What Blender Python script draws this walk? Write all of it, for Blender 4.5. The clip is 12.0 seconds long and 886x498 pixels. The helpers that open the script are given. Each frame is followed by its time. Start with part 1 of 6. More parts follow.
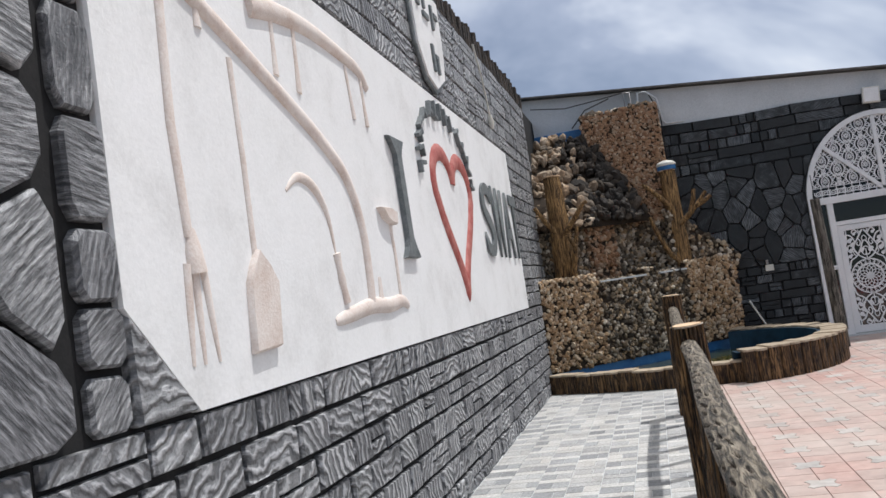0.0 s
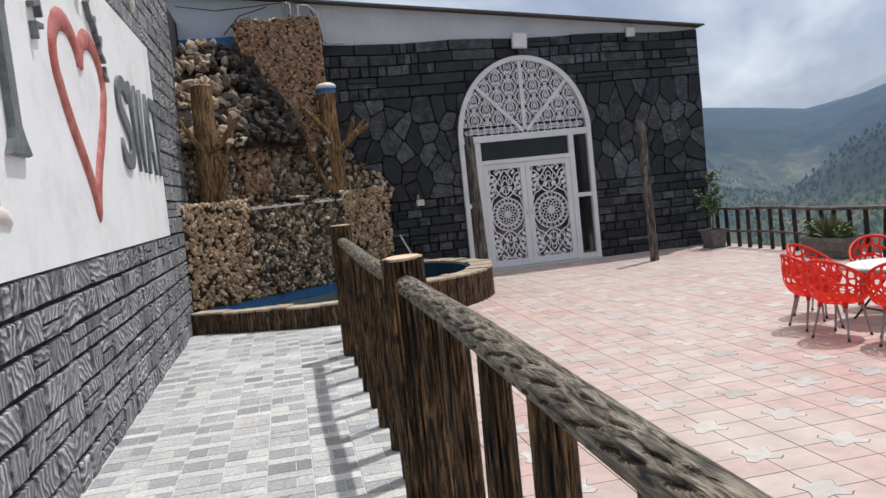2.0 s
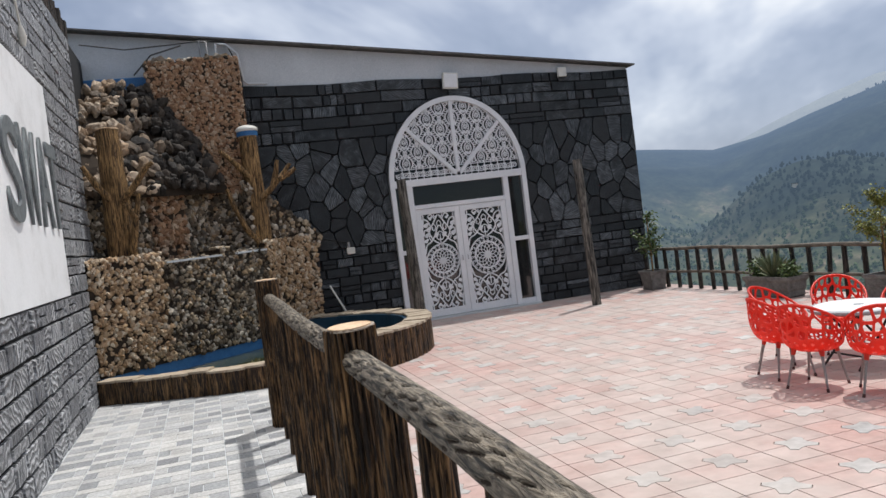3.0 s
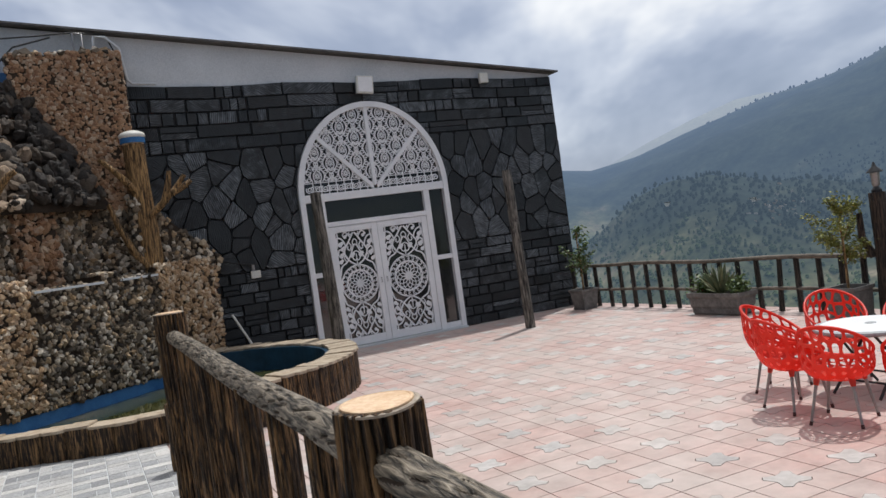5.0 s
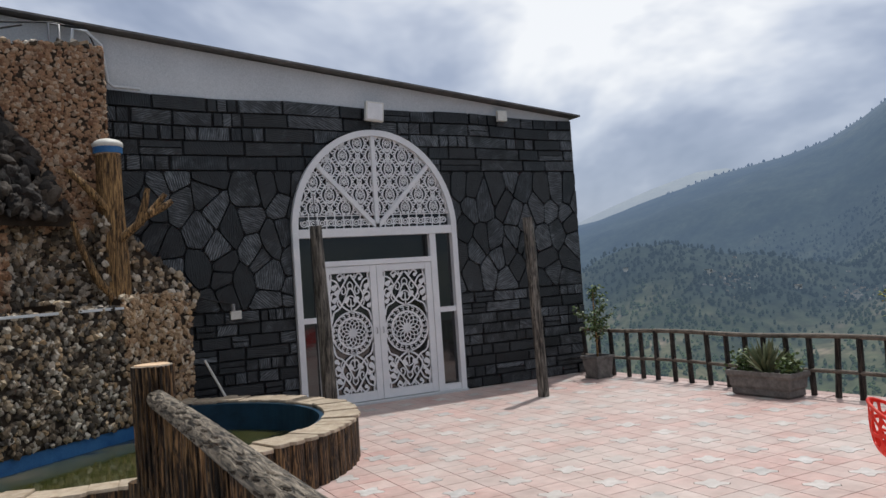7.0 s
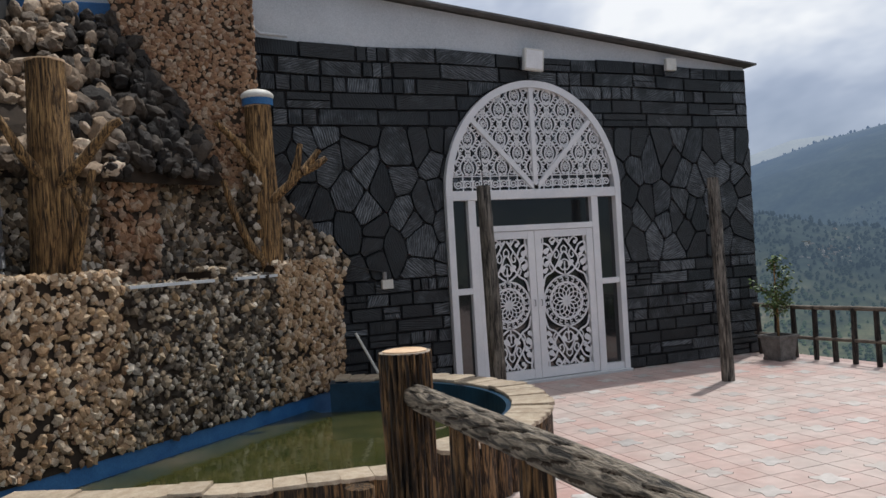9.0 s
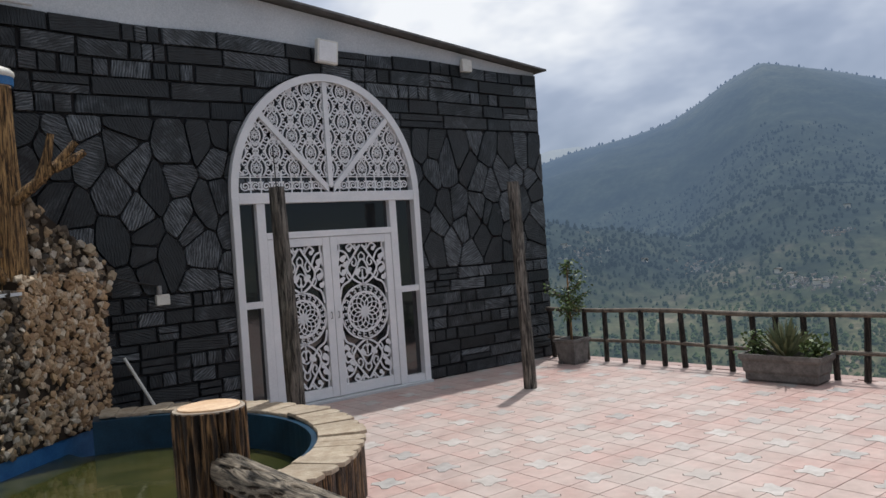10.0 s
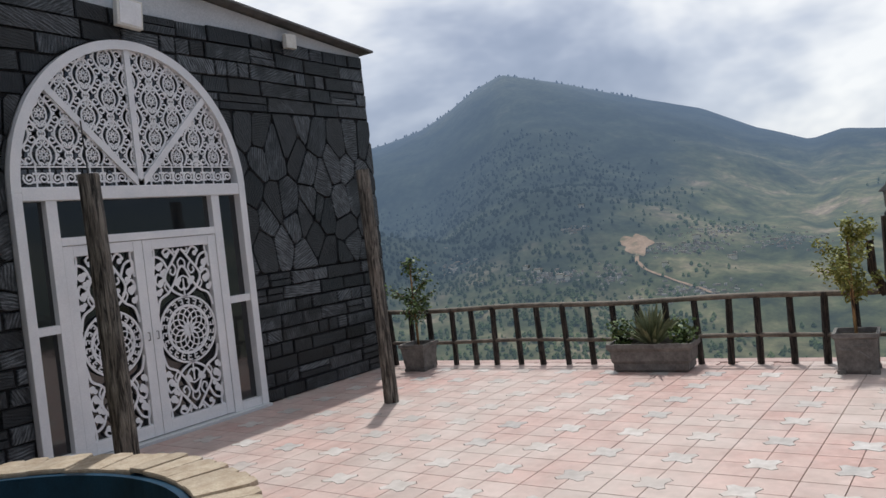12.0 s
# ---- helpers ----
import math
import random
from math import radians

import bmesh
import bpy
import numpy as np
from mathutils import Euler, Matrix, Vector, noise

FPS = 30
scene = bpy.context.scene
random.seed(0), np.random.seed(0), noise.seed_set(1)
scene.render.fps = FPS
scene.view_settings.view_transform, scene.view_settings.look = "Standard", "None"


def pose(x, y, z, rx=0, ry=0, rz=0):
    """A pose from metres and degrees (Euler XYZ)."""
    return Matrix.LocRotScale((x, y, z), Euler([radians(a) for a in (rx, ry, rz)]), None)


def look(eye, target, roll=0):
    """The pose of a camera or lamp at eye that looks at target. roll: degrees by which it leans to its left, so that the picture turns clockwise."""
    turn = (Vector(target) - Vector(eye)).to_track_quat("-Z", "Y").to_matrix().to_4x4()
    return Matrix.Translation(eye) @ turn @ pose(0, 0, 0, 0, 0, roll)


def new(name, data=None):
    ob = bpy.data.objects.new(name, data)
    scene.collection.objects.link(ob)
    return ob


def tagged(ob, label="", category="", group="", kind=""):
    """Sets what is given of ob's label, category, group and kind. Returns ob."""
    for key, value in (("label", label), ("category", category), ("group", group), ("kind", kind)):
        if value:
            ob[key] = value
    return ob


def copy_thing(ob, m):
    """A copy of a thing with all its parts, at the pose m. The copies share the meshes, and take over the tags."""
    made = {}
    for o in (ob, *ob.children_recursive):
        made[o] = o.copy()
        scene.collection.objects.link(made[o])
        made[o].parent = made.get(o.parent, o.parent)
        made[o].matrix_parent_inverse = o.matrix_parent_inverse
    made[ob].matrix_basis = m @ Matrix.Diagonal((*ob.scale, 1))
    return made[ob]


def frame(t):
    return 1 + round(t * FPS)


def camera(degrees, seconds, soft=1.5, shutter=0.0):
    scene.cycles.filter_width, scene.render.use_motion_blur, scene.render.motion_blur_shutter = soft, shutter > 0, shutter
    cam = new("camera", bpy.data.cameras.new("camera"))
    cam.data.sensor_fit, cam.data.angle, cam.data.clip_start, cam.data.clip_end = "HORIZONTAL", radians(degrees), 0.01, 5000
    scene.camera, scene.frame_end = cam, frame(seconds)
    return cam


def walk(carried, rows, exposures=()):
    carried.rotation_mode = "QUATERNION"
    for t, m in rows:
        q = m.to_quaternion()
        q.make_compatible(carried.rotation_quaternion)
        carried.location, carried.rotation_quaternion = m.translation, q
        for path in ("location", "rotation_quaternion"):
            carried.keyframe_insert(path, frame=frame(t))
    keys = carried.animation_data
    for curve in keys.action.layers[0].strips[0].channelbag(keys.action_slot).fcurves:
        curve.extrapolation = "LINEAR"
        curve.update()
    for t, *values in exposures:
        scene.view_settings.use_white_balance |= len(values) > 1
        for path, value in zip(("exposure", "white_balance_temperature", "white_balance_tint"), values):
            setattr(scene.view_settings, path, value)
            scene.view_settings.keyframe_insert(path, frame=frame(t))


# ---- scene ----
cam = camera(58.1, 12.0)
PATH = [
    (0, (0.335, -0.166, 1.802), (-0.162, 1.767, 1.93), -8.5),
    (0.5, (0.066, 0.089, 1.795), (-0.101, 2.08, 1.883), -6.5),
    (1, (-0.066, 0.414, 1.734), (-0.071, 2.413, 1.687), -5.0),
    (1.5, (-0.104, 0.803, 1.755), (-0.003, 2.797, 1.639), -4.9),
    (2, (-0.098, 1.133, 1.757), (0.278, 3.092, 1.603), -5.9),
    (2.5, (-0.087, 1.469, 1.764), (0.501, 3.372, 1.589), -6.2),
    (2.7, (-0.073, 1.66, 1.776), (0.479, 3.578, 1.642), -6.6),
    (4.3, (-0.056, 2.999, 1.854), (0.735, 4.836, 1.903), -10.5),
    (4.5, (-0.067, 3.118, 1.855), (0.745, 4.945, 1.898), -10.3),
    (5, (-0.14, 3.475, 1.806), (0.698, 5.29, 1.757), -7.9),
    (5.5, (-0.135, 3.861, 1.863), (0.764, 5.645, 1.79), -7.5),
    (6, (-0.124, 4.278, 1.845), (0.909, 5.988, 1.758), -6.1),
    (6.5, (-0.115, 4.678, 1.842), (1.074, 6.283, 1.755), -4.6),
    (7, (-0.176, 5.159, 1.848), (0.765, 6.922, 1.916), -3.9),
    (7.2, (-0.285, 5.287, 1.843), (0.452, 7.145, 1.927), -2.9),
    (8.8, (-0.689, 6.55, 1.894), (0.027, 8.417, 1.945), -3.7),
    (9, (-0.666, 6.67, 1.885), (0.084, 8.524, 1.89), -3.4),
    (9.5, (-0.514, 7.109, 1.871), (0.538, 8.809, 1.814), -4.0),
    (10, (-0.48, 7.509, 1.932), (0.75, 9.087, 1.913), -4.0),
    (10.5, (-0.438, 7.943, 1.926), (0.965, 9.368, 1.907), -5.0),
    (11, (-0.482, 8.382, 1.953), (0.998, 9.728, 1.957), -5.7),
    (11.5, (-0.552, 8.779, 1.989), (1.047, 9.98, 1.953), -6.1),
    (12, (-0.362, 9.125, 1.885), (1.275, 10.273, 1.832), -6.2),
]
walk(cam, [(t, look(eye, target, roll)) for t, eye, target, roll in PATH], exposures=((0.0, 0.0), (2.5, 0.0), (4.5, -0.16), (6.0, -0.12), (7.0, -0.18), (12.0, -0.18)))

# ---- world, sun ----
SUN_WAY = Vector((-0.335, -0.195, -1.0)).normalized()
world = bpy.data.worlds.new("world")
scene.world = world
world.use_nodes = True
wt = world.node_tree
wt.nodes.clear()
w_out = wt.nodes.new("ShaderNodeOutputWorld")
w_bg = wt.nodes.new("ShaderNodeBackground")
w_sky = wt.nodes.new("ShaderNodeTexSky")
w_sky.sky_type = "NISHITA"
w_sky.sun_disc = False
w_sky.sun_elevation = math.asin(-SUN_WAY.z)
w_sky.sun_rotation = math.atan2(-SUN_WAY.x, -SUN_WAY.y)
w_dim = wt.nodes.new("ShaderNodeMix")
w_dim.data_type = "RGBA"
w_dim.blend_type = "MULTIPLY"
w_dim.inputs[0].default_value = 1.0
w_dim.inputs[7].default_value = (0.10, 0.10, 0.10, 1)
w_co = wt.nodes.new("ShaderNodeTexCoord")
w_map = wt.nodes.new("ShaderNodeMapping")
w_map.inputs["Scale"].default_value = (1.0, 1.0, 1.7)
w_map.inputs["Location"].default_value = (0.35, 0.2, 0.0)
w_n = wt.nodes.new("ShaderNodeTexNoise")
w_n.inputs["Scale"].default_value = 2.3
w_n.inputs["Detail"].default_value = 5.0
w_n.inputs["Roughness"].default_value = 0.56
w_n.inputs["Distortion"].default_value = 0.25
w_ramp = wt.nodes.new("ShaderNodeValToRGB")
cr = w_ramp.color_ramp
cr.elements[0].position, cr.elements[0].color = 0.36, (0.26, 0.32, 0.45, 1)
cr.elements[1].position, cr.elements[1].color = 0.67, (1.12, 1.13, 1.14, 1)
mid = cr.elements.new(0.48)
mid.color = (0.42, 0.48, 0.62, 1)
mid = cr.elements.new(0.57)
mid.color = (0.68, 0.735, 0.85, 1)
# the cloud is thinner and brighter towards the sun
w_dot = wt.nodes.new("ShaderNodeVectorMath")
w_dot.operation = "DOT_PRODUCT"
w_dot.inputs[1].default_value = -SUN_WAY
w_high = wt.nodes.new("ShaderNodeMapRange")
w_high.inputs["From Min"].default_value = 0.34
w_high.inputs["From Max"].default_value = 0.75
w_high.inputs["To Max"].default_value = 0.255
w_add = wt.nodes.new("ShaderNodeMath")
w_mix = wt.nodes.new("ShaderNodeMix")
w_mix.data_type = "RGBA"
w_mix.inputs[0].default_value = 0.82
wt.links.new(w_co.outputs["Generated"], w_map.inputs["Vector"])
wt.links.new(w_map.outputs[0], w_n.inputs["Vector"])
wt.links.new(w_co.outputs["Generated"], w_dot.inputs[0])
wt.links.new(w_dot.outputs["Value"], w_high.inputs["Value"])
# and thinner over the open valley to the east
w_east = wt.nodes.new("ShaderNodeVectorMath")
w_east.operation = "DOT_PRODUCT"
w_east.inputs[1].default_value = (0.88, 0.47, 0.0)
w_open = wt.nodes.new("ShaderNodeMapRange")
w_open.inputs["From Min"].default_value = 0.72
w_open.inputs["From Max"].default_value = 1.0
w_open.inputs["To Min"].default_value = -0.065
w_open.inputs["To Max"].default_value = 0.02
w_both = wt.nodes.new("ShaderNodeMath")
wt.links.new(w_co.outputs["Generated"], w_east.inputs[0])
wt.links.new(w_east.outputs["Value"], w_open.inputs["Value"])
wt.links.new(w_n.outputs["Fac"], w_both.inputs[0])
wt.links.new(w_open.outputs[0], w_both.inputs[1])
wt.links.new(w_both.outputs[0], w_add.inputs[0])
wt.links.new(w_high.outputs[0], w_add.inputs[1])
wt.links.new(w_add.outputs[0], w_ramp.inputs[0])
wt.links.new(w_sky.outputs[0], w_dim.inputs[6])
wt.links.new(w_dim.outputs[2], w_mix.inputs[6])
wt.links.new(w_ramp.outputs[0], w_mix.inputs[7])
wt.links.new(w_mix.outputs[2], w_bg.inputs[0])
w_bg.inputs[1].default_value = 1.05
wt.links.new(w_bg.outputs[0], w_out.inputs[0])

sun = new("sun", bpy.data.lights.new("sun", "SUN"))
sun.data.energy = 3.2
sun.data.angle = radians(1.2)
sun.data.color = (1.0, 0.985, 0.965)
sun.matrix_world = look((0, 0, 30), Vector((0, 0, 30)) + SUN_WAY)


# ---- materials ----
def nodes_of(name):
    m = bpy.data.materials.new(name)
    m.use_nodes = True
    return m, m.node_tree, m.node_tree.nodes["Principled BSDF"]


def ramp(nt, fac, stops):
    r = nt.nodes.new("ShaderNodeValToRGB")
    e = r.color_ramp.elements
    while len(e) < len(stops):
        e.new(0.5)
    for k, (p, c) in enumerate(stops):
        e[k].position, e[k].color = p, (*c, 1)
    nt.links.new(fac, r.inputs[0])
    return r.outputs[0]


def noise_tex(nt, vec, scale, detail=5, rough=0.6, distort=0.0):
    n = nt.nodes.new("ShaderNodeTexNoise")
    n.inputs["Scale"].default_value = scale
    n.inputs["Detail"].default_value = detail
    n.inputs["Roughness"].default_value = rough
    n.inputs["Distortion"].default_value = distort
    nt.links.new(vec, n.inputs["Vector"])
    return n.outputs["Fac"]


def mixed(nt, kind, fac, a, b):
    m = nt.nodes.new("ShaderNodeMix")
    m.data_type, m.blend_type = "RGBA", kind
    for sock, v in ((m.inputs[0], fac), (m.inputs[6], a), (m.inputs[7], b)):
        if isinstance(v, (int, float)):
            sock.default_value = v
        elif isinstance(v, tuple):
            sock.default_value = (*v, 1)
        else:
            nt.links.new(v, sock)
    return m.outputs[2]


def bumped(nt, bsdf, height, strength, dist):
    b = nt.nodes.new("ShaderNodeBump")
    b.inputs["Strength"].default_value = strength
    b.inputs["Distance"].default_value = dist
    nt.links.new(height, b.inputs["Height"])
    nt.links.new(b.outputs[0], bsdf.inputs["Normal"])
    return b


def position(nt):
    return nt.nodes.new("ShaderNodeNewGeometry").outputs["Position"]


def random_of(nt, source):
    if source == "object":
        return nt.nodes.new("ShaderNodeObjectInfo").outputs["Random"]
    return nt.nodes.new("ShaderNodeNewGeometry").outputs["Random Per Island"]


def stretched(nt, vec, scale, rot=(0, 0, 0)):
    m = nt.nodes.new("ShaderNodeMapping")
    m.inputs["Scale"].default_value = scale
    m.inputs["Rotation"].default_value = rot
    nt.links.new(vec, m.inputs["Vector"])
    return m.outputs[0]


def plain(name, stops, rough=0.7, scale=6.0, fine=70.0, bump=0.25, dist=0.004, metal=0.0, vary=None, spread=0.35, spec=0.35):
    """Two scales of noise in the colour, fine relief; vary: 'object' or 'island' shifts the colour from piece to piece."""
    m, nt, bsdf = nodes_of(name)
    p = position(nt)
    f = noise_tex(nt, p, scale, 6)
    g = noise_tex(nt, p, fine, 4)
    c = ramp(nt, f, stops)
    c = mixed(nt, "OVERLAY", 0.35, c, ramp(nt, g, [(0.3, (0.25, 0.25, 0.25)), (0.7, (0.75, 0.75, 0.75))]))
    if vary:
        v = ramp(nt, random_of(nt, vary), [(0.0, (1 - spread,) * 3), (1.0, (1.0, 1.0, 1.0))])
        c = mixed(nt, "MULTIPLY", 1.0, c, v)
    nt.links.new(c, bsdf.inputs["Base Color"])
    bsdf.inputs["Roughness"].default_value = rough
    bsdf.inputs["Metallic"].default_value = metal
    bsdf.inputs["Specular IOR Level"].default_value = spec
    bumped(nt, bsdf, g, bump, dist)
    return m


def palette(name, cols, rough=0.8, vary="island", fine=60.0, bump=0.4, dist=0.004, spec=0.3, grain=0.5, dust=False):
    """Each piece takes its own colour from the list, with grain on it."""
    m, nt, bsdf = nodes_of(name)
    p = position(nt)
    r = random_of(nt, vary)
    c = ramp(nt, r, [(k / (len(cols) - 1), col) for k, col in enumerate(cols)])
    g = noise_tex(nt, p, fine, 5)
    h = noise_tex(nt, p, 3.0, 4)
    c = mixed(nt, "OVERLAY", grain, c, ramp(nt, g, [(0.3, (0.22, 0.22, 0.22)), (0.7, (0.78, 0.78, 0.78))]))
    if dust:
        sep = nt.nodes.new("ShaderNodeSeparateColor")
        nt.links.new(ramp(nt, noise_tex(nt, p, 0.55, 7, 0.65), [(0.34, (0, 0, 0)), (0.65, (0.77, 0.77, 0.77))]), sep.inputs[0])
        c = mixed(nt, "MIX", sep.outputs[0], c, (0.54, 0.48, 0.44))
    c = mixed(nt, "MULTIPLY", 0.5, c, ramp(nt, h, [(0.3, (0.6, 0.58, 0.55)), (0.65, (1, 1, 1))]))
    nt.links.new(c, bsdf.inputs["Base Color"])
    bsdf.inputs["Roughness"].default_value = rough
    bsdf.inputs["Specular IOR Level"].default_value = spec
    bumped(nt, bsdf, g, bump, dist)
    return m


def carved_stone(name, axis, lo, hi, streak, vary="object", scale=9.0, twist=9.0, depth=0.02, patch=22.0, cover=0.5, spread=0.5, waves=1.0, rough=0.48):
    """Cast stone with chiselled grooves that turn from stone to stone, dry-brushed on the ridges."""
    m, nt, bsdf = nodes_of(name)
    p = position(nt)
    r = random_of(nt, vary)

    def maths(kind, a, b):
        n = nt.nodes.new("ShaderNodeMath")
        n.operation = kind
        for sock, v in zip(n.inputs, (a, b)):
            if isinstance(v, (int, float)):
                sock.default_value = v
            else:
                nt.links.new(v, sock)
        return n.outputs[0]
    turn = nt.nodes.new("ShaderNodeVectorRotate")
    turn.rotation_type = "AXIS_ANGLE"
    turn.inputs["Axis"].default_value = axis
    nt.links.new(p, turn.inputs["Vector"])
    nt.links.new(maths("MULTIPLY", r, 40.0), turn.inputs["Angle"])
    wave = nt.nodes.new("ShaderNodeTexWave")
    wave.bands_direction = "Z"
    wave.inputs["Scale"].default_value = scale
    wave.inputs["Distortion"].default_value = twist
    wave.inputs["Detail"].default_value = 3.0
    wave.inputs["Detail Scale"].default_value = 1.2
    nt.links.new(turn.outputs[0], wave.inputs["Vector"])
    # broken scratches along the grooves
    scratch = noise_tex(nt, stretched(nt, turn.outputs[0], (patch * 0.5, patch * 0.5, patch * 5.0)), 1.0, 4, 0.65)
    big = noise_tex(nt, p, 7.0, 5)
    fine = noise_tex(nt, p, 90.0, 4)
    base = ramp(nt, big, [(0.3, lo), (0.7, hi)])
    # how much of a stone is brushed differs from stone to stone
    share = maths("FRACT", maths("MULTIPLY", r, 17.3), 0.0)
    edge = maths("SUBTRACT", noise_tex(nt, p, patch * 0.4, 4), maths("MULTIPLY", share, cover))
    tool = maths("ADD", maths("MULTIPLY", maths("MULTIPLY", wave.outputs["Fac"], maths("MULTIPLY", scratch, 2.0)), waves), maths("MULTIPLY", scratch, 1.25 * (1 - waves)))
    lines = ramp(nt, tool, [(0.48, (0, 0, 0)), (0.88, (1, 1, 1))])
    mask = ramp(nt, edge, [(0.12, (0, 0, 0)), (0.42, (1, 1, 1))])
    sep = nt.nodes.new("ShaderNodeSeparateColor")
    nt.links.new(mixed(nt, "MULTIPLY", 1.0, lines, mask), sep.inputs[0])
    c = mixed(nt, "MIX", sep.outputs[0], base, streak)
    c = mixed(nt, "MULTIPLY", 1.0, c, ramp(nt, r, [(0.0, (1 - spread, 1 - spread, 1 - spread * 0.96)), (1.0, (1.0, 1.0, 1.0))]))
    nt.links.new(c, bsdf.inputs["Base Color"])
    bsdf.inputs["Roughness"].default_value = rough
    bsdf.inputs["Specular IOR Level"].default_value = 0.45
    add = nt.nodes.new("ShaderNodeMath")
    add.operation = "MULTIPLY_ADD"
    add.inputs[1].default_value = 0.35
    nt.links.new(fine, add.inputs[0])
    nt.links.new(maths("ADD", maths("MULTIPLY", wave.outputs["Fac"], waves), maths("MULTIPLY", scratch, 1.4 * (1 - waves))), add.inputs[2])
    bumped(nt, bsdf, add.outputs[0], 1.0, depth)
    return m


def bark(name, lo, hi, groove_scale=(75, 75, 6), dark=0.5):
    """Long fissures between lit ridges, with darker weathered patches."""
    m, nt, bsdf = nodes_of(name)
    p = position(nt)
    v = stretched(nt, p, groove_scale)
    g = noise_tex(nt, v, 1.0, 5, 0.62, 0.8)
    big = noise_tex(nt, stretched(nt, p, (1.0, 1.0, 0.35)), 9.0, 5)
    c = ramp(nt, g, [(0.38, tuple(x * 0.10 for x in lo)), (0.48, lo), (0.57, hi), (0.70, tuple(min(0.7, x * 1.45) for x in hi))])
    c = mixed(nt, "MULTIPLY", 0.9, c, ramp(nt, big, [(0.38, (1 - dark, 1 - dark * 1.04, 1 - dark * 1.08)), (0.62, (1.0, 1.0, 1.0))]))
    nt.links.new(c, bsdf.inputs["Base Color"])
    bsdf.inputs["Roughness"].default_value = 0.55
    bsdf.inputs["Specular IOR Level"].default_value = 0.35
    bumped(nt, bsdf, g, 1.0, 0.03)
    return m


GREY_LOOK = ((0.11, 0.115, 0.122), (0.29, 0.295, 0.305), (0.66, 0.665, 0.68))
STONE_X = carved_stone("grey_stone_left", (1, 0, 0), *GREY_LOOK, "object", 4.6, 10.0, 0.03, 9.0, 0.25, 0.4, 0.7)
STONE_X_I = carved_stone("grey_stone_left_joined", (1, 0, 0), *GREY_LOOK, "island", 4.6, 10.0, 0.03, 9.0, 0.25, 0.4, 0.7)
WILD_LOOK = ((0.055, 0.058, 0.064), (0.20, 0.205, 0.215), (0.60, 0.605, 0.62))
STONE_W = carved_stone("dark_stone_end", (1, 0, 0), *WILD_LOOK, "object", 9.0, 7.0, 0.018, 13.0, 0.2, 0.4, 0.15)
STONE_W_I = carved_stone("dark_stone_end_joined", (1, 0, 0), *WILD_LOOK, "island", 9.0, 7.0, 0.018, 13.0, 0.2, 0.4, 0.15)
DARK_LOOK = ((0.008, 0.0105, 0.0125), (0.021, 0.027, 0.031), (0.25, 0.275, 0.295))
STONE_Y = carved_stone("dark_stone_front", (0, 1, 0), *DARK_LOOK, "object", 10.0, 5.0, 0.016, 12.0, 0.60, 0.42, 0.18, 0.36)
STONE_Y_I = carved_stone("dark_stone_front_joined", (0, 1, 0), *DARK_LOOK, "island", 10.0, 5.0, 0.016, 12.0, 0.60, 0.42, 0.18, 0.36)
JOINT = plain("black_joint", [(0.3, (0.008, 0.008, 0.009)), (0.7, (0.02, 0.02, 0.021))], rough=0.85)
PLASTER = plain("white_plaster", [(0.25, (0.69, 0.685, 0.68)), (0.5, (0.81, 0.81, 0.81)), (0.75, (0.85, 0.85, 0.855))], rough=0.75, scale=2.2, fine=45, bump=0.22, dist=0.008)
RENDERING = plain("grey_render", [(0.3, (0.50, 0.52, 0.53)), (0.7, (0.59, 0.61, 0.62))], rough=0.9, scale=1.2)
CREAM = plain("cream_relief", [(0.3, (0.64, 0.53, 0.47)), (0.65, (0.78, 0.71, 0.665))], rough=0.75, scale=5, bump=0.35, dist=0.01)
LETTER = plain("grey_letter", [(0.3, (0.10, 0.115, 0.12)), (0.7, (0.20, 0.215, 0.22))], rough=0.6, scale=14)
RED = plain("red_heart_paint", [(0.3, (0.36, 0.07, 0.06)), (0.7, (0.54, 0.22, 0.19))], rough=0.6, scale=9)
WHITE = plain("white_door_paint", [(0.3, (0.70, 0.71, 0.72)), (0.7, (0.80, 0.80, 0.80))], rough=0.4, scale=3, bump=0.05)
PINK_COLS = [(0.47, 0.30, 0.265), (0.53, 0.35, 0.31), (0.49, 0.335, 0.30), (0.54, 0.405, 0.365), (0.44, 0.325, 0.295)]
PINK = palette("pink_tile", PINK_COLS, vary="object", rough=0.6, fine=9, bump=0.08, grain=0.22, dust=True)
PINK_I = palette("pink_tile_joined", PINK_COLS, vary="island", rough=0.6, fine=9, bump=0.08, grain=0.22, dust=True)
STAR_COLS = [(0.42, 0.365, 0.34), (0.35, 0.345, 0.34), (0.52, 0.495, 0.47), (0.47, 0.455, 0.44), (0.40, 0.39, 0.38), (0.56, 0.535, 0.51)]
STAR = palette("star_tile", STAR_COLS, vary="object", rough=0.6, fine=12, bump=0.1, grain=0.3, dust=True)
STAR_I = palette("star_tile_joined", STAR_COLS, vary="island", rough=0.6, fine=12, bump=0.1, grain=0.3, dust=True)
GREY_COLS = [(0.24, 0.245, 0.255), (0.38, 0.39, 0.395), (0.29, 0.295, 0.305), (0.60, 0.585, 0.56), (0.36, 0.365, 0.375), (0.50, 0.50, 0.495), (0.42, 0.425, 0.43)]
GREY = palette("grey_paver", GREY_COLS, vary="object", rough=0.75, fine=35)
GREY_I = palette("grey_paver_joined", GREY_COLS, vary="island", rough=0.75, fine=35)
PALE_COLS = [(0.48, 0.475, 0.465), (0.58, 0.57, 0.55), (0.40, 0.40, 0.40), (0.62, 0.61, 0.59), (0.53, 0.525, 0.51)]
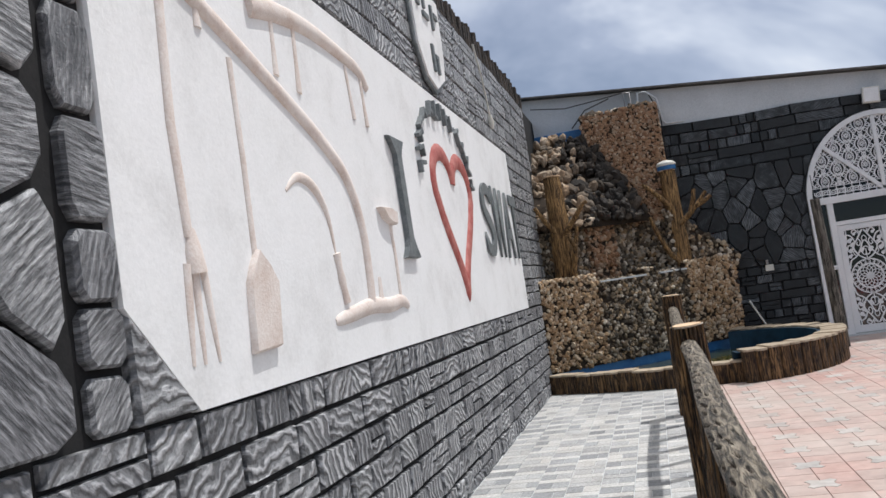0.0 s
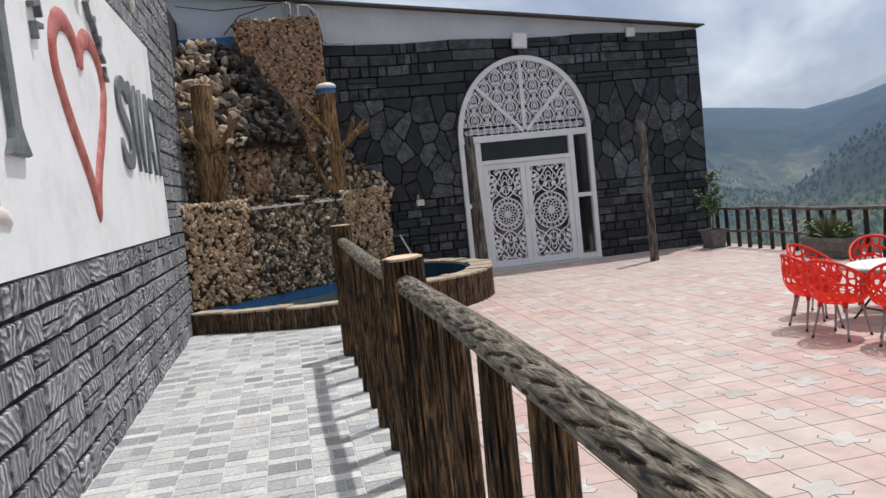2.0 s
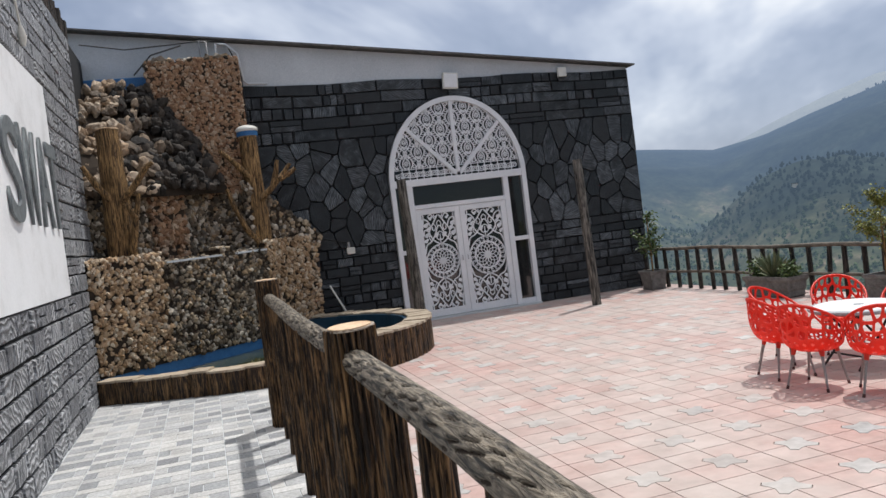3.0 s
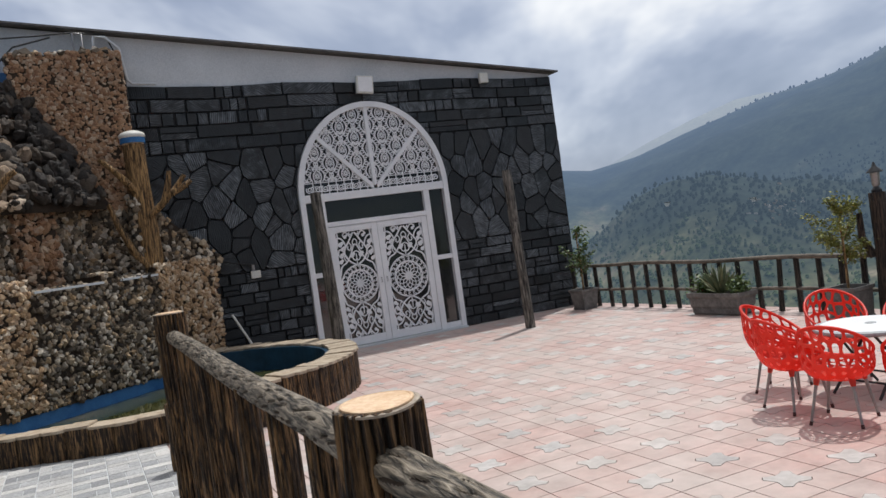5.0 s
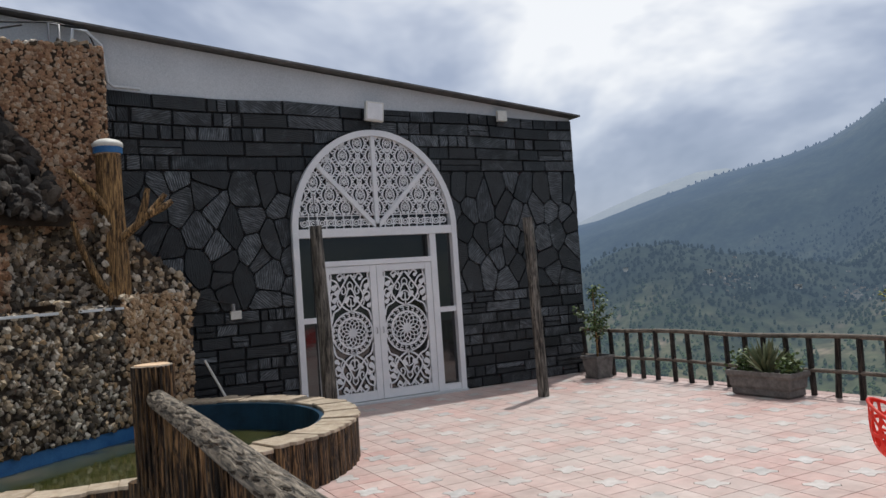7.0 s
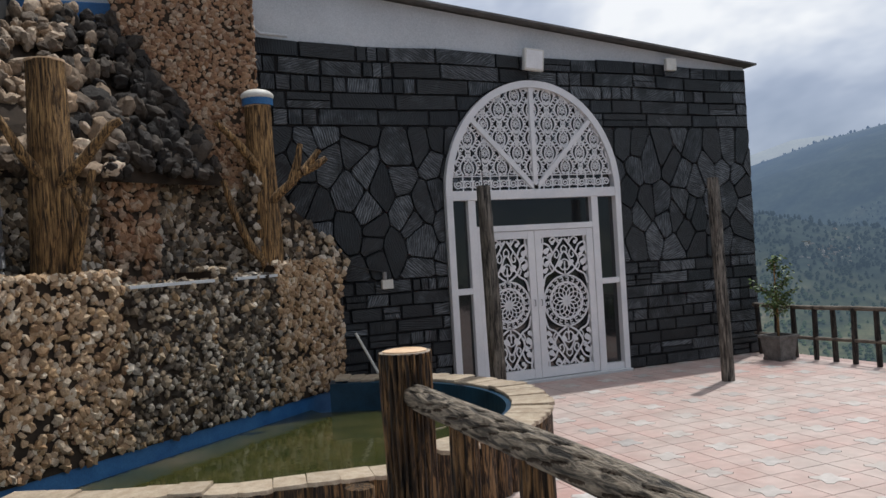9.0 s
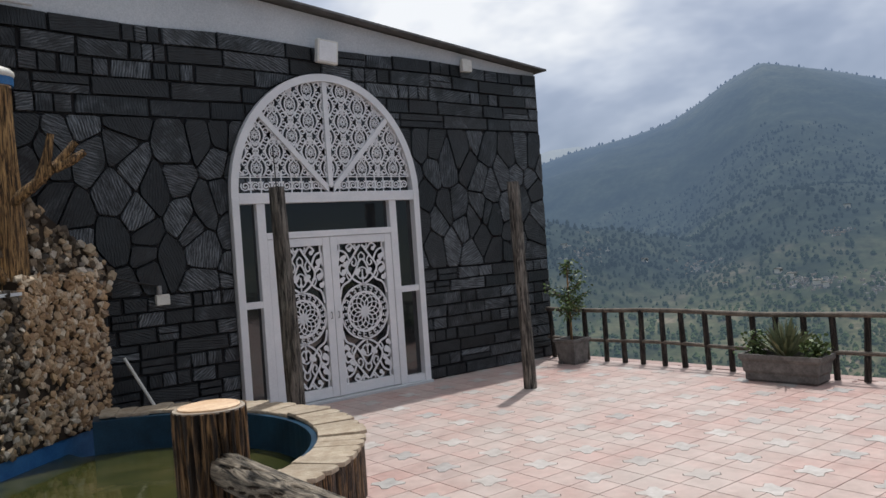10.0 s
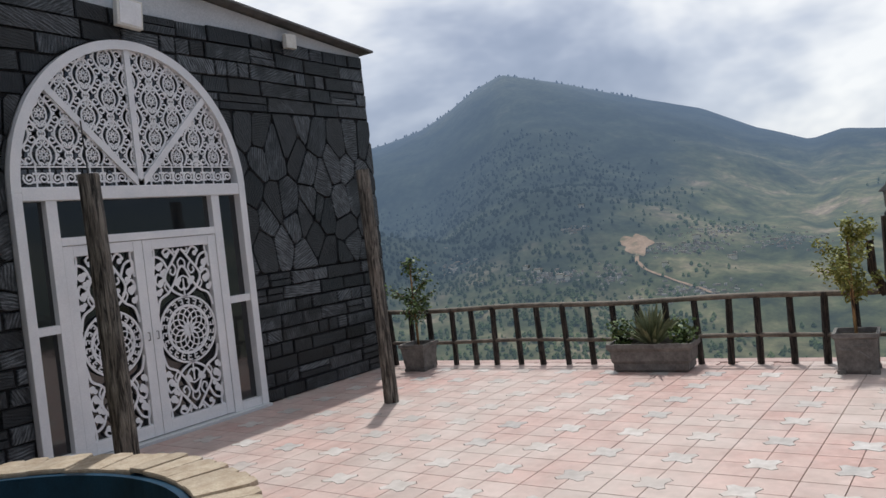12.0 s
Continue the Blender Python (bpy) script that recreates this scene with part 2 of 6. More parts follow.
PALE = palette("pale_paver", PALE_COLS, vary="object", rough=0.75, fine=35)
PALE_I = palette("pale_paver_joined", PALE_COLS, vary="island", rough=0.75, fine=35)
GROUT = plain("grout", [(0.3, (0.35, 0.25, 0.225)), (0.7, (0.45, 0.34, 0.31))], rough=0.95)
BARK = bark("brown_bark", (0.050, 0.029, 0.015), (0.265, 0.155, 0.068), (58, 58, 5.0), 0.72)
BARK_DARK = bark("dark_bark", (0.03, 0.022, 0.017), (0.09, 0.06, 0.04))
TRUNK = bark("ochre_trunk", (0.18, 0.10, 0.04), (0.45, 0.27, 0.11), (62, 62, 4.5), 0.4)
GREYLOG = bark("weathered_log", (0.11, 0.10, 0.085), (0.22, 0.20, 0.17), (40, 40, 4))
RAILWOOD = bark("grey_brown_rail", (0.15, 0.127, 0.098), (0.31, 0.265, 0.205), (60, 8, 60), 0.3)
RIMWOOD = plain("grey_sawn_rim", [(0.3, (0.22, 0.18, 0.14)), (0.7, (0.40, 0.34, 0.27))], rough=0.75, scale=20)
CUT = plain("cut_wood", [(0.3, (0.54, 0.34, 0.19)), (0.7, (0.72, 0.54, 0.37))], rough=0.7, scale=11)
CREAMTOP = plain("cream_kerb_top", [(0.3, (0.34, 0.26, 0.18)), (0.7, (0.52, 0.44, 0.335))], rough=0.7, scale=12, vary="object", spread=0.25)
TAN_COLS = [(0.31, 0.195, 0.11), (0.53, 0.385, 0.245), (0.38, 0.24, 0.13), (0.70, 0.59, 0.45), (0.20, 0.12, 0.07), (0.50, 0.335, 0.185)]
GREY_PEB_COLS = [(0.032, 0.027, 0.023), (0.25, 0.19, 0.13), (0.05, 0.042, 0.034), (0.68, 0.60, 0.49), (0.15, 0.11, 0.07), (0.03, 0.026, 0.022), (0.42, 0.33, 0.225), (0.34, 0.225, 0.12)]
TAN_PEB = palette("tan_pebbles", TAN_COLS, fine=80)
GREY_PEB = palette("grey_pebbles", GREY_PEB_COLS, fine=80)
RUST_PEB = palette("rust_pebbles", [(0.22, 0.12, 0.07), (0.40, 0.25, 0.15), (0.29, 0.16, 0.085), (0.50, 0.39, 0.28), (0.18, 0.09, 0.05), (0.36, 0.21, 0.12)], fine=80)
PEB_OBJ = {"tan_pebbles": palette("tan_pebble", TAN_COLS, vary="object", fine=80), "grey_pebbles": palette("grey_pebble", GREY_PEB_COLS, vary="object", fine=80)}
DARK_ROCK = palette("dark_rocks", [(0.10, 0.08, 0.062), (0.35, 0.26, 0.18), (0.66, 0.53, 0.40), (0.085, 0.068, 0.053), (0.40, 0.28, 0.18), (0.06, 0.05, 0.042)], vary="object", fine=25, bump=0.8, dist=0.02)
BLACK_ROCK = palette("black_rocks", [(0.016, 0.014, 0.013), (0.05, 0.042, 0.036), (0.022, 0.02, 0.018), (0.10, 0.08, 0.062), (0.03, 0.026, 0.023)], vary="object", fine=25, bump=0.8, dist=0.02)
MORTAR = plain("brown_mortar", [(0.3, (0.018, 0.013, 0.009)), (0.7, (0.05, 0.034, 0.022))], rough=0.95)
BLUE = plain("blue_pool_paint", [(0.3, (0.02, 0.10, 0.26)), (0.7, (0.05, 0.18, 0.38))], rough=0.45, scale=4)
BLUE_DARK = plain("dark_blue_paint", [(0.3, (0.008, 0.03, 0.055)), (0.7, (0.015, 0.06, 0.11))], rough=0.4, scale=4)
STEEL = plain("grey_metal_leg", [(0.3, (0.26, 0.25, 0.25)), (0.7, (0.36, 0.35, 0.34))], rough=0.4, metal=0.6)
STEEL_RIM = plain("grey_table_rim", [(0.3, (0.30, 0.31, 0.31)), (0.7, (0.40, 0.41, 0.41))], rough=0.5)
RUBBER = plain("dark_rubber", [(0.3, (0.05, 0.02, 0.02)), (0.7, (0.09, 0.04, 0.035))], rough=0.7)
ROOF = plain("roof_sheet", [(0.3, (0.10, 0.095, 0.09)), (0.7, (0.19, 0.18, 0.17))], rough=0.6, metal=0.3)
LAMP_W = plain("white_lamp_casing", [(0.3, (0.62, 0.60, 0.54)), (0.7, (0.72, 0.70, 0.64))], rough=0.5)
NOTCH = plain("dark_notch", [(0.3, (0.03, 0.02, 0.014)), (0.7, (0.07, 0.05, 0.035))], rough=0.8)
CABLE = plain("black_cable", [(0.3, (0.012, 0.012, 0.013)), (0.7, (0.025, 0.025, 0.026))], rough=0.5)
POTSTONE = plain("grey_planter_stone", [(0.3, (0.095, 0.09, 0.083)), (0.7, (0.215, 0.205, 0.19))], rough=0.85, scale=9, fine=40, bump=0.6)
SOIL = plain("soil", [(0.3, (0.05, 0.035, 0.025)), (0.7, (0.10, 0.075, 0.055))], rough=0.95)
LEAF_DARK = palette("dark_leaves", [(0.05, 0.085, 0.028), (0.10, 0.15, 0.045), (0.075, 0.12, 0.035)], fine=40, rough=0.5)
LEAF_YELLOW = palette("yellow_green_leaves", [(0.17, 0.19, 0.04), (0.28, 0.28, 0.07), (0.12, 0.15, 0.035)], fine=40, rough=0.5)
LEAF_PALE = palette("pale_leaves", [(0.13, 0.16, 0.09), (0.20, 0.22, 0.12), (0.09, 0.12, 0.06)], fine=40, rough=0.5)
FENCEWOOD = bark("dark_fence_wood", (0.03, 0.025, 0.02), (0.075, 0.06, 0.05))
FENCETOP = plain("fence_rail_wood", [(0.3, (0.075, 0.063, 0.05)), (0.7, (0.19, 0.162, 0.13))], rough=0.7, scale=8)


def shell_red():
    m, nt, bsdf = nodes_of("red_plastic")
    p = position(nt)
    c = ramp(nt, noise_tex(nt, p, 6.0, 3), [(0.3, (0.70, 0.05, 0.03)), (0.7, (0.80, 0.085, 0.05))])
    nt.links.new(c, bsdf.inputs["Base Color"])
    bsdf.inputs["Roughness"].default_value = 0.35
    bsdf.inputs["Subsurface Weight"].default_value = 0.0
    trans = nt.nodes.new("ShaderNodeBsdfTranslucent")
    trans.inputs[0].default_value = (0.92, 0.13, 0.09, 1)
    mixn = nt.nodes.new("ShaderNodeMixShader")
    mixn.inputs[0].default_value = 0.5
    out = nt.nodes["Material Output"]
    nt.links.new(bsdf.outputs[0], mixn.inputs[1])
    nt.links.new(trans.outputs[0], mixn.inputs[2])
    nt.links.new(mixn.outputs[0], out.inputs[0])
    return m


RED_PLASTIC = shell_red()


def dark_glass():
    m, nt, bsdf = nodes_of("dark_glass")
    bsdf.inputs["Base Color"].default_value = (0.012, 0.014, 0.016, 1)
    bsdf.inputs["Roughness"].default_value = 0.06
    bsdf.inputs["Specular IOR Level"].default_value = 1.0
    f = noise_tex(nt, position(nt), 3.0, 3)
    bumped(nt, bsdf, f, 0.06, 0.02)
    return m


GLASS = dark_glass()


def pond_water():
    m, nt, bsdf = nodes_of("green_water")
    p = position(nt)
    c = ramp(nt, noise_tex(nt, p, 2.2, 6), [(0.3, (0.026, 0.034, 0.010)), (0.58, (0.055, 0.056, 0.018)), (0.75, (0.10, 0.085, 0.04))])
    nt.links.new(c, bsdf.inputs["Base Color"])
    bsdf.inputs["Roughness"].default_value = 0.05
    bumped(nt, bsdf, noise_tex(nt, p, 7.0, 3), 0.08, 0.02)
    return m


WATER = pond_water()


def hillside(name, haze, crowns=False):
    """Olive fields and rubble low down, dark woods above and pale grass near the tops, cloud shade and sun put into
    their colours.
    """
    m, nt, bsdf = nodes_of(name)
    p = position(nt)
    mid_n = noise_tex(nt, p, 0.018, 7, 0.66)
    fine = noise_tex(nt, p, 0.11, 6, 0.72)
    high = nt.nodes.new("ShaderNodeSeparateXYZ")
    nt.links.new(p, high.inputs[0])
    zone = nt.nodes.new("ShaderNodeMath")
    zone.operation = "MULTIPLY_ADD"
    zone.inputs[1].default_value = 160.0
    nt.links.new(noise_tex(nt, p, 0.0042, 5, 0.6), zone.inputs[0])
    # open fields on the eastern slopes
    east = nt.nodes.new("ShaderNodeVectorMath")
    east.operation = "DOT_PRODUCT"
    east.inputs[1].default_value = (0.42, -0.905, 0.0)
    nt.links.new(p, east.inputs[0])
    fields = nt.nodes.new("ShaderNodeMapRange")
    fields.inputs["From Max"].default_value = 120.0
    fields.inputs["To Max"].default_value = 65.0
    nt.links.new(east.outputs["Value"], fields.inputs["Value"])
    less = nt.nodes.new("ShaderNodeMath")
    less.operation = "SUBTRACT"
    nt.links.new(high.outputs["Z"], less.inputs[0])
    nt.links.new(fields.outputs[0], less.inputs[1])
    nt.links.new(less.outputs[0], zone.inputs[2])
    def step(lo, hi):
        r = nt.nodes.new("ShaderNodeMapRange")
        r.inputs["From Min"].default_value, r.inputs["From Max"].default_value = lo, hi
        nt.links.new(zone.outputs[0], r.inputs["Value"])
        return r.outputs[0]
    if crowns:
        low = ramp(nt, mid_n, [(0.35, (0.055, 0.080, 0.028)), (0.65, (0.125, 0.15, 0.055))])
    else:
        low = ramp(nt, mid_n, [(0.34, (0.022, 0.028, 0.016)), (0.48, (0.058, 0.064, 0.030)), (0.59, (0.105, 0.098, 0.052)), (0.67, (0.19, 0.15, 0.105))])
    wood = ramp(nt, mid_n, [(0.35, (0.009, 0.014, 0.013)), (0.6, (0.021, 0.028, 0.021)), (0.8, (0.045, 0.048, 0.033))])
    grass = ramp(nt, mid_n, [(0.35, (0.030, 0.036, 0.026)), (0.65, (0.058, 0.062, 0.042))])
    c = mixed(nt, "MIX", step(20, 80), low, wood)
    c = mixed(nt, "MIX", step(230, 330), c, grass)
    c = mixed(nt, "OVERLAY", 0.65, c, ramp(nt, fine, [(0.36, (0.2, 0.2, 0.2)), (0.66, (0.8, 0.8, 0.8))]))
    nt.links.new(c, bsdf.inputs["Base Color"])
    bsdf.inputs["Roughness"].default_value = 0.95
    bsdf.inputs["Specular IOR Level"].default_value = 0.05
    if haze:
        # aerial haze put into the emission, stronger with distance
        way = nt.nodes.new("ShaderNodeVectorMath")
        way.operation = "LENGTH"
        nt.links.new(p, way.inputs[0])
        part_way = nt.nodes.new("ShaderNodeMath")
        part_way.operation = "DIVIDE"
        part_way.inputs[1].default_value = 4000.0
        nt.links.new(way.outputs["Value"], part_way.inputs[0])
        haze_glow = ramp(nt, part_way.outputs[0], [(0.04, (0.05, 0.05, 0.05)), (0.16, (0.19, 0.19, 0.19)), (0.36, (0.32, 0.32, 0.32)), (0.55, (0.42, 0.42, 0.42)), (0.88, (0.72, 0.72, 0.72))])
        nt.links.new(haze_glow, bsdf.inputs["Emission Strength"])
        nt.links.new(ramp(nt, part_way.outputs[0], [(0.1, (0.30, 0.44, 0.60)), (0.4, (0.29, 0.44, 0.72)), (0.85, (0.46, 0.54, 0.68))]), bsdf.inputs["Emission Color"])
    return m


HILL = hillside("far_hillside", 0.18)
GROUNDMAT = hillside("near_ground", 0.0)
DIRT = plain("bare_earth", [(0.35, (0.10, 0.09, 0.05)), (0.5, (0.21, 0.145, 0.095)), (0.7, (0.27, 0.195, 0.14))], rough=0.95, scale=0.09, fine=0.5)
RUBBLE = palette("far_rubble", [(0.30, 0.27, 0.23), (0.42, 0.39, 0.35), (0.22, 0.19, 0.15), (0.34, 0.28, 0.22)], fine=0.4, rough=0.95)
# haze over the far earth and rubble, put in as an even blue emission
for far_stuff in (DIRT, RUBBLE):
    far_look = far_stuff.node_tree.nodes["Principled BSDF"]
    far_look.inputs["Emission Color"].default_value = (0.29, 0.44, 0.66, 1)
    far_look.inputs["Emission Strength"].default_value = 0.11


# ---- building helpers ----
def mesh_of(bm, name):
    me = bpy.data.meshes.new(name)
    bm.normal_update()
    bm.to_mesh(me)
    bm.free()
    return me


def shade(me, angle=40):
    for p in me.polygons:
        p.use_smooth = True
    me.set_sharp_from_angle(angle=radians(angle))
    return me


def thing(name, label, category, group="", kind="", at=(0, 0, 0), turn=0.0):
    ob = new(name)
    ob.matrix_world = pose(*at, 0, 0, turn)
    return tagged(ob, label, category, group, kind)


def part(name, bm, material, parent=None, label="", smooth=None):
    me = bm if isinstance(bm, bpy.types.Mesh) else mesh_of(bm, name)
    if smooth:
        shade(me, smooth)
    if material and not me.materials:
        me.materials.append(material)
    ob = new(name, me)
    ob.parent = parent
    return tagged(ob, label)


def solid(name, bm, material, label, category, group="", kind="", smooth=None):
    ob = part(name, bm, material, None, "", smooth)
    return tagged(ob, label, category, group, kind)


def add_box(bm, lo, hi, bevel=0.0, m=None):
    lo, hi = Vector(lo), Vector(hi)
    g = bmesh.ops.create_cube(bm, size=1.0, matrix=Matrix.Translation((lo + hi) / 2) @ Matrix.Diagonal((*(hi - lo), 1)))
    vs = g["verts"]
    if bevel:
        es = list({e for v in vs for e in v.link_edges})
        r = bmesh.ops.bevel(bm, geom=es, offset=bevel, segments=2, affect="EDGES", profile=0.6)
        vs = list({v for f in r["faces"] for v in f.verts} | {v for v in vs if v.is_valid})
    if m:
        bmesh.ops.transform(bm, matrix=m, verts=vs)
    return vs


def box(lo, hi, bevel=0.0):
    bm = bmesh.new()
    add_box(bm, lo, hi, bevel)
    return bm


def add_tube(bm, pts, radius, n=8, caps=True):
    """A round bar along pts; radius is a number or one for each point."""
    pts = [Vector(p) for p in pts]
    rr = radius if isinstance(radius, (list, tuple)) else [radius] * len(pts)
    rings = []
    up = None
    for k, p in enumerate(pts):
        t = (pts[min(k + 1, len(pts) - 1)] - pts[max(k - 1, 0)]).normalized()
        if up is None:
            up = t.orthogonal().normalized()
        up = (up - t * up.dot(t)).normalized()
        side = t.cross(up)
        rings.append([bm.verts.new(p + rr[k] * (math.cos(a) * up + math.sin(a) * side)) for a in (2 * math.pi * i / n for i in range(n))])
    for a, b in zip(rings, rings[1:]):
        for i in range(n):
            bm.faces.new((a[i], a[(i + 1) % n], b[(i + 1) % n], b[i]))
    if caps:
        bm.faces.new(rings[0][::-1])
        bm.faces.new(rings[-1])
    return bm


def tube(pts, radius, n=8):
    return add_tube(bmesh.new(), pts, radius, n)


def add_prism(bm, poly, place, depth, chamfer=0.0):
    """An outline of (a, b) laid by place(a, b, d), d from 0 to depth, its upper edge chamfered."""
    n = len(poly)
    cx, cy = sum(p[0] for p in poly) / n, sum(p[1] for p in poly) / n
    size = max(math.hypot(p[0] - cx, p[1] - cy) for p in poly)
    k = max(0.3, 1 - chamfer / size) if chamfer else 1
    lo = [bm.verts.new(place(a, b, 0)) for a, b in poly]
    md = [bm.verts.new(place(a, b, depth * 0.6)) for a, b in poly] if chamfer else lo
    hi = [bm.verts.new(place(cx + (a - cx) * k, cy + (b - cy) * k, depth)) for a, b in poly]
    for i in range(n):
        j = (i + 1) % n
        if chamfer:
            bm.faces.new((lo[i], lo[j], md[j], md[i]))
        bm.faces.new((md[i], md[j], hi[j], hi[i]))
    bm.faces.new(hi)
    return bm


def clip_poly(poly, nx, ny, c):
    """Keep the part of the polygon where nx*x + ny*y <= c."""
    out = []
    for (x0, y0), (x1, y1) in zip(poly, poly[1:] + poly[:1]):
        a, b = nx * x0 + ny * y0 - c, nx * x1 + ny * y1 - c
        if a <= 0:
            out.append((x0, y0))
        if a * b < 0:
            s = a / (a - b)
            out.append((x0 + s * (x1 - x0), y0 + s * (y1 - y0)))
    return out


def cells(rect, seeds, gap):
    """Voronoi cells of the seeds in rect, each drawn in by half the gap."""
    x0, y0, x1, y1 = rect
    made = []
    for i, (sx, sy) in enumerate(seeds):
        poly = [(x0, y0), (x1, y0), (x1, y1), (x0, y1)]
        for j, (tx, ty) in enumerate(seeds):
            if i != j:
                d = math.hypot(tx - sx, ty - sy)
                if d < 2.0 and poly:
                    nx, ny = (tx - sx) / d, (ty - sy) / d
                    poly = clip_poly(poly, nx, ny, nx * (sx + tx) / 2 + ny * (sy + ty) / 2 - gap / 2)
        if len(poly) > 2:
            made.append(poly)
    return made


def rounded(poly, cut=0.28):
    out = []
    n = len(poly)
    for i in range(n):
        p, q, r = poly[i - 1], poly[i], poly[(i + 1) % n]
        out.append((q[0] + (p[0] - q[0]) * cut, q[1] + (p[1] - q[1]) * cut))
        out.append((q[0] + (r[0] - q[0]) * cut, q[1] + (r[1] - q[1]) * cut))
    return out


def area(poly):
    return abs(sum(a[0] * b[1] - b[0] * a[1] for a, b in zip(poly, poly[1:] + poly[:1]))) / 2


def lay_pieces(name, polys, place, depth, chamfer, parent, mat_part, mat_join, near, limit=290, uneven=(0.75, 1.2)):
    """Pieces inside near become objects under parent, up to the limit; the rest join into one."""
    rest = bmesh.new()
    made = 0
    for poly in polys:
        cx, cy = sum(p[0] for p in poly) / len(poly), sum(p[1] for p in poly) / len(poly)
        dep = depth * random.uniform(*uneven)
        if near(cx, cy) and made < limit:
            part(name, add_prism(bmesh.new(), poly, place, dep, chamfer), mat_part, parent)
            made += 1
        else:
            add_prism(rest, poly, place, dep, chamfer)
    if rest.verts:
        tagged(part(name + "_field", rest, mat_join, parent), kind="stuff")
    else:
        rest.free()


def courses(y0, y1, z0, z1, rows, rng, lo=0.28, hi=0.7, gap=0.022):
    """Coursed stones: rows of uneven lengths, some split in two low ones or in a set of upright ones."""
    out = []
    h = (z1 - z0) / rows
    for r in range(rows):
        y = y0 - rng.uniform(0, 0.2)
        zb, zt = z0 + r * h + gap / 2, z0 + (r + 1) * h - gap / 2
        while y < y1 - 0.02:
            w = rng.uniform(lo, hi)
            a, b = max(y, y0) + gap / 2, min(y + w, y1) - gap / 2
            if b - a > 0.06:
                k = rng.random()
                if k < 0.15 and b - a > 0.32:
                    n = 3
                    for i in range(n):
                        c, d = a + (b - a) * i / n, a + (b - a) * (i + 1) / n - gap * 0.6
                        out.append([(c, zb), (d, zb), (d, zt), (c, zt)])
                elif k < 0.3:
                    zm = (zb + zt) / 2
                    out.append([(a, zb), (b, zb), (b, zm - gap * 0.3), (a, zm - gap * 0.3)])
                    out.append([(a, zm + gap * 0.3), (b, zm + gap * 0.3), (b, zt), (a, zt)])
                else:
                    j = lambda: rng.uniform(-0.008, 0.008)
                    out.append([(a + j(), zb + j()), (b + j(), zb + j()), (b + j(), zt + j()), (a + j(), zt + j())])
            y += w
    return out


def bark_log(h, r, seed, n=36, taper=0.94, ridges=15, depth=0.16, lean=(0, 0), rows=10):
    """A post with deep upright bark ridges, standing on z = 0."""
    rng = random.Random(seed)
    ph = [rng.uniform(0, 6.28) for _ in range(6)]
    bm = bmesh.new()
    rings = []
    for k in range(rows + 1):
        t = k / rows
        ring = []
        for i in range(n):
            a = 2 * math.pi * i / n
            wander = 1.5 * noise.noise(Vector((2.2 * math.cos(a) + seed, 2.2 * math.sin(a), 3.0 * h * t)))
            groove = abs(math.sin(ridges / 2 * a + ph[0] + 0.5 * math.sin(5 * t + ph[1]) + 0.4 * math.sin(3 * a + ph[2]) + wander))
            wob = 0.04 * math.sin(2 * a + ph[3] + 2 * t) + 0.03 * math.sin(7 * t + ph[4]) + 0.03 * math.sin(5 * a + 6 * t + ph[5])
            q = r * (1 - (1 - taper) * t) * (1 + wob - depth * (1 - groove) ** 2)
            ring.append(bm.verts.new((q * math.cos(a) + lean[0] * t, q * math.sin(a) + lean[1] * t, h * t)))
        rings.append(ring)
    for a, b in zip(rings, rings[1:]):
        for i in range(n):
            bm.faces.new((a[i], a[(i + 1) % n], b[(i + 1) % n], b[i]))
    bm.faces.new(rings[-1])
    bm.faces.new(rings[0][::-1])
    return bm


def disc(r, h, seed, n=28, tilt=0.0):
    """A sawn end: a low uneven disc with growth rings."""
    rng = random.Random(seed)
    ph = rng.uniform(0, 6)
    bm = bmesh.new()
    prof = [(1.0, 0.0), (1.0, h), (0.92, h * 1.25), (0.9, h * 1.02), (0.62, h * 1.05), (0.6, h * 0.98), (0.3, h * 1.02), (0.0, h)]
    rings = []
    for f, z in prof[:-1]:
        rings.append([bm.verts.new((f * r * (1 + 0.04 * math.sin(3 * a + ph)) * math.cos(a), f * r * (1 + 0.04 * math.sin(3 * a + ph)) * math.sin(a),
                                    z + tilt * f * math.cos(a + ph))) for a in (2 * math.pi * i / n for i in range(n))])
    for a, b in zip(rings, rings[1:]):
        for i in range(n):
            bm.faces.new((a[i], a[(i + 1) % n], b[(i + 1) % n], b[i]))
    bm.faces.new(rings[-1])
    bm.faces.new(rings[0][::-1])
    return bm


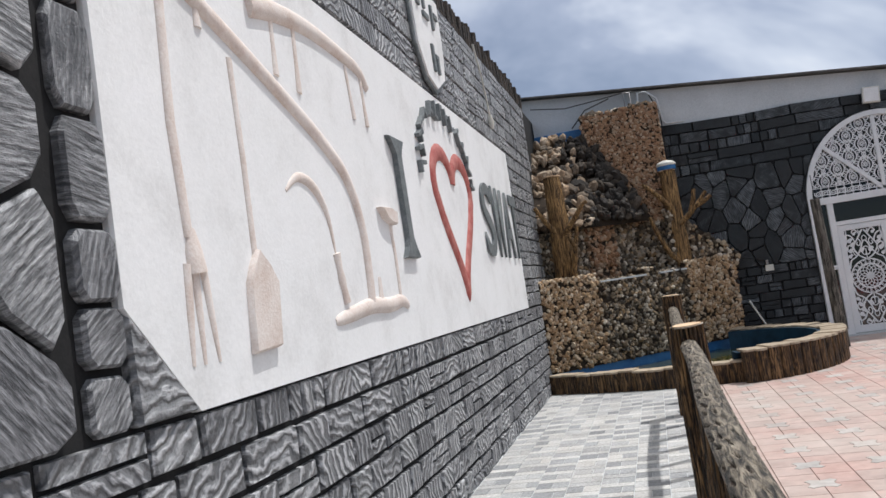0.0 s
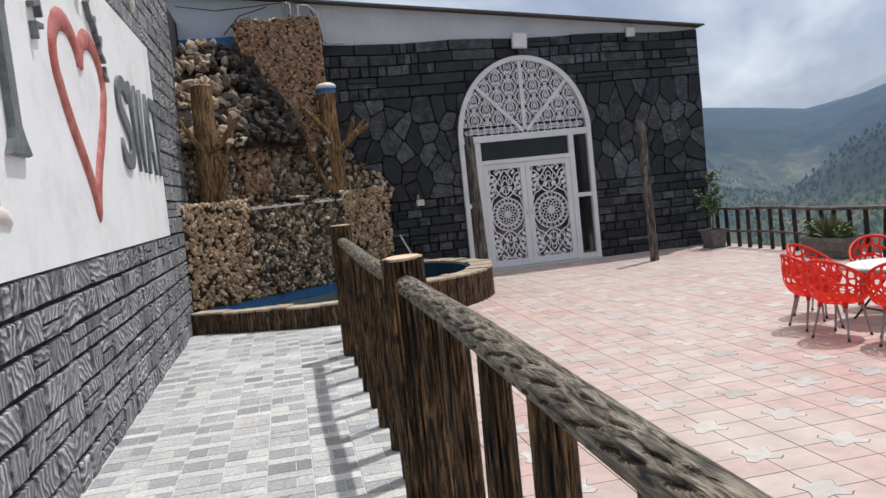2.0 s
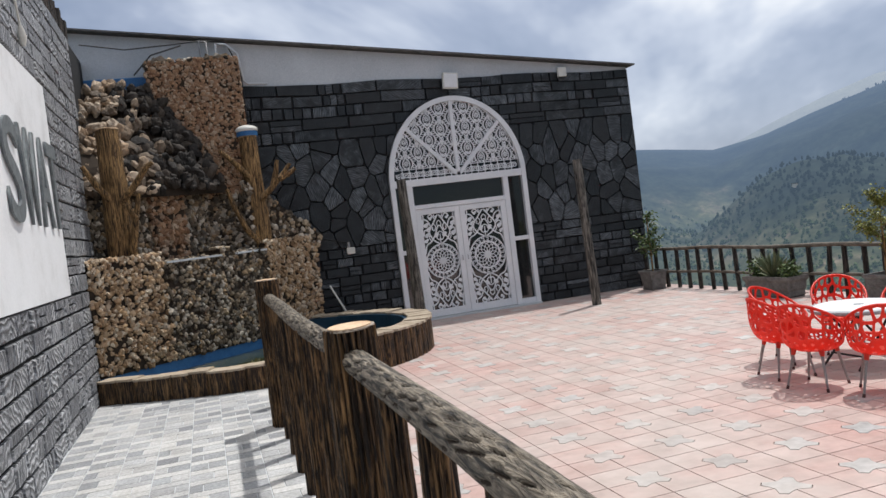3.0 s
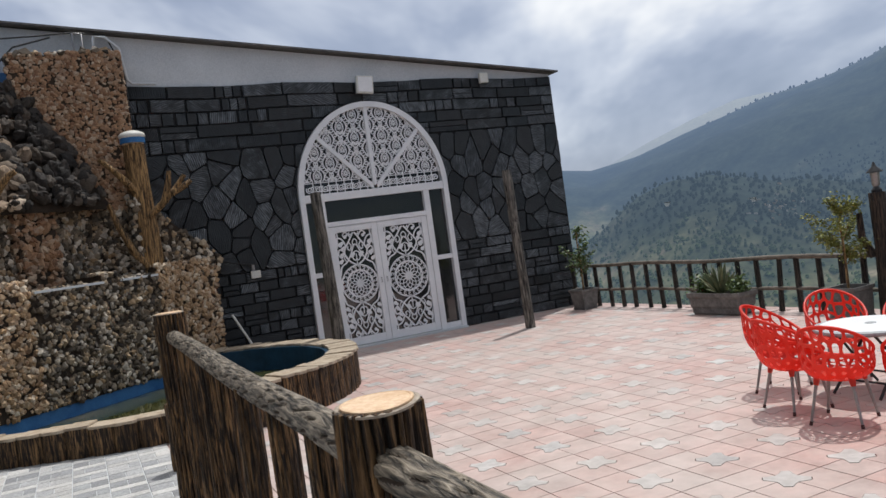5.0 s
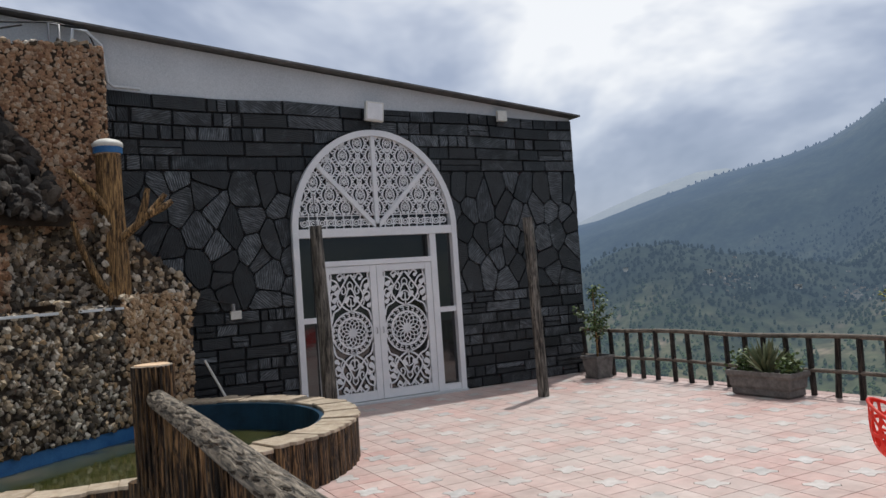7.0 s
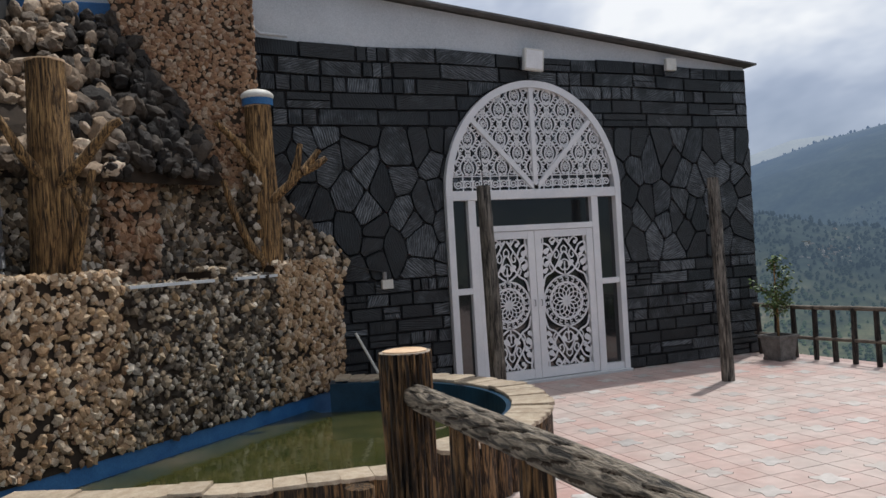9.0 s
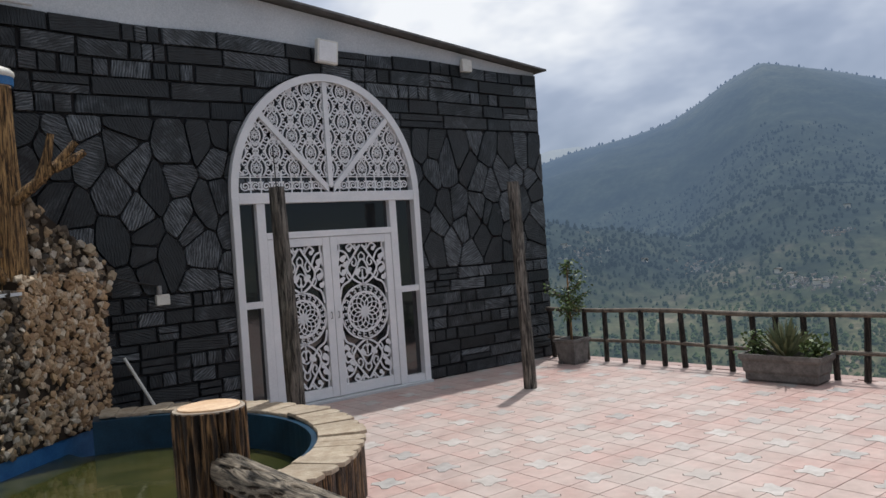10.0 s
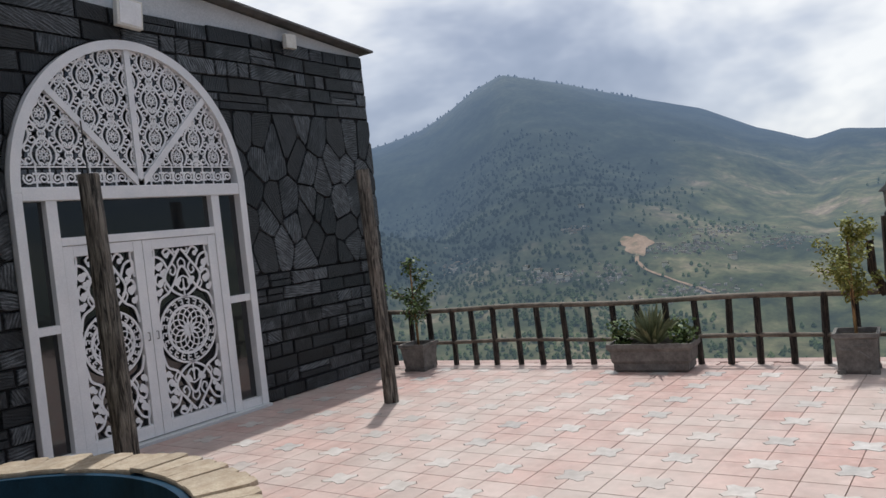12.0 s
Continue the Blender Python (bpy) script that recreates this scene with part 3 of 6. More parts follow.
def notched_rail(a, b, r, seed, sag=0.0, n=96):
    """A round rail with long carved notches."""
    a, b = Vector(a), Vector(b)
    rng = random.Random(seed)
    L = (b - a).length
    steps = int(L / 0.012)
    t = (b - a).normalized()
    up = Vector((0, 0, 1))
    side = t.cross(up).normalized()
    up = side.cross(t)
    # slim scars in staggered rows round the rail
    notches = []
    row, c = 0, 0.0
    while c < L:
        for q in range(6):
            if rng.random() < 0.85:
                notches.append((c + rng.uniform(-0.022, 0.022), 6.283 * (q + 0.5 * (row % 2)) / 6 + rng.uniform(-0.3, 0.3), rng.uniform(0.034, 0.052), rng.uniform(0.055, 0.09), rng.uniform(2.0, 4.0)))
        c += 0.085
        row += 1
    dent = np.zeros((steps + 1, n))
    s = np.linspace(0, L, steps + 1)[:, None]
    ang = (2 * math.pi * np.arange(n) / n)[None, :]
    for c, w, ln, wd, tilt in notches:
        da = np.abs((ang - w + tilt * (s - c) + math.pi) % (2 * math.pi) - math.pi) + 0.0 * s
        dent = np.maximum(dent, np.exp(-((s - c) / ln) ** 4 - (da / wd) ** 2))
    bm = bmesh.new()
    rings = []
    p1, p2 = rng.uniform(0, 6), rng.uniform(0, 6)
    for k in range(steps + 1):
        d = L * k / steps
        c = a + t * d + up * (0.008 * math.sin(2.1 * d + p1) - sag * math.sin(math.pi * d / L)) + side * 0.009 * math.sin(1.7 * d + p2)
        rings.append([bm.verts.new(c + r * (1 + 0.03 * math.sin(3 * ang[0, i] + 2.3 * d + p1) - 0.22 * float(dent[k, i])) * (math.cos(ang[0, i]) * up + math.sin(ang[0, i]) * side)) for i in range(n)])
    for k, (x, y) in enumerate(zip(rings, rings[1:])):
        for i in range(n):
            face = bm.faces.new((x[i], x[(i + 1) % n], y[(i + 1) % n], y[i]))
            face.material_index = 1 if dent[k, i] > 0.35 else 0
    bm.faces.new(rings[0][::-1])
    bm.faces.new(rings[-1])
    return bm


ICO_V = None


def ico():
    global ICO_V
    if ICO_V is None:
        bm = bmesh.new()
        bmesh.ops.create_icosphere(bm, subdivisions=1, radius=1.0)
        v = np.array([x.co[:] for x in bm.verts])
        f = [[x.index for x in p.verts] for p in bm.faces]
        bm.free()
        ICO_V = (v, f)
    return ICO_V


def lumps(items, rng, jitter=0.22):
    """One mesh of many stones: items of (centre, radius, normal, flatness)."""
    v, f = ico()
    verts, faces = [], []
    for c, r, nrm, flat in items:
        q = rng.normal(size=(3, 3))
        q, _ = np.linalg.qr(q)
        sc = rng.uniform(0.7, 1.25, 3)
        w = (v * sc * (1 + rng.uniform(-jitter, jitter, (len(v), 1)))) @ q * r
        nrm = np.array(nrm)
        w -= np.outer(w @ nrm, nrm) * (1 - flat)
        base = len(verts)
        verts.extend((w + np.array(c)).tolist())
        faces.extend([[i + base for i in t] for t in f])
    me = bpy.data.meshes.new("stones")
    me.from_pydata(verts, [], faces)
    me.update()
    return me


# ---- plan ----
WX = -1.6           # face of the long wall
DY = 16.5           # face of the hall wall
FENCE_X = 0.48
EDGE_X = 9.8       # brink of the terrace
DIAG_A = Vector((-1.6, 13.5, 0))
DIAG_U = Vector((0.768, 0.640, 0))
DIAG_N = Vector((0.640, -0.768, 0))
POOL_C = (1.0, 14.0)
POOL_R, POOL_RI = 2.06, 1.70
rng_main = random.Random(7)


# ---- ground, terrain ----
RIDGE = ((-180, 4), (0, 4.2), (25, 4.0), (30.3, 3.5), (36, 2.65), (39.2, 3.15), (44.5, 4.7), (47.5, 5.6), (51.5, 6.3), (54.3, 7.0), (56.4, 8.1), (58.2, 9.3), (60.3, 10.25),
         (64, 9.3), (68.3, 7.85), (73.7, 6.15), (77, 4.4), (80.2, 3.2), (82.1, 3.6), (85, 3.1), (100, 4.0), (140, 5), (180, 4))
SPUR = ((-180, -9), (28, -9), (34, -3.2), (36.7, -1.4), (39, 0.0), (41.7, 0.95), (44, 1.25), (46.5, 1.05), (50, 0.4), (54, -0.6), (60, -2.6), (68, -6), (76, -9), (180, -9))
BEYOND = ((-180, 0), (34, 0.5), (37, 3.0), (40, 4.2), (43, 5.25), (46, 6.1), (48, 6.2), (52, 5.0), (58, 2.0), (180, 0))


def at_bearing(pts, az):
    for (a, e), (b, g) in zip(pts, pts[1:]):
        if a <= az <= b:
            return e + (g - e) * (az - a) / (b - a)
    return pts[-1][1]


def skyline(az):
    return at_bearing(RIDGE, az)


EYE = Vector((0, 7.5, 1.8))


def land(az, r):
    """Height of the land at a bearing and a distance: down to the valley, up to the ridges."""
    far = 1500 + 250 * math.sin(radians(az * 2))
    top = 1.8 + far * math.tan(radians(skyline(az)))
    x, y = EYE.x + r * math.sin(radians(az)), EYE.y + r * math.cos(radians(az))
    brink = max(0.0, math.hypot(max(0, x - 8.7, -14 - x), max(0, y - 30, -14 - y)))
    n = noise.fractal(Vector((x, y, 0)) / 260, 0.9, 2.0, 6)
    if r < 330:
        z = -0.55 - min(74.0, 2.2 * (1 - math.exp(-brink / 2.5)) + 0.235 * brink) + n * min(9.0, brink * 0.07)
        return z
    if r <= far:
        s = (r - 330) / (far - 330)
        base = -0.55 - 74.0 + n * 9
        w = s * s * (3 - 2 * s) * 0.45 + s * 0.55
        z = base * (1 - w) + top * w + n * 75 * s * (1 - s)
        # a side valley behind a lower spur
        west = max(0.0, min(1.0, (62 - az) / 8)) * max(0.0, min(1.0, (az - 28) / 6))
        z -= 55 * west * math.exp(-((r - 960) / 170) ** 2)
        return max(z, 1.8 + 690 * math.tan(radians(at_bearing(SPUR, az))) - abs(r - 690) * 0.30 + n * 14)
    return max(top - (r - far) * 0.12, 1.8 + 3500 * math.tan(radians(at_bearing(BEYOND, az))) - abs(r - 3500) * 0.45)


def bearings():
    az = -180.0
    out = []
    while az < 180:
        out.append(az)
        az += 0.5 if 22 <= az < 96 else 4.0
    return out


def sheet(r0, r1, steps, bear):
    verts, faces = [], []
    for k in range(steps + 1):
        r = r0 * (r1 / r0) ** (k / steps)
        for az in bear:
            verts.append((EYE.x + r * math.sin(radians(az)), EYE.y + r * math.cos(radians(az)), land(az, r)))
    n = len(bear)
    for k in range(steps):
        for i in range(n):
            j = (i + 1) % n
            faces.append((k * n + i, k * n + j, (k + 1) * n + j, (k + 1) * n + i))
    return verts, faces, n


v, f, n = sheet(60.0, 4200.0, 110, bearings())
me = bpy.data.meshes.new("backdrop")
me.from_pydata(v, [], [x[::-1] for x in f])
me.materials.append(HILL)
shade(me, 80)
tagged(new("backdrop", me), "hazy green wooded mountains across the valley", "mountains", kind="structure")
v, f, n = sheet(2.0, 62.0, 26, bearings())
me = bpy.data.meshes.new("ground")
f.append(list(range(n))[::-1])
me.from_pydata(v, [], [x[::-1] for x in f])
me.materials.append(GROUNDMAT)
tagged(new("ground", me), "grassy hillside falling away below the terrace", "ground", kind="structure")


GRID_AZ = bearings()


def surf(az, r):
    """Height of the meshed land, between its corners."""
    q = math.log(r / 60.0) / math.log(70.0) * 110
    k = int(q)
    i = max(j for j, b in enumerate(GRID_AZ) if b <= az)
    a0, a1 = GRID_AZ[i], GRID_AZ[(i + 1) % len(GRID_AZ)]
    r0, r1 = 60.0 * 70.0 ** (k / 110), 60.0 * 70.0 ** ((k + 1) / 110)
    u, w = (az - a0) / (a1 - a0), (r - r0) / (r1 - r0)
    return (land(a0, r0) * (1 - u) + land(a1, r0) * u) * (1 - w) + (land(a0, r1) * (1 - u) + land(a1, r1) * u) * w


def far_trees():
    rng = np.random.default_rng(3)
    verts, faces = [], []
    tries = 0
    while len(faces) < 12 * 16000 and tries < 200000:
        tries += 1
        az = rng.uniform(27, 92)
        ridge = tries < 130
        if ridge:
            az = rng.uniform(44, 70)
        r = 180 * (1050 / 180) ** rng.uniform(0, 1) ** 0.8
        if ridge:
            r = 1500 + 250 * math.sin(radians(az * 2)) - rng.uniform(4, 40)
        x, y = EYE.x + r * math.sin(radians(az)), EYE.y + r * math.cos(radians(az))
        wood = noise.fractal(Vector((x, y, 5)) / 170, 0.9, 2.0, 4) + (0.55 if az < 62 else 0.3) - 0.04 * max(0, az - 63)
        if not ridge and r > 300 and wood < rng.uniform(-0.2, 0.5):
            continue
        z = land(az, r) - 0.6
        if ridge:
            z = surf(az, r) - 1.0
        h = rng.uniform(3.0, 7.5) if ridge else rng.uniform(2.0, 4.6) * (1.0 if r > 250 else 0.8)
        w = h * rng.uniform(0.28, 0.45)
        base = len(verts)
        a0 = rng.uniform(0, 6.28)
        for lev, (zz, ww) in enumerate(((0.05, 0.55), (0.4, 1.0), (0.75, 0.6))):
            for i in range(4):
                a = a0 + i * 1.571 + lev * 0.7
                q = w * ww * rng.uniform(0.75, 1.25)
                verts.append((x + q * math.cos(a), y + q * math.sin(a), z + h * zz))
        verts.append((x, y, z + h))
        for lev in range(2):
            for i in range(4):
                j = (i + 1) % 4
                faces.append((base + lev * 4 + i, base + lev * 4 + j, base + lev * 4 + 4 + j, base + lev * 4 + 4 + i))
        for i in range(4):
            faces.append((base + 8 + i, base + 8 + (i + 1) % 4, base + 12))
    me = bpy.data.meshes.new("far_woods")
    me.from_pydata(verts, [], faces)
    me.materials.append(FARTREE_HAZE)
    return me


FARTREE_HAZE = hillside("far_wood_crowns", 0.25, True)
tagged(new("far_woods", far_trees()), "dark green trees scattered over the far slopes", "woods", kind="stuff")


def draped(path, width, up):
    bm = bmesh.new()
    prev = None
    for k, (az, r) in enumerate(path):
        daz = math.degrees(width / r) / 2
        row = []
        for a in (az - daz, az + daz):
            row.append(bm.verts.new((EYE.x + r * math.sin(radians(a)), EYE.y + r * math.cos(radians(a)), surf(a, r) + up)))
        if prev:
            bm.faces.new((prev[0], prev[1], row[1], row[0]))
        prev = row
    return bm


def reach(az, el):
    """Distance at which the far slope stands at that elevation."""
    r = 360.0
    while r < 1500 and math.degrees(math.atan2(surf(az, r) - EYE.z, r)) < el:
        r += 4
    return r


def along(stops, n):
    dist = [reach(az, el) for az, el in stops]
    out = []
    for k in range(n + 1):
        q = k / n * (len(stops) - 1)
        i = min(int(q), len(stops) - 2)
        az = stops[i][0] + (stops[i + 1][0] - stops[i][0]) * (q - i)
        out.append((az, dist[i] + (dist[i + 1] - dist[i]) * (q - i)))
    return out


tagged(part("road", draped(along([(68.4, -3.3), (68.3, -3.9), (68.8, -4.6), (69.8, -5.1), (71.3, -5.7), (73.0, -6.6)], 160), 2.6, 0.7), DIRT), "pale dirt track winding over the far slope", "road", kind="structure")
bm = bmesh.new()
r_mid = reach(68.4, -2.75)
rows = []
for j in range(9):
    rows.append([])
    for i in range(40):
        t = 2 * math.pi * i / 40
        q = j / 8 * (1 + 0.16 * math.sin(3 * t) + 0.12 * math.sin(5 * t + 1) + 0.07 * math.sin(9 * t))
        a, r = 68.4 + 1.0 * q * math.cos(t), r_mid + 20 * q * math.sin(t)
        rows[-1].append(bm.verts.new((EYE.x + r * math.sin(radians(a)), EYE.y + r * math.cos(radians(a)), surf(a, r) + 0.6)))
for ra, rb in zip(rows[1:], rows[2:]):
    for i in range(40):
        bm.faces.new((ra[i], ra[(i + 1) % 40], rb[(i + 1) % 40], rb[i]))
bm.faces.new(rows[1])
for q in rows[0]:
    bm.verts.remove(q)
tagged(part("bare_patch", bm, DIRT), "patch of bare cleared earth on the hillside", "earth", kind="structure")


def far_house(az, el, w):
    r = reach(az, el)
    x, y = EYE.x + r * math.sin(radians(az)), EYE.y + r * math.cos(radians(az))
    h = thing("far_house", "small pale flat-roofed house on the far slope", "house", "far houses", at=(x, y, surf(az, r) - 0.6), turn=az * 7 % 60)
    part("wall", box((-w / 2, -w * 0.35, 0), (w / 2, w * 0.35, 3.0)), LAMP_W, h)
    part("roof", box((-w / 2 - 0.3, -w * 0.35 - 0.3, 3.0), (w / 2 + 0.3, w * 0.35 + 0.3, 3.25)), POTSTONE, h)
    for k in range(3):
        part("window", box((-w * 0.35 + k * w * 0.28, -w * 0.35 - 0.05, 1.2), (-w * 0.35 + k * w * 0.28 + 0.9, -w * 0.35 + 0.05, 2.6)), GLASS, h)


for az, el, w in ((60.6, -3.7, 7), (61.4, -3.9, 9), (62.9, -4.5, 10), (63.4, -4.7, 7), (57.2, -4.4, 7), (64.9, 0.3, 8), (72.4, -2.6, 9), (74.6, -4.2, 8), (70.2, -4.4, 7), (52.0, -2.5, 7), (46.5, -1.0, 8), (41.0, -0.6, 8)):
    far_house(az, el, w * 0.7)


def far_rubble():
    """Broken pale ground, terrace walls and stones in loose clusters on the far slope."""
    rng = np.random.default_rng(19)
    verts, faces = [], []
    for az, el, wide, tall, count in ((62.3, -4.4, 2.2, 0.5, 120), (66.5, -4.6, 1.2, 0.8, 60), (71.5, -3.2, 3.0, 0.5, 120), (74.5, -2.3, 3.0, 0.4, 110), (64.2, -1.2, 0.8, 0.25, 40), (55.5, -3.0, 1.6, 0.8, 50),
                                      (48.0, -1.6, 2.0, 0.8, 60), (72.0, -6.3, 3.5, 0.6, 90), (78.0, -3.4, 2.5, 0.6, 80)):
        for _ in range(count):
            a, e = az + rng.normal() * wide * 0.5, el + rng.normal() * tall * 0.5
            q = reach(a, e)
            x, y, z = EYE.x + q * math.sin(radians(a)), EYE.y + q * math.cos(radians(a)), surf(a, q)
            w, d, h = rng.uniform(0.8, 4.0), rng.uniform(0.8, 1.6), rng.uniform(0.5, 1.3)
            t = rng.uniform(-0.5, 0.5) - radians(a)
            base = len(verts)
            for zz, k in ((-0.6, 1.0), (h, rng.uniform(0.5, 0.85))):
                for sx, sy in ((-1, -1), (1, -1), (1, 1), (-1, 1)):
                    u, v = sx * w * k / 2, sy * d * k / 2
                    verts.append((x + u * math.cos(t) - v * math.sin(t), y + u * math.sin(t) + v * math.cos(t), z + zz))
            faces += [[base + i for i in f4] for f4 in ((4, 5, 6, 7), (0, 1, 5, 4), (1, 2, 6, 5), (2, 3, 7, 6), (3, 0, 4, 7))]
    me = bpy.data.meshes.new("far_rubble")
    me.from_pydata(verts, [], faces)
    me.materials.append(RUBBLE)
    return me


tagged(new("far_rubble", far_rubble()), "pale rubble and terrace walls on the far slope", "rubble", kind="stuff")


# ---- terrace floor ----
FLOOR_POLY = [(-1.9, -7), (10.2, -7), (8.66, 16.5), (8.66, 20), (-1.9, 20)]
tagged(part("floor", add_prism(bmesh.new(), FLOOR_POLY, lambda a, b, d: Vector((a, b, d - 0.45)), 0.438), GROUT), "paved terrace floor of pink and grey tiles", "floor", kind="structure")
FLOOR = bpy.data.objects["floor"]
tagged(part("wall_terrace_edge", add_prism(bmesh.new(), [(10.22, -7), (10.4, -7), (8.75, 17), (8.58, 16.5)], lambda a, b, d: Vector((a, b, d - 2.6)), 2.6, 0.02), GROUT), "low pale concrete edge of the terrace", "kerb", kind="structure")


STAR_ARM = ((0.0, 0.60), (0.33, 0.70), (0.60, 1.0), (0.971, 1.0), (1.241, 0.70))


def star_outline(cx, cy, s=0.142):
    """Four blunt arms on the diagonals of the tiles."""
    return [(cx + s * q * math.cos(k * math.pi / 2 + da), cy + s * q * math.sin(k * math.pi / 2 + da)) for k in range(4) for da, q in STAR_ARM]


def terrace_tiles():
    """Pink square tiles, four round each pale star."""
    TX, TY = 0.289, 0.294
    tiles, stars = [], []
    nx, ny = int((EDGE_X - 0.437) / TX), int(22.7 / TY)
    ox, oy = 0.437, -6.146
    for i in range(nx + 1):
        for j in range(ny):
            x0, y0 = ox + i * TX, oy + j * TY
            x1, y1 = min(x0 + TX, EDGE_X), y0 + TY
            if x1 - x0 < 0.05 or y1 > DY + 0.02 or math.hypot((x0 + x1) / 2 - POOL_C[0], (y0 + y1) / 2 - POOL_C[1]) < POOL_R - 0.3:
                continue
            if (x0 + x1) / 2 < 1.5 and y0 > 12.2:
                continue
            g = 0.003
            a, b, c, d = x0 + g, x1 - g, y0 + g, y1 - g
            # the corner that meets the star is cut back
            sx, sy = (x1 if i % 2 == 0 else x0), (y1 if j % 2 == 0 else y0)
            ux, uy = (-1 if i % 2 == 0 else 1), (-1 if j % 2 == 0 else 1)
            G = 0.147
            nib = [(G * q * math.cos(da), G * q * math.sin(da)) for da, q in STAR_ARM + ((math.pi / 2, 0.60),)]
            run = [(sx + ux * max(g, qa), sy + uy * max(g, qb)) for qa, qb in nib]
            corners = [(a, c), (b, c), (b, d), (a, d)]
            k = (0 if j % 2 else 3) if i % 2 else (1 if j % 2 else 2)
            seq = run[::-1] if k in (0, 2) else run
            tile = clip_poly(corners[:k] + seq + corners[k + 1:], 0.9976, 0.0693, 8.57 * 0.9976 + 16.5 * 0.0693)
            tile = clip_poly(tile, -1, 0, -0.49) if len(tile) > 2 else tile
            if len(tile) > 2:
                tiles.append(tile)
            if i % 2 == 0 and j % 2 == 0 and x1 + 0.0694 * y1 < 8.42 + 16.5 * 0.0694 and math.hypot(x1 - POOL_C[0], y1 - POOL_C[1]) > POOL_R:
                stars.append(star_outline(x1, y1))
    return tiles, stars


tile_polys, star_polys = terrace_tiles()

# ---- long wall ----
LONG = thing("wall_west", "long garden wall of grey carved stones around a white plaster panel", "wall", kind="structure")
part("wall_core", box((-2.0, -7, 0), (WX - 0.035, 16.9, 5.22)), JOINT, LONG)
PANEL_POLY = [(2.85, 1.49), (12.02, 1.50), (12.06, 3.92), (2.43, 3.95), (2.42, 1.95)]
part("plaster_panel", add_prism(bmesh.new(), PANEL_POLY, lambda a, b, d: Vector((WX - 0.034 + d, a, b)), 0.045, 0.01), PLASTER, LONG, "white plaster panel with stains")
part("corner_fillet", add_prism(bmesh.new(), [(2.44, 1.50), (2.83, 1.50), (2.42, 1.93)], lambda a, b, d: Vector((WX - 0.034 + d, a, b)), 0.06, 0.02), STONE_X, LONG)

# ---- hall wall with its arch ----
XC, AW, SPRING, RISE = 4.745, 1.372, 2.62, 1.56
HALL = thing("wall_north", "dark stone hall facade with a pale rendered gable", "wall", kind="structure")


def top_of_stone(x):
    return 4.63 - 0.022 * (x - 1) + 0.02 * math.sin(2.2 * x)


def roof_z(x):
    return 4.50 + (8.8 - x) * 0.1175


def hall_core():
    bm = bmesh.new()
    y0, y1 = DY + 0.03, DY + 0.35
    add_box(bm, (-1.6, y0, 0), (XC - AW, y1, SPRING))
    add_box(bm, (XC + AW, y0, 0), (8.64, y1, SPRING))
    cols = [-1.6, 0.5, 1.6, 2.5, XC - AW] + [XC - AW * math.cos(math.pi * k / 24) for k in range(1, 24)] + [XC + AW, 7.0, 7.8, 8.64]
    lows = [SPRING] * 5 + [SPRING + RISE * math.sin(math.pi * k / 24) for k in range(1, 24)] + [SPRING] * 4
    for (xa, za), (xb, zb) in zip(zip(cols, lows), list(zip(cols, lows))[1:]):
        q = [bm.verts.new((x, y, z)) for y in (y0, y1) for x, z in ((xa, za), (xb, zb), (xb, top_of_stone(xb) - 0.01), (xa, top_of_stone(xa) - 0.01))]
        for a in ((0, 1, 2, 3), (5, 4, 7, 6), (0, 4, 5, 1), (3, 2, 6, 7)):
            bm.faces.new([q[i] for i in a])
    return bm


part("wall_core", hall_core(), JOINT, HALL)
bm = bmesh.new()
q = [bm.verts.new((x, y, z)) for y in (DY + 0.036, DY + 0.36) for x, z in ((-1.9, 4.3), (8.62, 4.3), (8.62, roof_z(8.62) - 0.02), (-1.9, roof_z(-1.9) - 0.02))]
for a in ((0, 1, 2, 3), (5, 4, 7, 6), (0, 4, 5, 1), (1, 5, 6, 2), (2, 6, 7, 3), (3, 7, 4, 0)):
    bm.faces.new([q[i] for i in a])
part("gable", bm, RENDERING, HALL, "pale grey rendered gable")
part("side_wall", box((8.2, DY + 0.36, 0), (8.61, 26, 4.4)), RENDERING, HALL)
part("back_wall", box((-1.9, 25.8, 0), (8.2, 26, 4.5)), RENDERING, HALL)
bm = bmesh.new()
q = [bm.verts.new((x, y, roof_z(x) + dz)) for dz in (0, 0.028) for x, y in ((-2.1, 16.36), (8.74, 16.36), (8.74, 26.3), (-2.1, 26.3))]
for a in ((3, 2, 1, 0), (4, 5, 6, 7), (0, 1, 5, 4), (1, 2, 6, 5), (2, 3, 7, 6), (3, 0, 4, 7)):
    bm.faces.new([q[i] for i in a])
solid("roof", bm, ROOF, "thin dark metal roof sheet sloping along the hall", "roof", kind="structure")


def around_arch(polys):
    """Keep the stones clear of the doorway."""
    out = []
    for p in polys:
        cx, cz = sum(a for a, b in p) / len(p), sum(b for a, b in p) / len(p)
        lo, hi = XC - AW - 0.015, XC + AW + 0.015
        if cz < SPRING:
            if cx < XC:
                p = clip_poly(p, 1, 0, lo)
            else:
                p = clip_poly(p, -1, 0, -hi)
        else:
            t = math.atan2((cz - SPRING) / (RISE + 0.015), (cx - XC) / (AW + 0.015))
            nx, nz = math.cos(t) / (AW + 0.015), math.sin(t) / (RISE + 0.015)
            p = clip_poly(p, -nx, -nz, -(nx * XC + nz * SPRING) - 1)
        if len(p) > 2 and area(p) > 0.004:
            out.append(p)
    return out


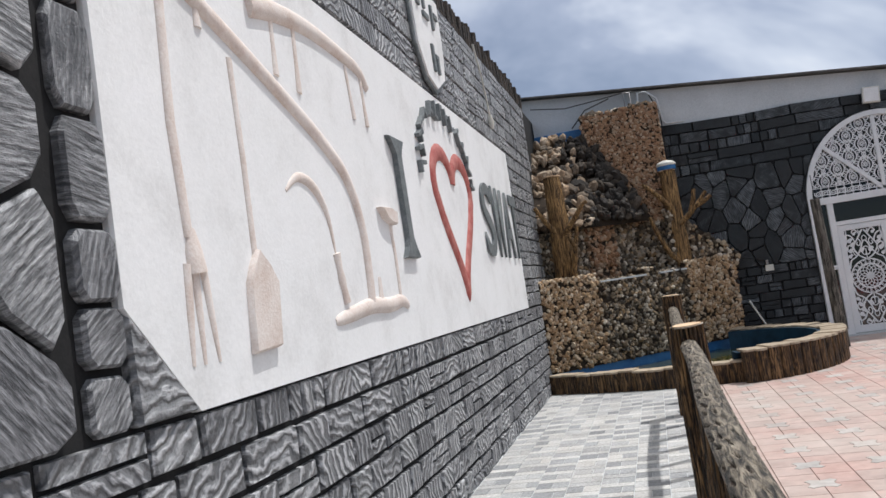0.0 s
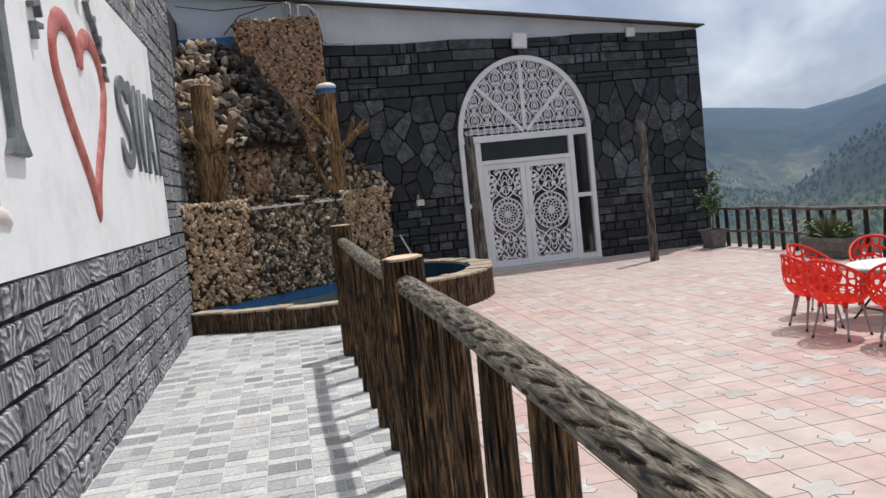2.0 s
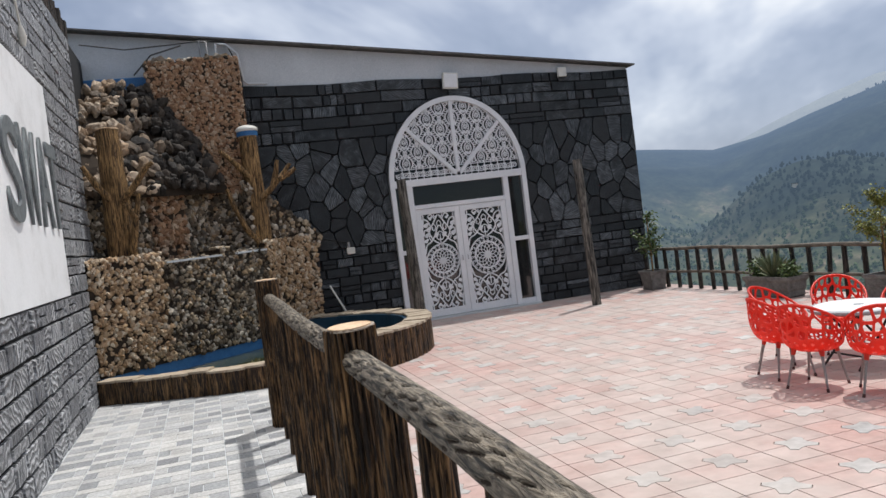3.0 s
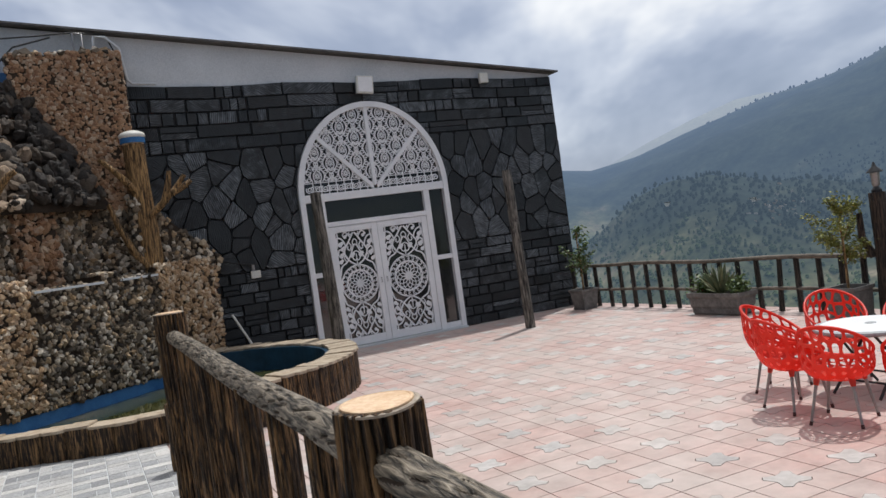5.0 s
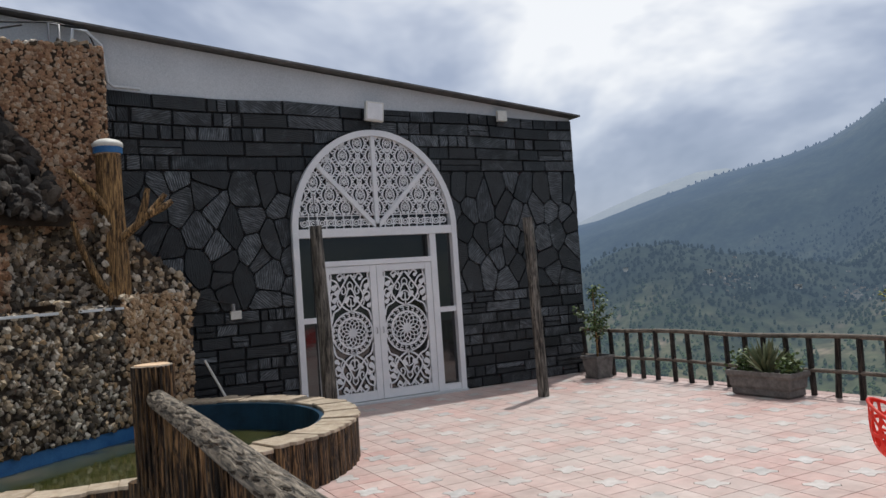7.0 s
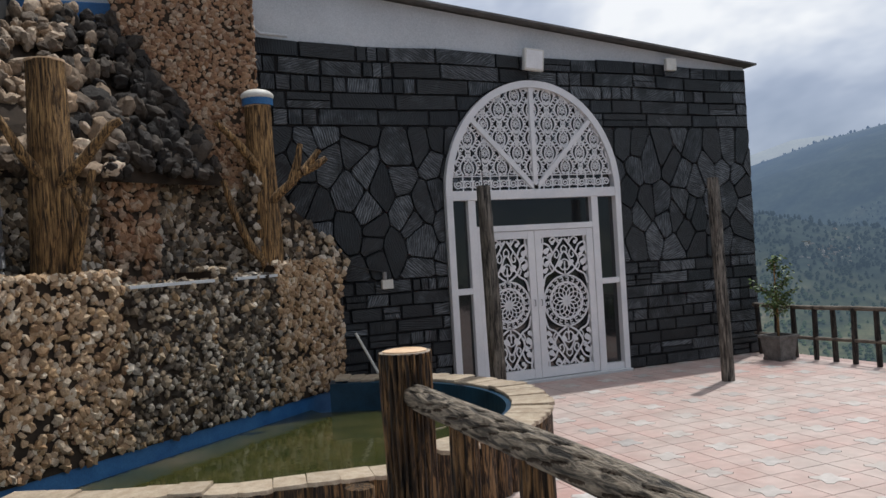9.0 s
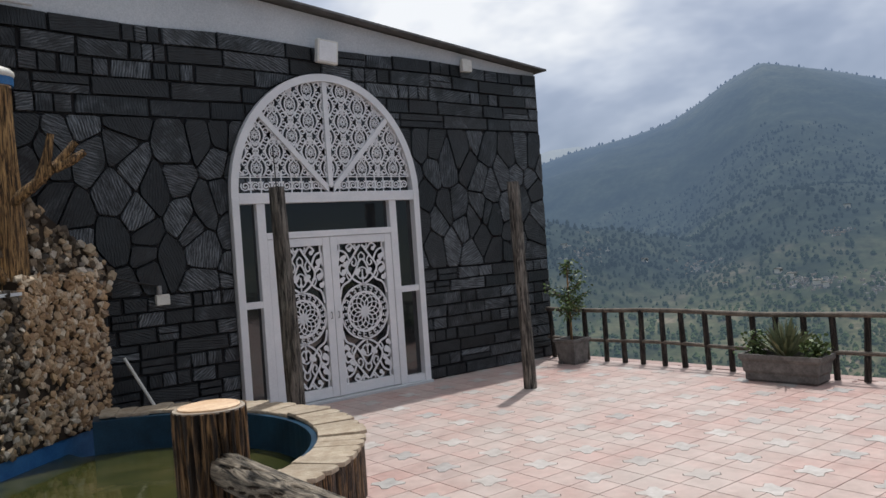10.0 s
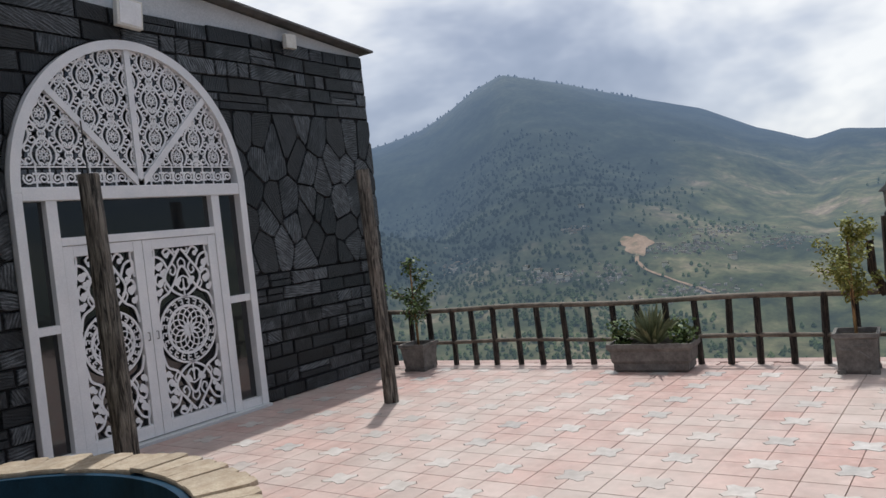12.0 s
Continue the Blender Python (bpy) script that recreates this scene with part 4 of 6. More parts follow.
def scatter_seeds(rect, step, rng, jit=0.36):
    x0, y0, x1, y1 = rect
    out = []
    ny = max(1, round((y1 - y0) / step))
    nx = max(1, round((x1 - x0) / step))
    for j in range(ny):
        for i in range(nx):
            out.append((x0 + (x1 - x0) * (i + 0.5 + rng.uniform(-jit, jit) + (0.25 if j % 2 else -0.25)) / nx, y0 + (y1 - y0) * (j + 0.5 + rng.uniform(-jit, jit)) / ny))
    return out


# ---- pool ----
POOL = thing("garden_pool", "low round pool edged with split logs, blue inside", "pool")
KERB = [Vector((-1.6, 13.12, 0)), Vector((-0.9, 12.74, 0)), Vector((0.0, 12.36, 0)), Vector((0.7, 12.24, 0)), Vector((1.42, 12.16, 0))]


def kerb_logs():
    """Straight run of split logs from the wall, then a taller ring."""
    pts = []
    for a, b in zip(KERB, KERB[1:]):
        n = max(2, round((b - a).length / 0.27))
        for i in range(n):
            pts.append((a.lerp(b, (i + 0.5) / n), (b - a).normalized(), 0.285, 0.3, (b - a).length / n))
    c = Vector((*POOL_C, 0))
    n = 31
    a0, a1 = radians(-80), radians(72)
    for i in range(n):
        t = a0 + (a1 - a0) * (i + 0.5) / n
        rad = Vector((math.cos(t), math.sin(t), 0))
        pts.append((c + rad * POOL_R, Vector((-rad.y, rad.x, 0)), 0.45, POOL_R - POOL_RI, POOL_R * (a1 - a0) / n))
    return pts


def split_log(width, height, depth, seed):
    """Half-round bark front with a flat inner body; local x along the kerb, -y outward."""
    rng = random.Random(seed)
    bm = bmesh.new()
    ph = rng.uniform(0, 6)
    outline = []
    for k in range(13):
        t = math.pi * k / 12
        g = 1 - 0.14 * abs(math.sin(4.5 * t + ph)) - rng.uniform(0, 0.05)
        outline.append((-width / 2 * math.cos(t), -0.055 * math.sin(t) * g))
    outline += [(width / 2, 0.09), (-width / 2, 0.09)]
    lo = [bm.verts.new((x, y, 0)) for x, y in outline]
    hi = [bm.verts.new((x, y, height)) for x, y in outline]
    n = len(outline)
    for i in range(n):
        bm.faces.new((lo[i], lo[(i + 1) % n], hi[(i + 1) % n], hi[i]))
    bm.faces.new(hi)
    return bm


for k, (p, along, h, depth, w) in enumerate(kerb_logs()):
    hh = h + rng_main.uniform(-0.012, 0.012)
    ob = part("split_log", split_log(w * 1.02, hh, depth, k), BARK, POOL, smooth=50)
    outw = Vector((along.y, -along.x, 0))
    ob.matrix_basis = Matrix(((along.x, -outw.x, 0, p.x), (along.y, -outw.y, 0, p.y), (0, 0, 1, 0), (0, 0, 0, 1)))
    # pale slice on the top, wider than the log is thick
    tp = bmesh.new()
    bulge = (0.07 if h > 0.4 else 0.045) + rng_main.uniform(-0.012, 0.012)
    pl = [(-w / 2 * 0.98, depth - 0.05), (-w / 2 * 1.0, -0.02), (-w * 0.3, -bulge), (w * 0.3, -bulge), (w / 2 * 1.0, -0.02), (w / 2 * 0.98, depth - 0.05)]
    if h > 0.4:
        pl[0], pl[-1] = (-w / 2 * 0.86, depth - 0.05), (w / 2 * 0.86, depth - 0.05)
    add_prism(tp, pl, lambda a, b, d: Vector((a, b, d)), 0.03, 0.005)
    cap = part("log_top", tp, CREAMTOP, ob)
    cap.matrix_basis = Matrix.Translation((0, 0, hh - 0.004)) @ pose(0, 0, 0, rng_main.uniform(-0.8, 0.8), rng_main.uniform(-0.8, 0.8), 0)
bm = bmesh.new()
for i in range(40):
    t0, t1 = (radians(-82 + 156 * (i + k) / 40) for k in (0, 1))
    q = [bm.verts.new((POOL_C[0] + r * math.cos(t), POOL_C[1] + r * math.sin(t), z)) for r in (POOL_RI, POOL_RI + 0.3) for t, z in ((t0, -0.3), (t1, -0.3), (t1, 0.44), (t0, 0.44))]
    bm.faces.new((q[1], q[0], q[3], q[2]))
    bm.faces.new((q[3], q[7], q[6], q[2]))
bmesh.ops.remove_doubles(bm, verts=bm.verts, dist=0.001)
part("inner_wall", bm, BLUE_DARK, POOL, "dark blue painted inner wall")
bm = bmesh.new()
for a, b in zip(KERB, KERB[1:]):
    along = (b - a).normalized()
    inn = Vector((-along.y, along.x, 0)) * 0.24
    q = [bm.verts.new(p + inn + Vector((0, 0, z))) for p, z in ((a, -0.3), (b, -0.3), (b, 0.28), (a, 0.28))]
    bm.faces.new(q[::-1])
part("kerb_inner_wall", bm, BLUE, POOL)
bm = bmesh.new()
ring = [bm.verts.new((POOL_C[0] + (POOL_RI + 0.02) * math.cos(t), POOL_C[1] + (POOL_RI + 0.02) * math.sin(t), 0.12)) for t in (radians(-82 + 160 * i / 40) for i in range(41))]
ring += [bm.verts.new((x, y, 0.12)) for x, y in ((1.2, 16.5), (-1.62, 15.0), (-1.62, 13.2), (0.0, 12.5), (0.9, 12.38))]
bm.faces.new(ring)
for x, yy, L, turn in ((0.15, 13.0, 0.34, 80), (-0.25, 13.35, 0.2, 8), (1.75, 13.6, 0.22, 50), (2.2, 14.1, 0.14, 20)):
    d = Vector((math.cos(radians(turn)), math.sin(radians(turn)), 0)) * L / 2
    c = Vector((x, yy, 0.122))
    tagged(part("floating_straw", tube([c - d, c + Vector((0, 0, 0.002)), c + d], 0.006, 6), CREAMTOP), "pale dry straw floating on the green pool water", "straw", "straws on the pool")
tagged(part("water", bm, WATER), "still murky olive green pool water", "water", kind="structure")


# ---- rockery waterfall ----
ROCKERY = thing("rockery_waterfall", "stepped rockery of tan and dark pebbles in a corner", "rockery")


def diag(u, b, z):
    return DIAG_A + DIAG_U * u - DIAG_N * b + Vector((0, 0, z))


def diag_box(u0, u1, b0, b1, z0, z1):
    bm = bmesh.new()
    q = [bm.verts.new(diag(u, b, z)) for z in (z0, z1) for u, b in ((u0, b0), (u1, b0), (u1, b1), (u0, b1))]
    for a in ((3, 2, 1, 0), (4, 5, 6, 7), (0, 1, 5, 4), (1, 2, 6, 5), (2, 3, 7, 6), (3, 0, 4, 7)):
        bm.faces.new([q[i] for i in a])
    return bm


FRONT = [(0.0, 1.22, 1.86, TAN_PEB), (1.22, 2.32, 1.72, GREY_PEB), (2.32, 2.55, 1.84, GREY_PEB), (2.55, 3.28, 1.74, GREY_PEB), (3.28, 4.5, 1.86, TAN_PEB)]
np_rng = np.random.default_rng(11)


PEBBLES = {}


def pebble_mesh(k, material):
    """One of nine loose stone shapes in that material."""
    key = (k % 9, material.name)
    if key not in PEBBLES:
        me = lumps([((0, 0, 0), 1.0, (0, 0, 1), 1.0)], np_rng)
        me.materials.append(PEB_OBJ[material.name])
        PEBBLES[key] = me
    return PEBBLES[key]


def pebble_face(o, eu, ev, w, h, nrm, size, material, parent, name, keep=None, dense=1.25, single=0, proud=(0.1, 0.42), flat=0.8):
    n = int(w * h / (size * size) * dense)
    items = []
    for _ in range(n):
        a, b = np_rng.uniform(0, w), np_rng.uniform(0, h)
        if keep and not keep(a, b):
            continue
        r = size * np_rng.uniform(0.48, 0.95)
        items.append(((o + eu * a + ev * b + nrm * r * np_rng.uniform(*proud))[:], r, nrm[:], flat))
    for k, (c, r, nn, fl) in enumerate(items[:single]):
        ob = part("pebble", pebble_mesh(k, material), None, parent)
        ob.matrix_basis = Matrix.Translation(c) @ Euler([np_rng.uniform(0, 6.28) for _ in range(3)]).to_matrix().to_4x4() @ Matrix.Diagonal((r, r * 0.9, r * 0.8, 1))
    items = items[single:]
    if items:
        me = lumps(items, np_rng, 0.42)
        me.materials.append(material)
        tagged(part(name, me, None, parent), kind="stuff")


UPZ = Vector((0, 0, 1))
for u0, u1, zt, pm in FRONT:
    body = part("stone_block", diag_box(u0, u1, 0.0, 0.5, 0.28, zt - 0.02), MORTAR, ROCKERY)
    pebble_face(diag(u0, 0, 0.30), DIAG_U, UPZ, u1 - u0, zt - 0.30, DIAG_N, 0.052, pm, body, "pebble_skin", single=110 if u0 < 1.3 else 40)
    pebble_face(diag(u0, 0, zt - 0.02), DIAG_U, -DIAG_N, u1 - u0, 0.3, UPZ, 0.062, pm, body, "pebble_top")
part("pool_face", diag_box(-0.05, 4.6, 0.012, 0.5, -0.3, 0.285), BLUE, ROCKERY, "blue painted band above the water")
part("ledge", diag_box(0, 4.3, 0.5, 1.0, 0.3, 1.68), MORTAR, ROCKERY)
for u0, u1 in ((1.26, 2.3), (2.58, 3.26)):
    part("trough_edge", diag_box(u0, u1, -0.05, 0.02, 1.71, 1.74), RENDERING, ROCKERY, "thin pale trough lip")
second = part("second_tier", diag_box(0, 4.3, 0.82, 2.3, 1.5, 2.9), MORTAR, ROCKERY)
pebble_face(diag(0, 0.82, 1.7), DIAG_U, UPZ, 4.1, 1.3, DIAG_N, 0.062, GREY_PEB, second, "pebble_skin", keep=lambda a, b: a < 3.0 or b < 1.2 - (a - 3.0) * 0.9, dense=1.9)
mid_block = part("stone_block", diag_box(1.72, 2.3, 0.72, 0.9, 1.6, 3.0), MORTAR, ROCKERY)
pebble_face(diag(1.72, 0.85, 1.7), DIAG_N, UPZ, 0.13, 1.3, -DIAG_U, 0.062, RUST_PEB, mid_block, "pebble_side")
pebble_face(diag(1.72, 0.72, 1.7), DIAG_U, UPZ, 0.58, 1.33, DIAG_N, 0.062, RUST_PEB, mid_block, "pebble_skin")
pebble_face(diag(2.3, 0.72, 1.7), -DIAG_N, UPZ, 0.16, 1.3, DIAG_U, 0.062, RUST_PEB, mid_block, "pebble_side")
pebble_face(diag(1.72, 0.72, 3.0), DIAG_U, -DIAG_N, 0.58, 0.18, UPZ, 0.062, RUST_PEB, mid_block, "pebble_top")
# tower in the corner
tower = part("stone_tower", box((-0.62, 15.92, 1.6), (0.88, DY + 0.01, 5.02), 0.06), MORTAR, ROCKERY)
pebble_face(Vector((-0.62, 15.92, 2.7)), Vector((1, 0, 0)), UPZ, 1.5, 2.33, Vector((0, -1, 0)), 0.042, RUST_PEB, tower, "pebble_skin", dense=1.5, proud=(0.05, 0.22), flat=0.5)
pebble_face(Vector((0.88, 15.92, 2.7)), Vector((0, 1, 0)), UPZ, 0.58, 2.33, Vector((1, 0, 0)), 0.042, RUST_PEB, tower, "pebble_side", dense=1.5, proud=(0.05, 0.22), flat=0.5)
pebble_face(Vector((-0.62, 15.92, 5.02)), Vector((1, 0, 0)), Vector((0, 1, 0)), 1.5, 0.58, UPZ, 0.085, GREY_PEB, tower, "pebble_top", dense=1.6)
pebble_face(Vector((-0.1, 15.92, 1.7)), Vector((1, 0, 0)), UPZ, 0.86, 1.02, Vector((0, -1, 0)), 0.06, GREY_PEB, tower, "pebble_foot", dense=2.0)
# bank by the hall wall
bm = bmesh.new()
q = [bm.verts.new(p) for p in ((0.72, 15.72, 1.6), (1.95, 16.42, 1.6), (0.72, 15.72, 2.92), (1.95, 16.42, 1.9), (0.72, DY, 1.6), (1.95, DY, 1.6), (0.72, DY, 2.92), (1.95, DY, 1.9))]
for a in ((0, 1, 3, 2), (2, 3, 7, 6), (1, 5, 7, 3), (4, 6, 7, 5), (0, 2, 6, 4)):
    bm.faces.new([q[i] for i in a])
bank = part("bank", bm, MORTAR, ROCKERY)
pebble_face(Vector((0.72, 15.72, 1.65)), Vector((0, 1, 0)), UPZ, 0.22, 1.25, Vector((-1, 0, 0)), 0.06, GREY_PEB, bank, "pebble_side")
bd = (Vector((1.95, 16.42, 0)) - Vector((0.72, 15.72, 0)))
pebble_face(Vector((0.72, 15.72, 1.65)), bd.normalized(), UPZ, bd.length, 1.27, Vector((bd.y, -bd.x, 0)).normalized(), 0.06, GREY_PEB, bank, "pebble_skin", keep=lambda a, b: b < 1.27 - a * 0.72)
# slope of big dark rocks above
bm = bmesh.new()
q = [bm.verts.new(p) for p in (diag(0, 0.85, 2.75), Vector((0.5, 15.84, 2.75)), Vector((-0.1, 15.9, 3.7)), Vector((-0.55, 16.0, 4.55)), Vector((-1.62, 16.0, 4.7)), Vector((-1.62, 14.6, 3.2)))]
bm.faces.new(q)
slope_body = part("rock_bed", bm, MORTAR, ROCKERY)
variants = []
for k in range(7):
    b2 = bmesh.new()
    bmesh.ops.create_icosphere(b2, subdivisions=3, radius=1.0)
    for vv in b2.verts:
        d = 1 + 0.32 * noise.fractal(vv.co * 1.3 + Vector((k * 7, 0, 0)), 1.0, 2.0, 4) + 0.1 * noise.noise(vv.co * 5)
        vv.co = Vector((vv.co.x * 1.15, vv.co.y * 0.9, vv.co.z * 0.8)) * d
    mk = mesh_of(b2, "rock")
    shade(mk, 30)
    dark = mk.copy()
    mk.materials.append(DARK_ROCK)
    dark.materials.append(BLACK_ROCK)
    variants.append((mk, dark))
for k in range(400):
    s, t = rng_main.random(), rng_main.random() ** 1.25
    lo = diag(0.05, 0.80, 2.82).lerp(Vector((0.5, 15.72, 2.86)), s)
    hi = Vector((-1.5 + 0.95 * s, 15.95, 4.72 - 0.3 * max(0, s - 0.45)))
    p = lo.lerp(hi, t)
    r = rng_main.uniform(0.055, 0.135) * (1.1 if 0.15 < t < 0.6 and s > 0.3 else 0.8)
    ob = part("rock", variants[k % 7][1 if s + rng_main.uniform(-0.22, 0.22) > 0.52 else 0], None, slope_body)
    ob.matrix_basis = Matrix.Translation(p) @ Euler([rng_main.uniform(0, 6.28) for _ in range(3)]).to_matrix().to_4x4() @ Matrix.Diagonal((r, r * rng_main.uniform(0.8, 1.2), r * rng_main.uniform(0.7, 1.0), 1))
part("tank_wall", box((-1.6, 16.15, 4.55), (-0.6, 16.45, 4.84), 0.015), BLUE, ROCKERY, "blue painted tank edge")


def stump_tree(name, at, h, r, limbs, label, cap=False):
    t = thing(name, label, "tree trunk", "stump trees on the rockery", at=at)
    part("trunk", bark_log(h, r, hash_of(at), n=40, taper=0.82, ridges=19, depth=0.12, rows=16), TRUNK, t, smooth=60)
    top = part("sawn_top", disc(r * 0.80, 0.02, 5), CUT, t)
    top.matrix_basis = Matrix.Translation((0, 0, h - 0.008))
    for pts in limbs:
        n = len(pts)
        part("branch", tube(pts, [0.058 - 0.026 * k / (n - 1) for k in range(n)], 10), TRUNK, t, smooth=60)
    if cap:
        bm = bmesh.new()
        add_tube(bm, [(0, 0, h + 0.012), (0, 0, h + 0.13)], r * 0.95, 24)
        part("pipe_band", bm, BLUE, t, "blue pipe end", smooth=40)
        d = bmesh.new()
        bmesh.ops.create_uvsphere(d, u_segments=20, v_segments=10, radius=r * 1.02, matrix=Matrix.Translation((0, 0, h + 0.12)) @ Matrix.Diagonal((1, 1, 0.45, 1)))
        part("cap", d, LAMP_W, t, "pale domed cap", smooth=60)
    return t


def hash_of(at):
    return int(abs(at[0]) * 131 + abs(at[1]) * 17)


stump_tree("tree_stump", (-1.18, 14.32, 1.70), 2.02, 0.205,
           [[(-0.02, -0.12, 0.95), (-0.2, -0.2, 1.2), (-0.36, -0.26, 1.5)], [(0.03, -0.12, 0.9), (0.28, -0.24, 1.15), (0.5, -0.32, 1.42), (0.58, -0.34, 1.46)],
            [(0.1, -0.12, 0.05), (0.2, -0.2, 0.45), (0.26, -0.25, 0.75), (0.34, -0.27, 1.05)], [(0.26, -0.25, 0.7), (0.16, -0.25, 0.9)]],
           "ochre sawn tree stump with cut branches on the rockery")
stump_tree("tree_stump", (0.88, 15.88, 1.70), 1.95, 0.185,
           [[(0.05, -0.1, 0.85), (0.25, -0.18, 1.02), (0.42, -0.22, 1.18), (0.62, -0.26, 1.42)], [(0.42, -0.22, 1.18), (0.6, -0.24, 1.26), (0.7, -0.24, 1.33)],
            [(-0.02, -0.12, 0.12), (-0.22, -0.2, 0.4), (-0.38, -0.24, 0.8), (-0.46, -0.25, 1.1)], [(-0.05, -0.1, 1.25), (-0.3, -0.18, 1.55), (-0.5, -0.2, 1.75)],
            [(0.3, -0.18, 1.05), (0.38, -0.2, 1.3), (0.42, -0.2, 1.5)]],
           "ochre tree stump with a capped blue pipe on top", cap=True)


# ---- log fence ----
FENCE = thing("log_fence", "rustic fence of bark log posts with notched rails", "fence")
BIG = [(10.02, 1.45, 0.122), (5.32, 1.405, 0.115), (0.62, 1.40, 0.115)]
for k, (y, h, r) in enumerate(BIG):
    ob = part("main_post", bark_log(h, r, 31 + k, n=104, taper=0.97, ridges=25, depth=0.24, rows=24), BARK, FENCE, smooth=55)
    ob.matrix_basis = Matrix.Translation((FENCE_X, y, 0))
    rim = part("sawn_rim", disc(r * 0.93, 0.006, k), RIMWOOD, ob, "grey bark rim of the sawn end")
    rim.matrix_basis = Matrix.Translation((0, 0, h - 0.004)) @ pose(0, 0, 0, (0, 2, 1)[k], (0, -2, 0)[k], 0)
    top = part("sawn_top", disc(r * 0.80, 0.006, k), CUT, ob, "pale sawn log end")
    top.matrix_basis = Matrix.Translation((0, 0, h + 0.002)) @ pose(0, 0, 0, (0, 2, 1)[k], (0, -2, 0)[k], 0)
for k, ((ya, ha, ra), (yb, hb, rb)) in enumerate(zip(BIG, BIG[1:])):
    rail = part("rail", notched_rail((FENCE_X - 0.01, ya - 0.06, 1.275), (FENCE_X, yb + 0.09, 1.245), 0.056, 40 + k), RAILWOOD, FENCE, "grey-brown notched round rail", smooth=60)
    rail.data.materials.append(NOTCH)
    n = 8
    for i in range(1, n):
        y = ya + (yb - ya) * i / n
        ob = part("post", bark_log(1.235, 0.057, 60 + 10 * k + i, n=60, taper=0.95, ridges=15, depth=0.24, rows=20), BARK, FENCE, smooth=55)
        ob.matrix_basis = Matrix.Translation((FENCE_X + rng_main.uniform(-0.015, 0.015), y, 0))
ob = part("post", bark_log(0.6, 0.085, 91, n=30, taper=0.97, ridges=15, depth=0.22), BARK, FENCE, smooth=55)
ob.matrix_basis = Matrix.Translation((FENCE_X + 0.02, 11.0, 0))

# ---- log columns in front of the hall ----
for k, (x, y, h, r) in enumerate(((6.50, 14.86, 2.62, 0.085), (3.27, 14.92, 2.60, 0.092))):
    t = thing("log_column", "upright weathered grey log standing on the terrace", "log post", "log columns", at=(x, y, 0))
    part("trunk", bark_log(h, r, 80 + k, n=36, taper=0.88, ridges=17, depth=0.10, lean=(-0.06, 0.0), rows=18), GREYLOG, t, smooth=60)
    part("rod", tube([(-0.06, 0, h), (-0.065, 0.01, h + 0.42)], 0.006, 6), CABLE, t) if k else None


# ---- arched door ----
DOOR = thing("door_1", "white arched double door with cut-out lattice panels", "door", kind="structure")
FY = DY - 0.07


def arch_pts(a, b, n=40, t0=0.0, t1=math.pi):
    return [(XC + a * math.cos(t0 + (t1 - t0) * k / n), SPRING + b * math.sin(t0 + (t1 - t0) * k / n)) for k in range(n + 1)]


def band(outer, inner, y0, y1):
    bm = bmesh.new()
    rows = []
    for (xo, zo), (xi, zi) in zip(outer, inner):
        rows.append([bm.verts.new(p) for p in ((xo, y0, zo), (xi, y0, zi), (xi, y1, zi), (xo, y1, zo))])
    for a, b in zip(rows, rows[1:]):
        for i in range(4):
            j = (i + 1) % 4
            bm.faces.new((a[i], b[i], b[j], a[j]))
    bm.faces.new(rows[0])
    bm.faces.new(rows[-1][::-1])
    return bm


part("arch_frame", band(arch_pts(AW, RISE), arch_pts(AW - 0.095, RISE - 0.095), FY, DY + 0.12), WHITE, DOOR, "thick white arched frame", smooth=40)
for x0, x1 in ((XC - AW, XC - AW + 0.095), (XC + AW - 0.095, XC + AW)):
    part("jamb", box((x0, FY, 0.0), (x1, DY + 0.12, SPRING), 0.008), WHITE, DOOR)
LX0, LXM, LX1 = 3.80, 4.67, 5.62
for x0, x1 in ((LX0 - 0.11, LX0), (LX1, LX1 + 0.11)):
    part("mullion", box((x0, FY + 0.02, 0.0), (x1, DY + 0.1, 2.54), 0.006), WHITE, DOOR)
part("head_bar", box((XC - AW + 0.095, FY + 0.005, 2.54), (XC + AW - 0.095, DY + 0.1, 2.67), 0.008), WHITE, DOOR)
part("transom_bar", box((LX0, FY + 0.02, 2.10), (LX1, DY + 0.1, 2.18), 0.006), WHITE, DOOR)
part("sill", box((XC - AW, FY - 0.06, -0.005), (XC + AW, DY + 0.1, 0.035), 0.008), RENDERING, DOOR)
for x0, x1 in ((XC - AW + 0.095, LX0 - 0.11), (LX1 + 0.11, XC + AW - 0.095)):
    part("side_bar", box((x0, FY + 0.02, 1.28), (x1, DY + 0.09, 1.36), 0.005), WHITE, DOOR)
    part("bottom_bar", box((x0, FY + 0.02, 0.036), (x1, DY + 0.09, 0.13), 0.005), WHITE, DOOR)
    part("pane", box((x0, DY + 0.03, 0.13), (x1, DY + 0.04, 1.28)), GLASS, DOOR, "dark reflecting glass")
    part("pane", box((x0, DY + 0.03, 1.36), (x1, DY + 0.04, 2.54)), GLASS, DOOR, "dark reflecting glass")
part("pane", box((LX0, DY + 0.03, 2.18), (LX1, DY + 0.04, 2.54)), GLASS, DOOR, "dark reflecting glass")
bm = bmesh.new()
vs = [bm.verts.new((x, DY + 0.05, z)) for x, z in arch_pts(AW - 0.09, RISE - 0.09)]
bm.faces.new(vs)
part("fanlight_pane", bm, GLASS, DOOR, "dark glass behind the lattice")


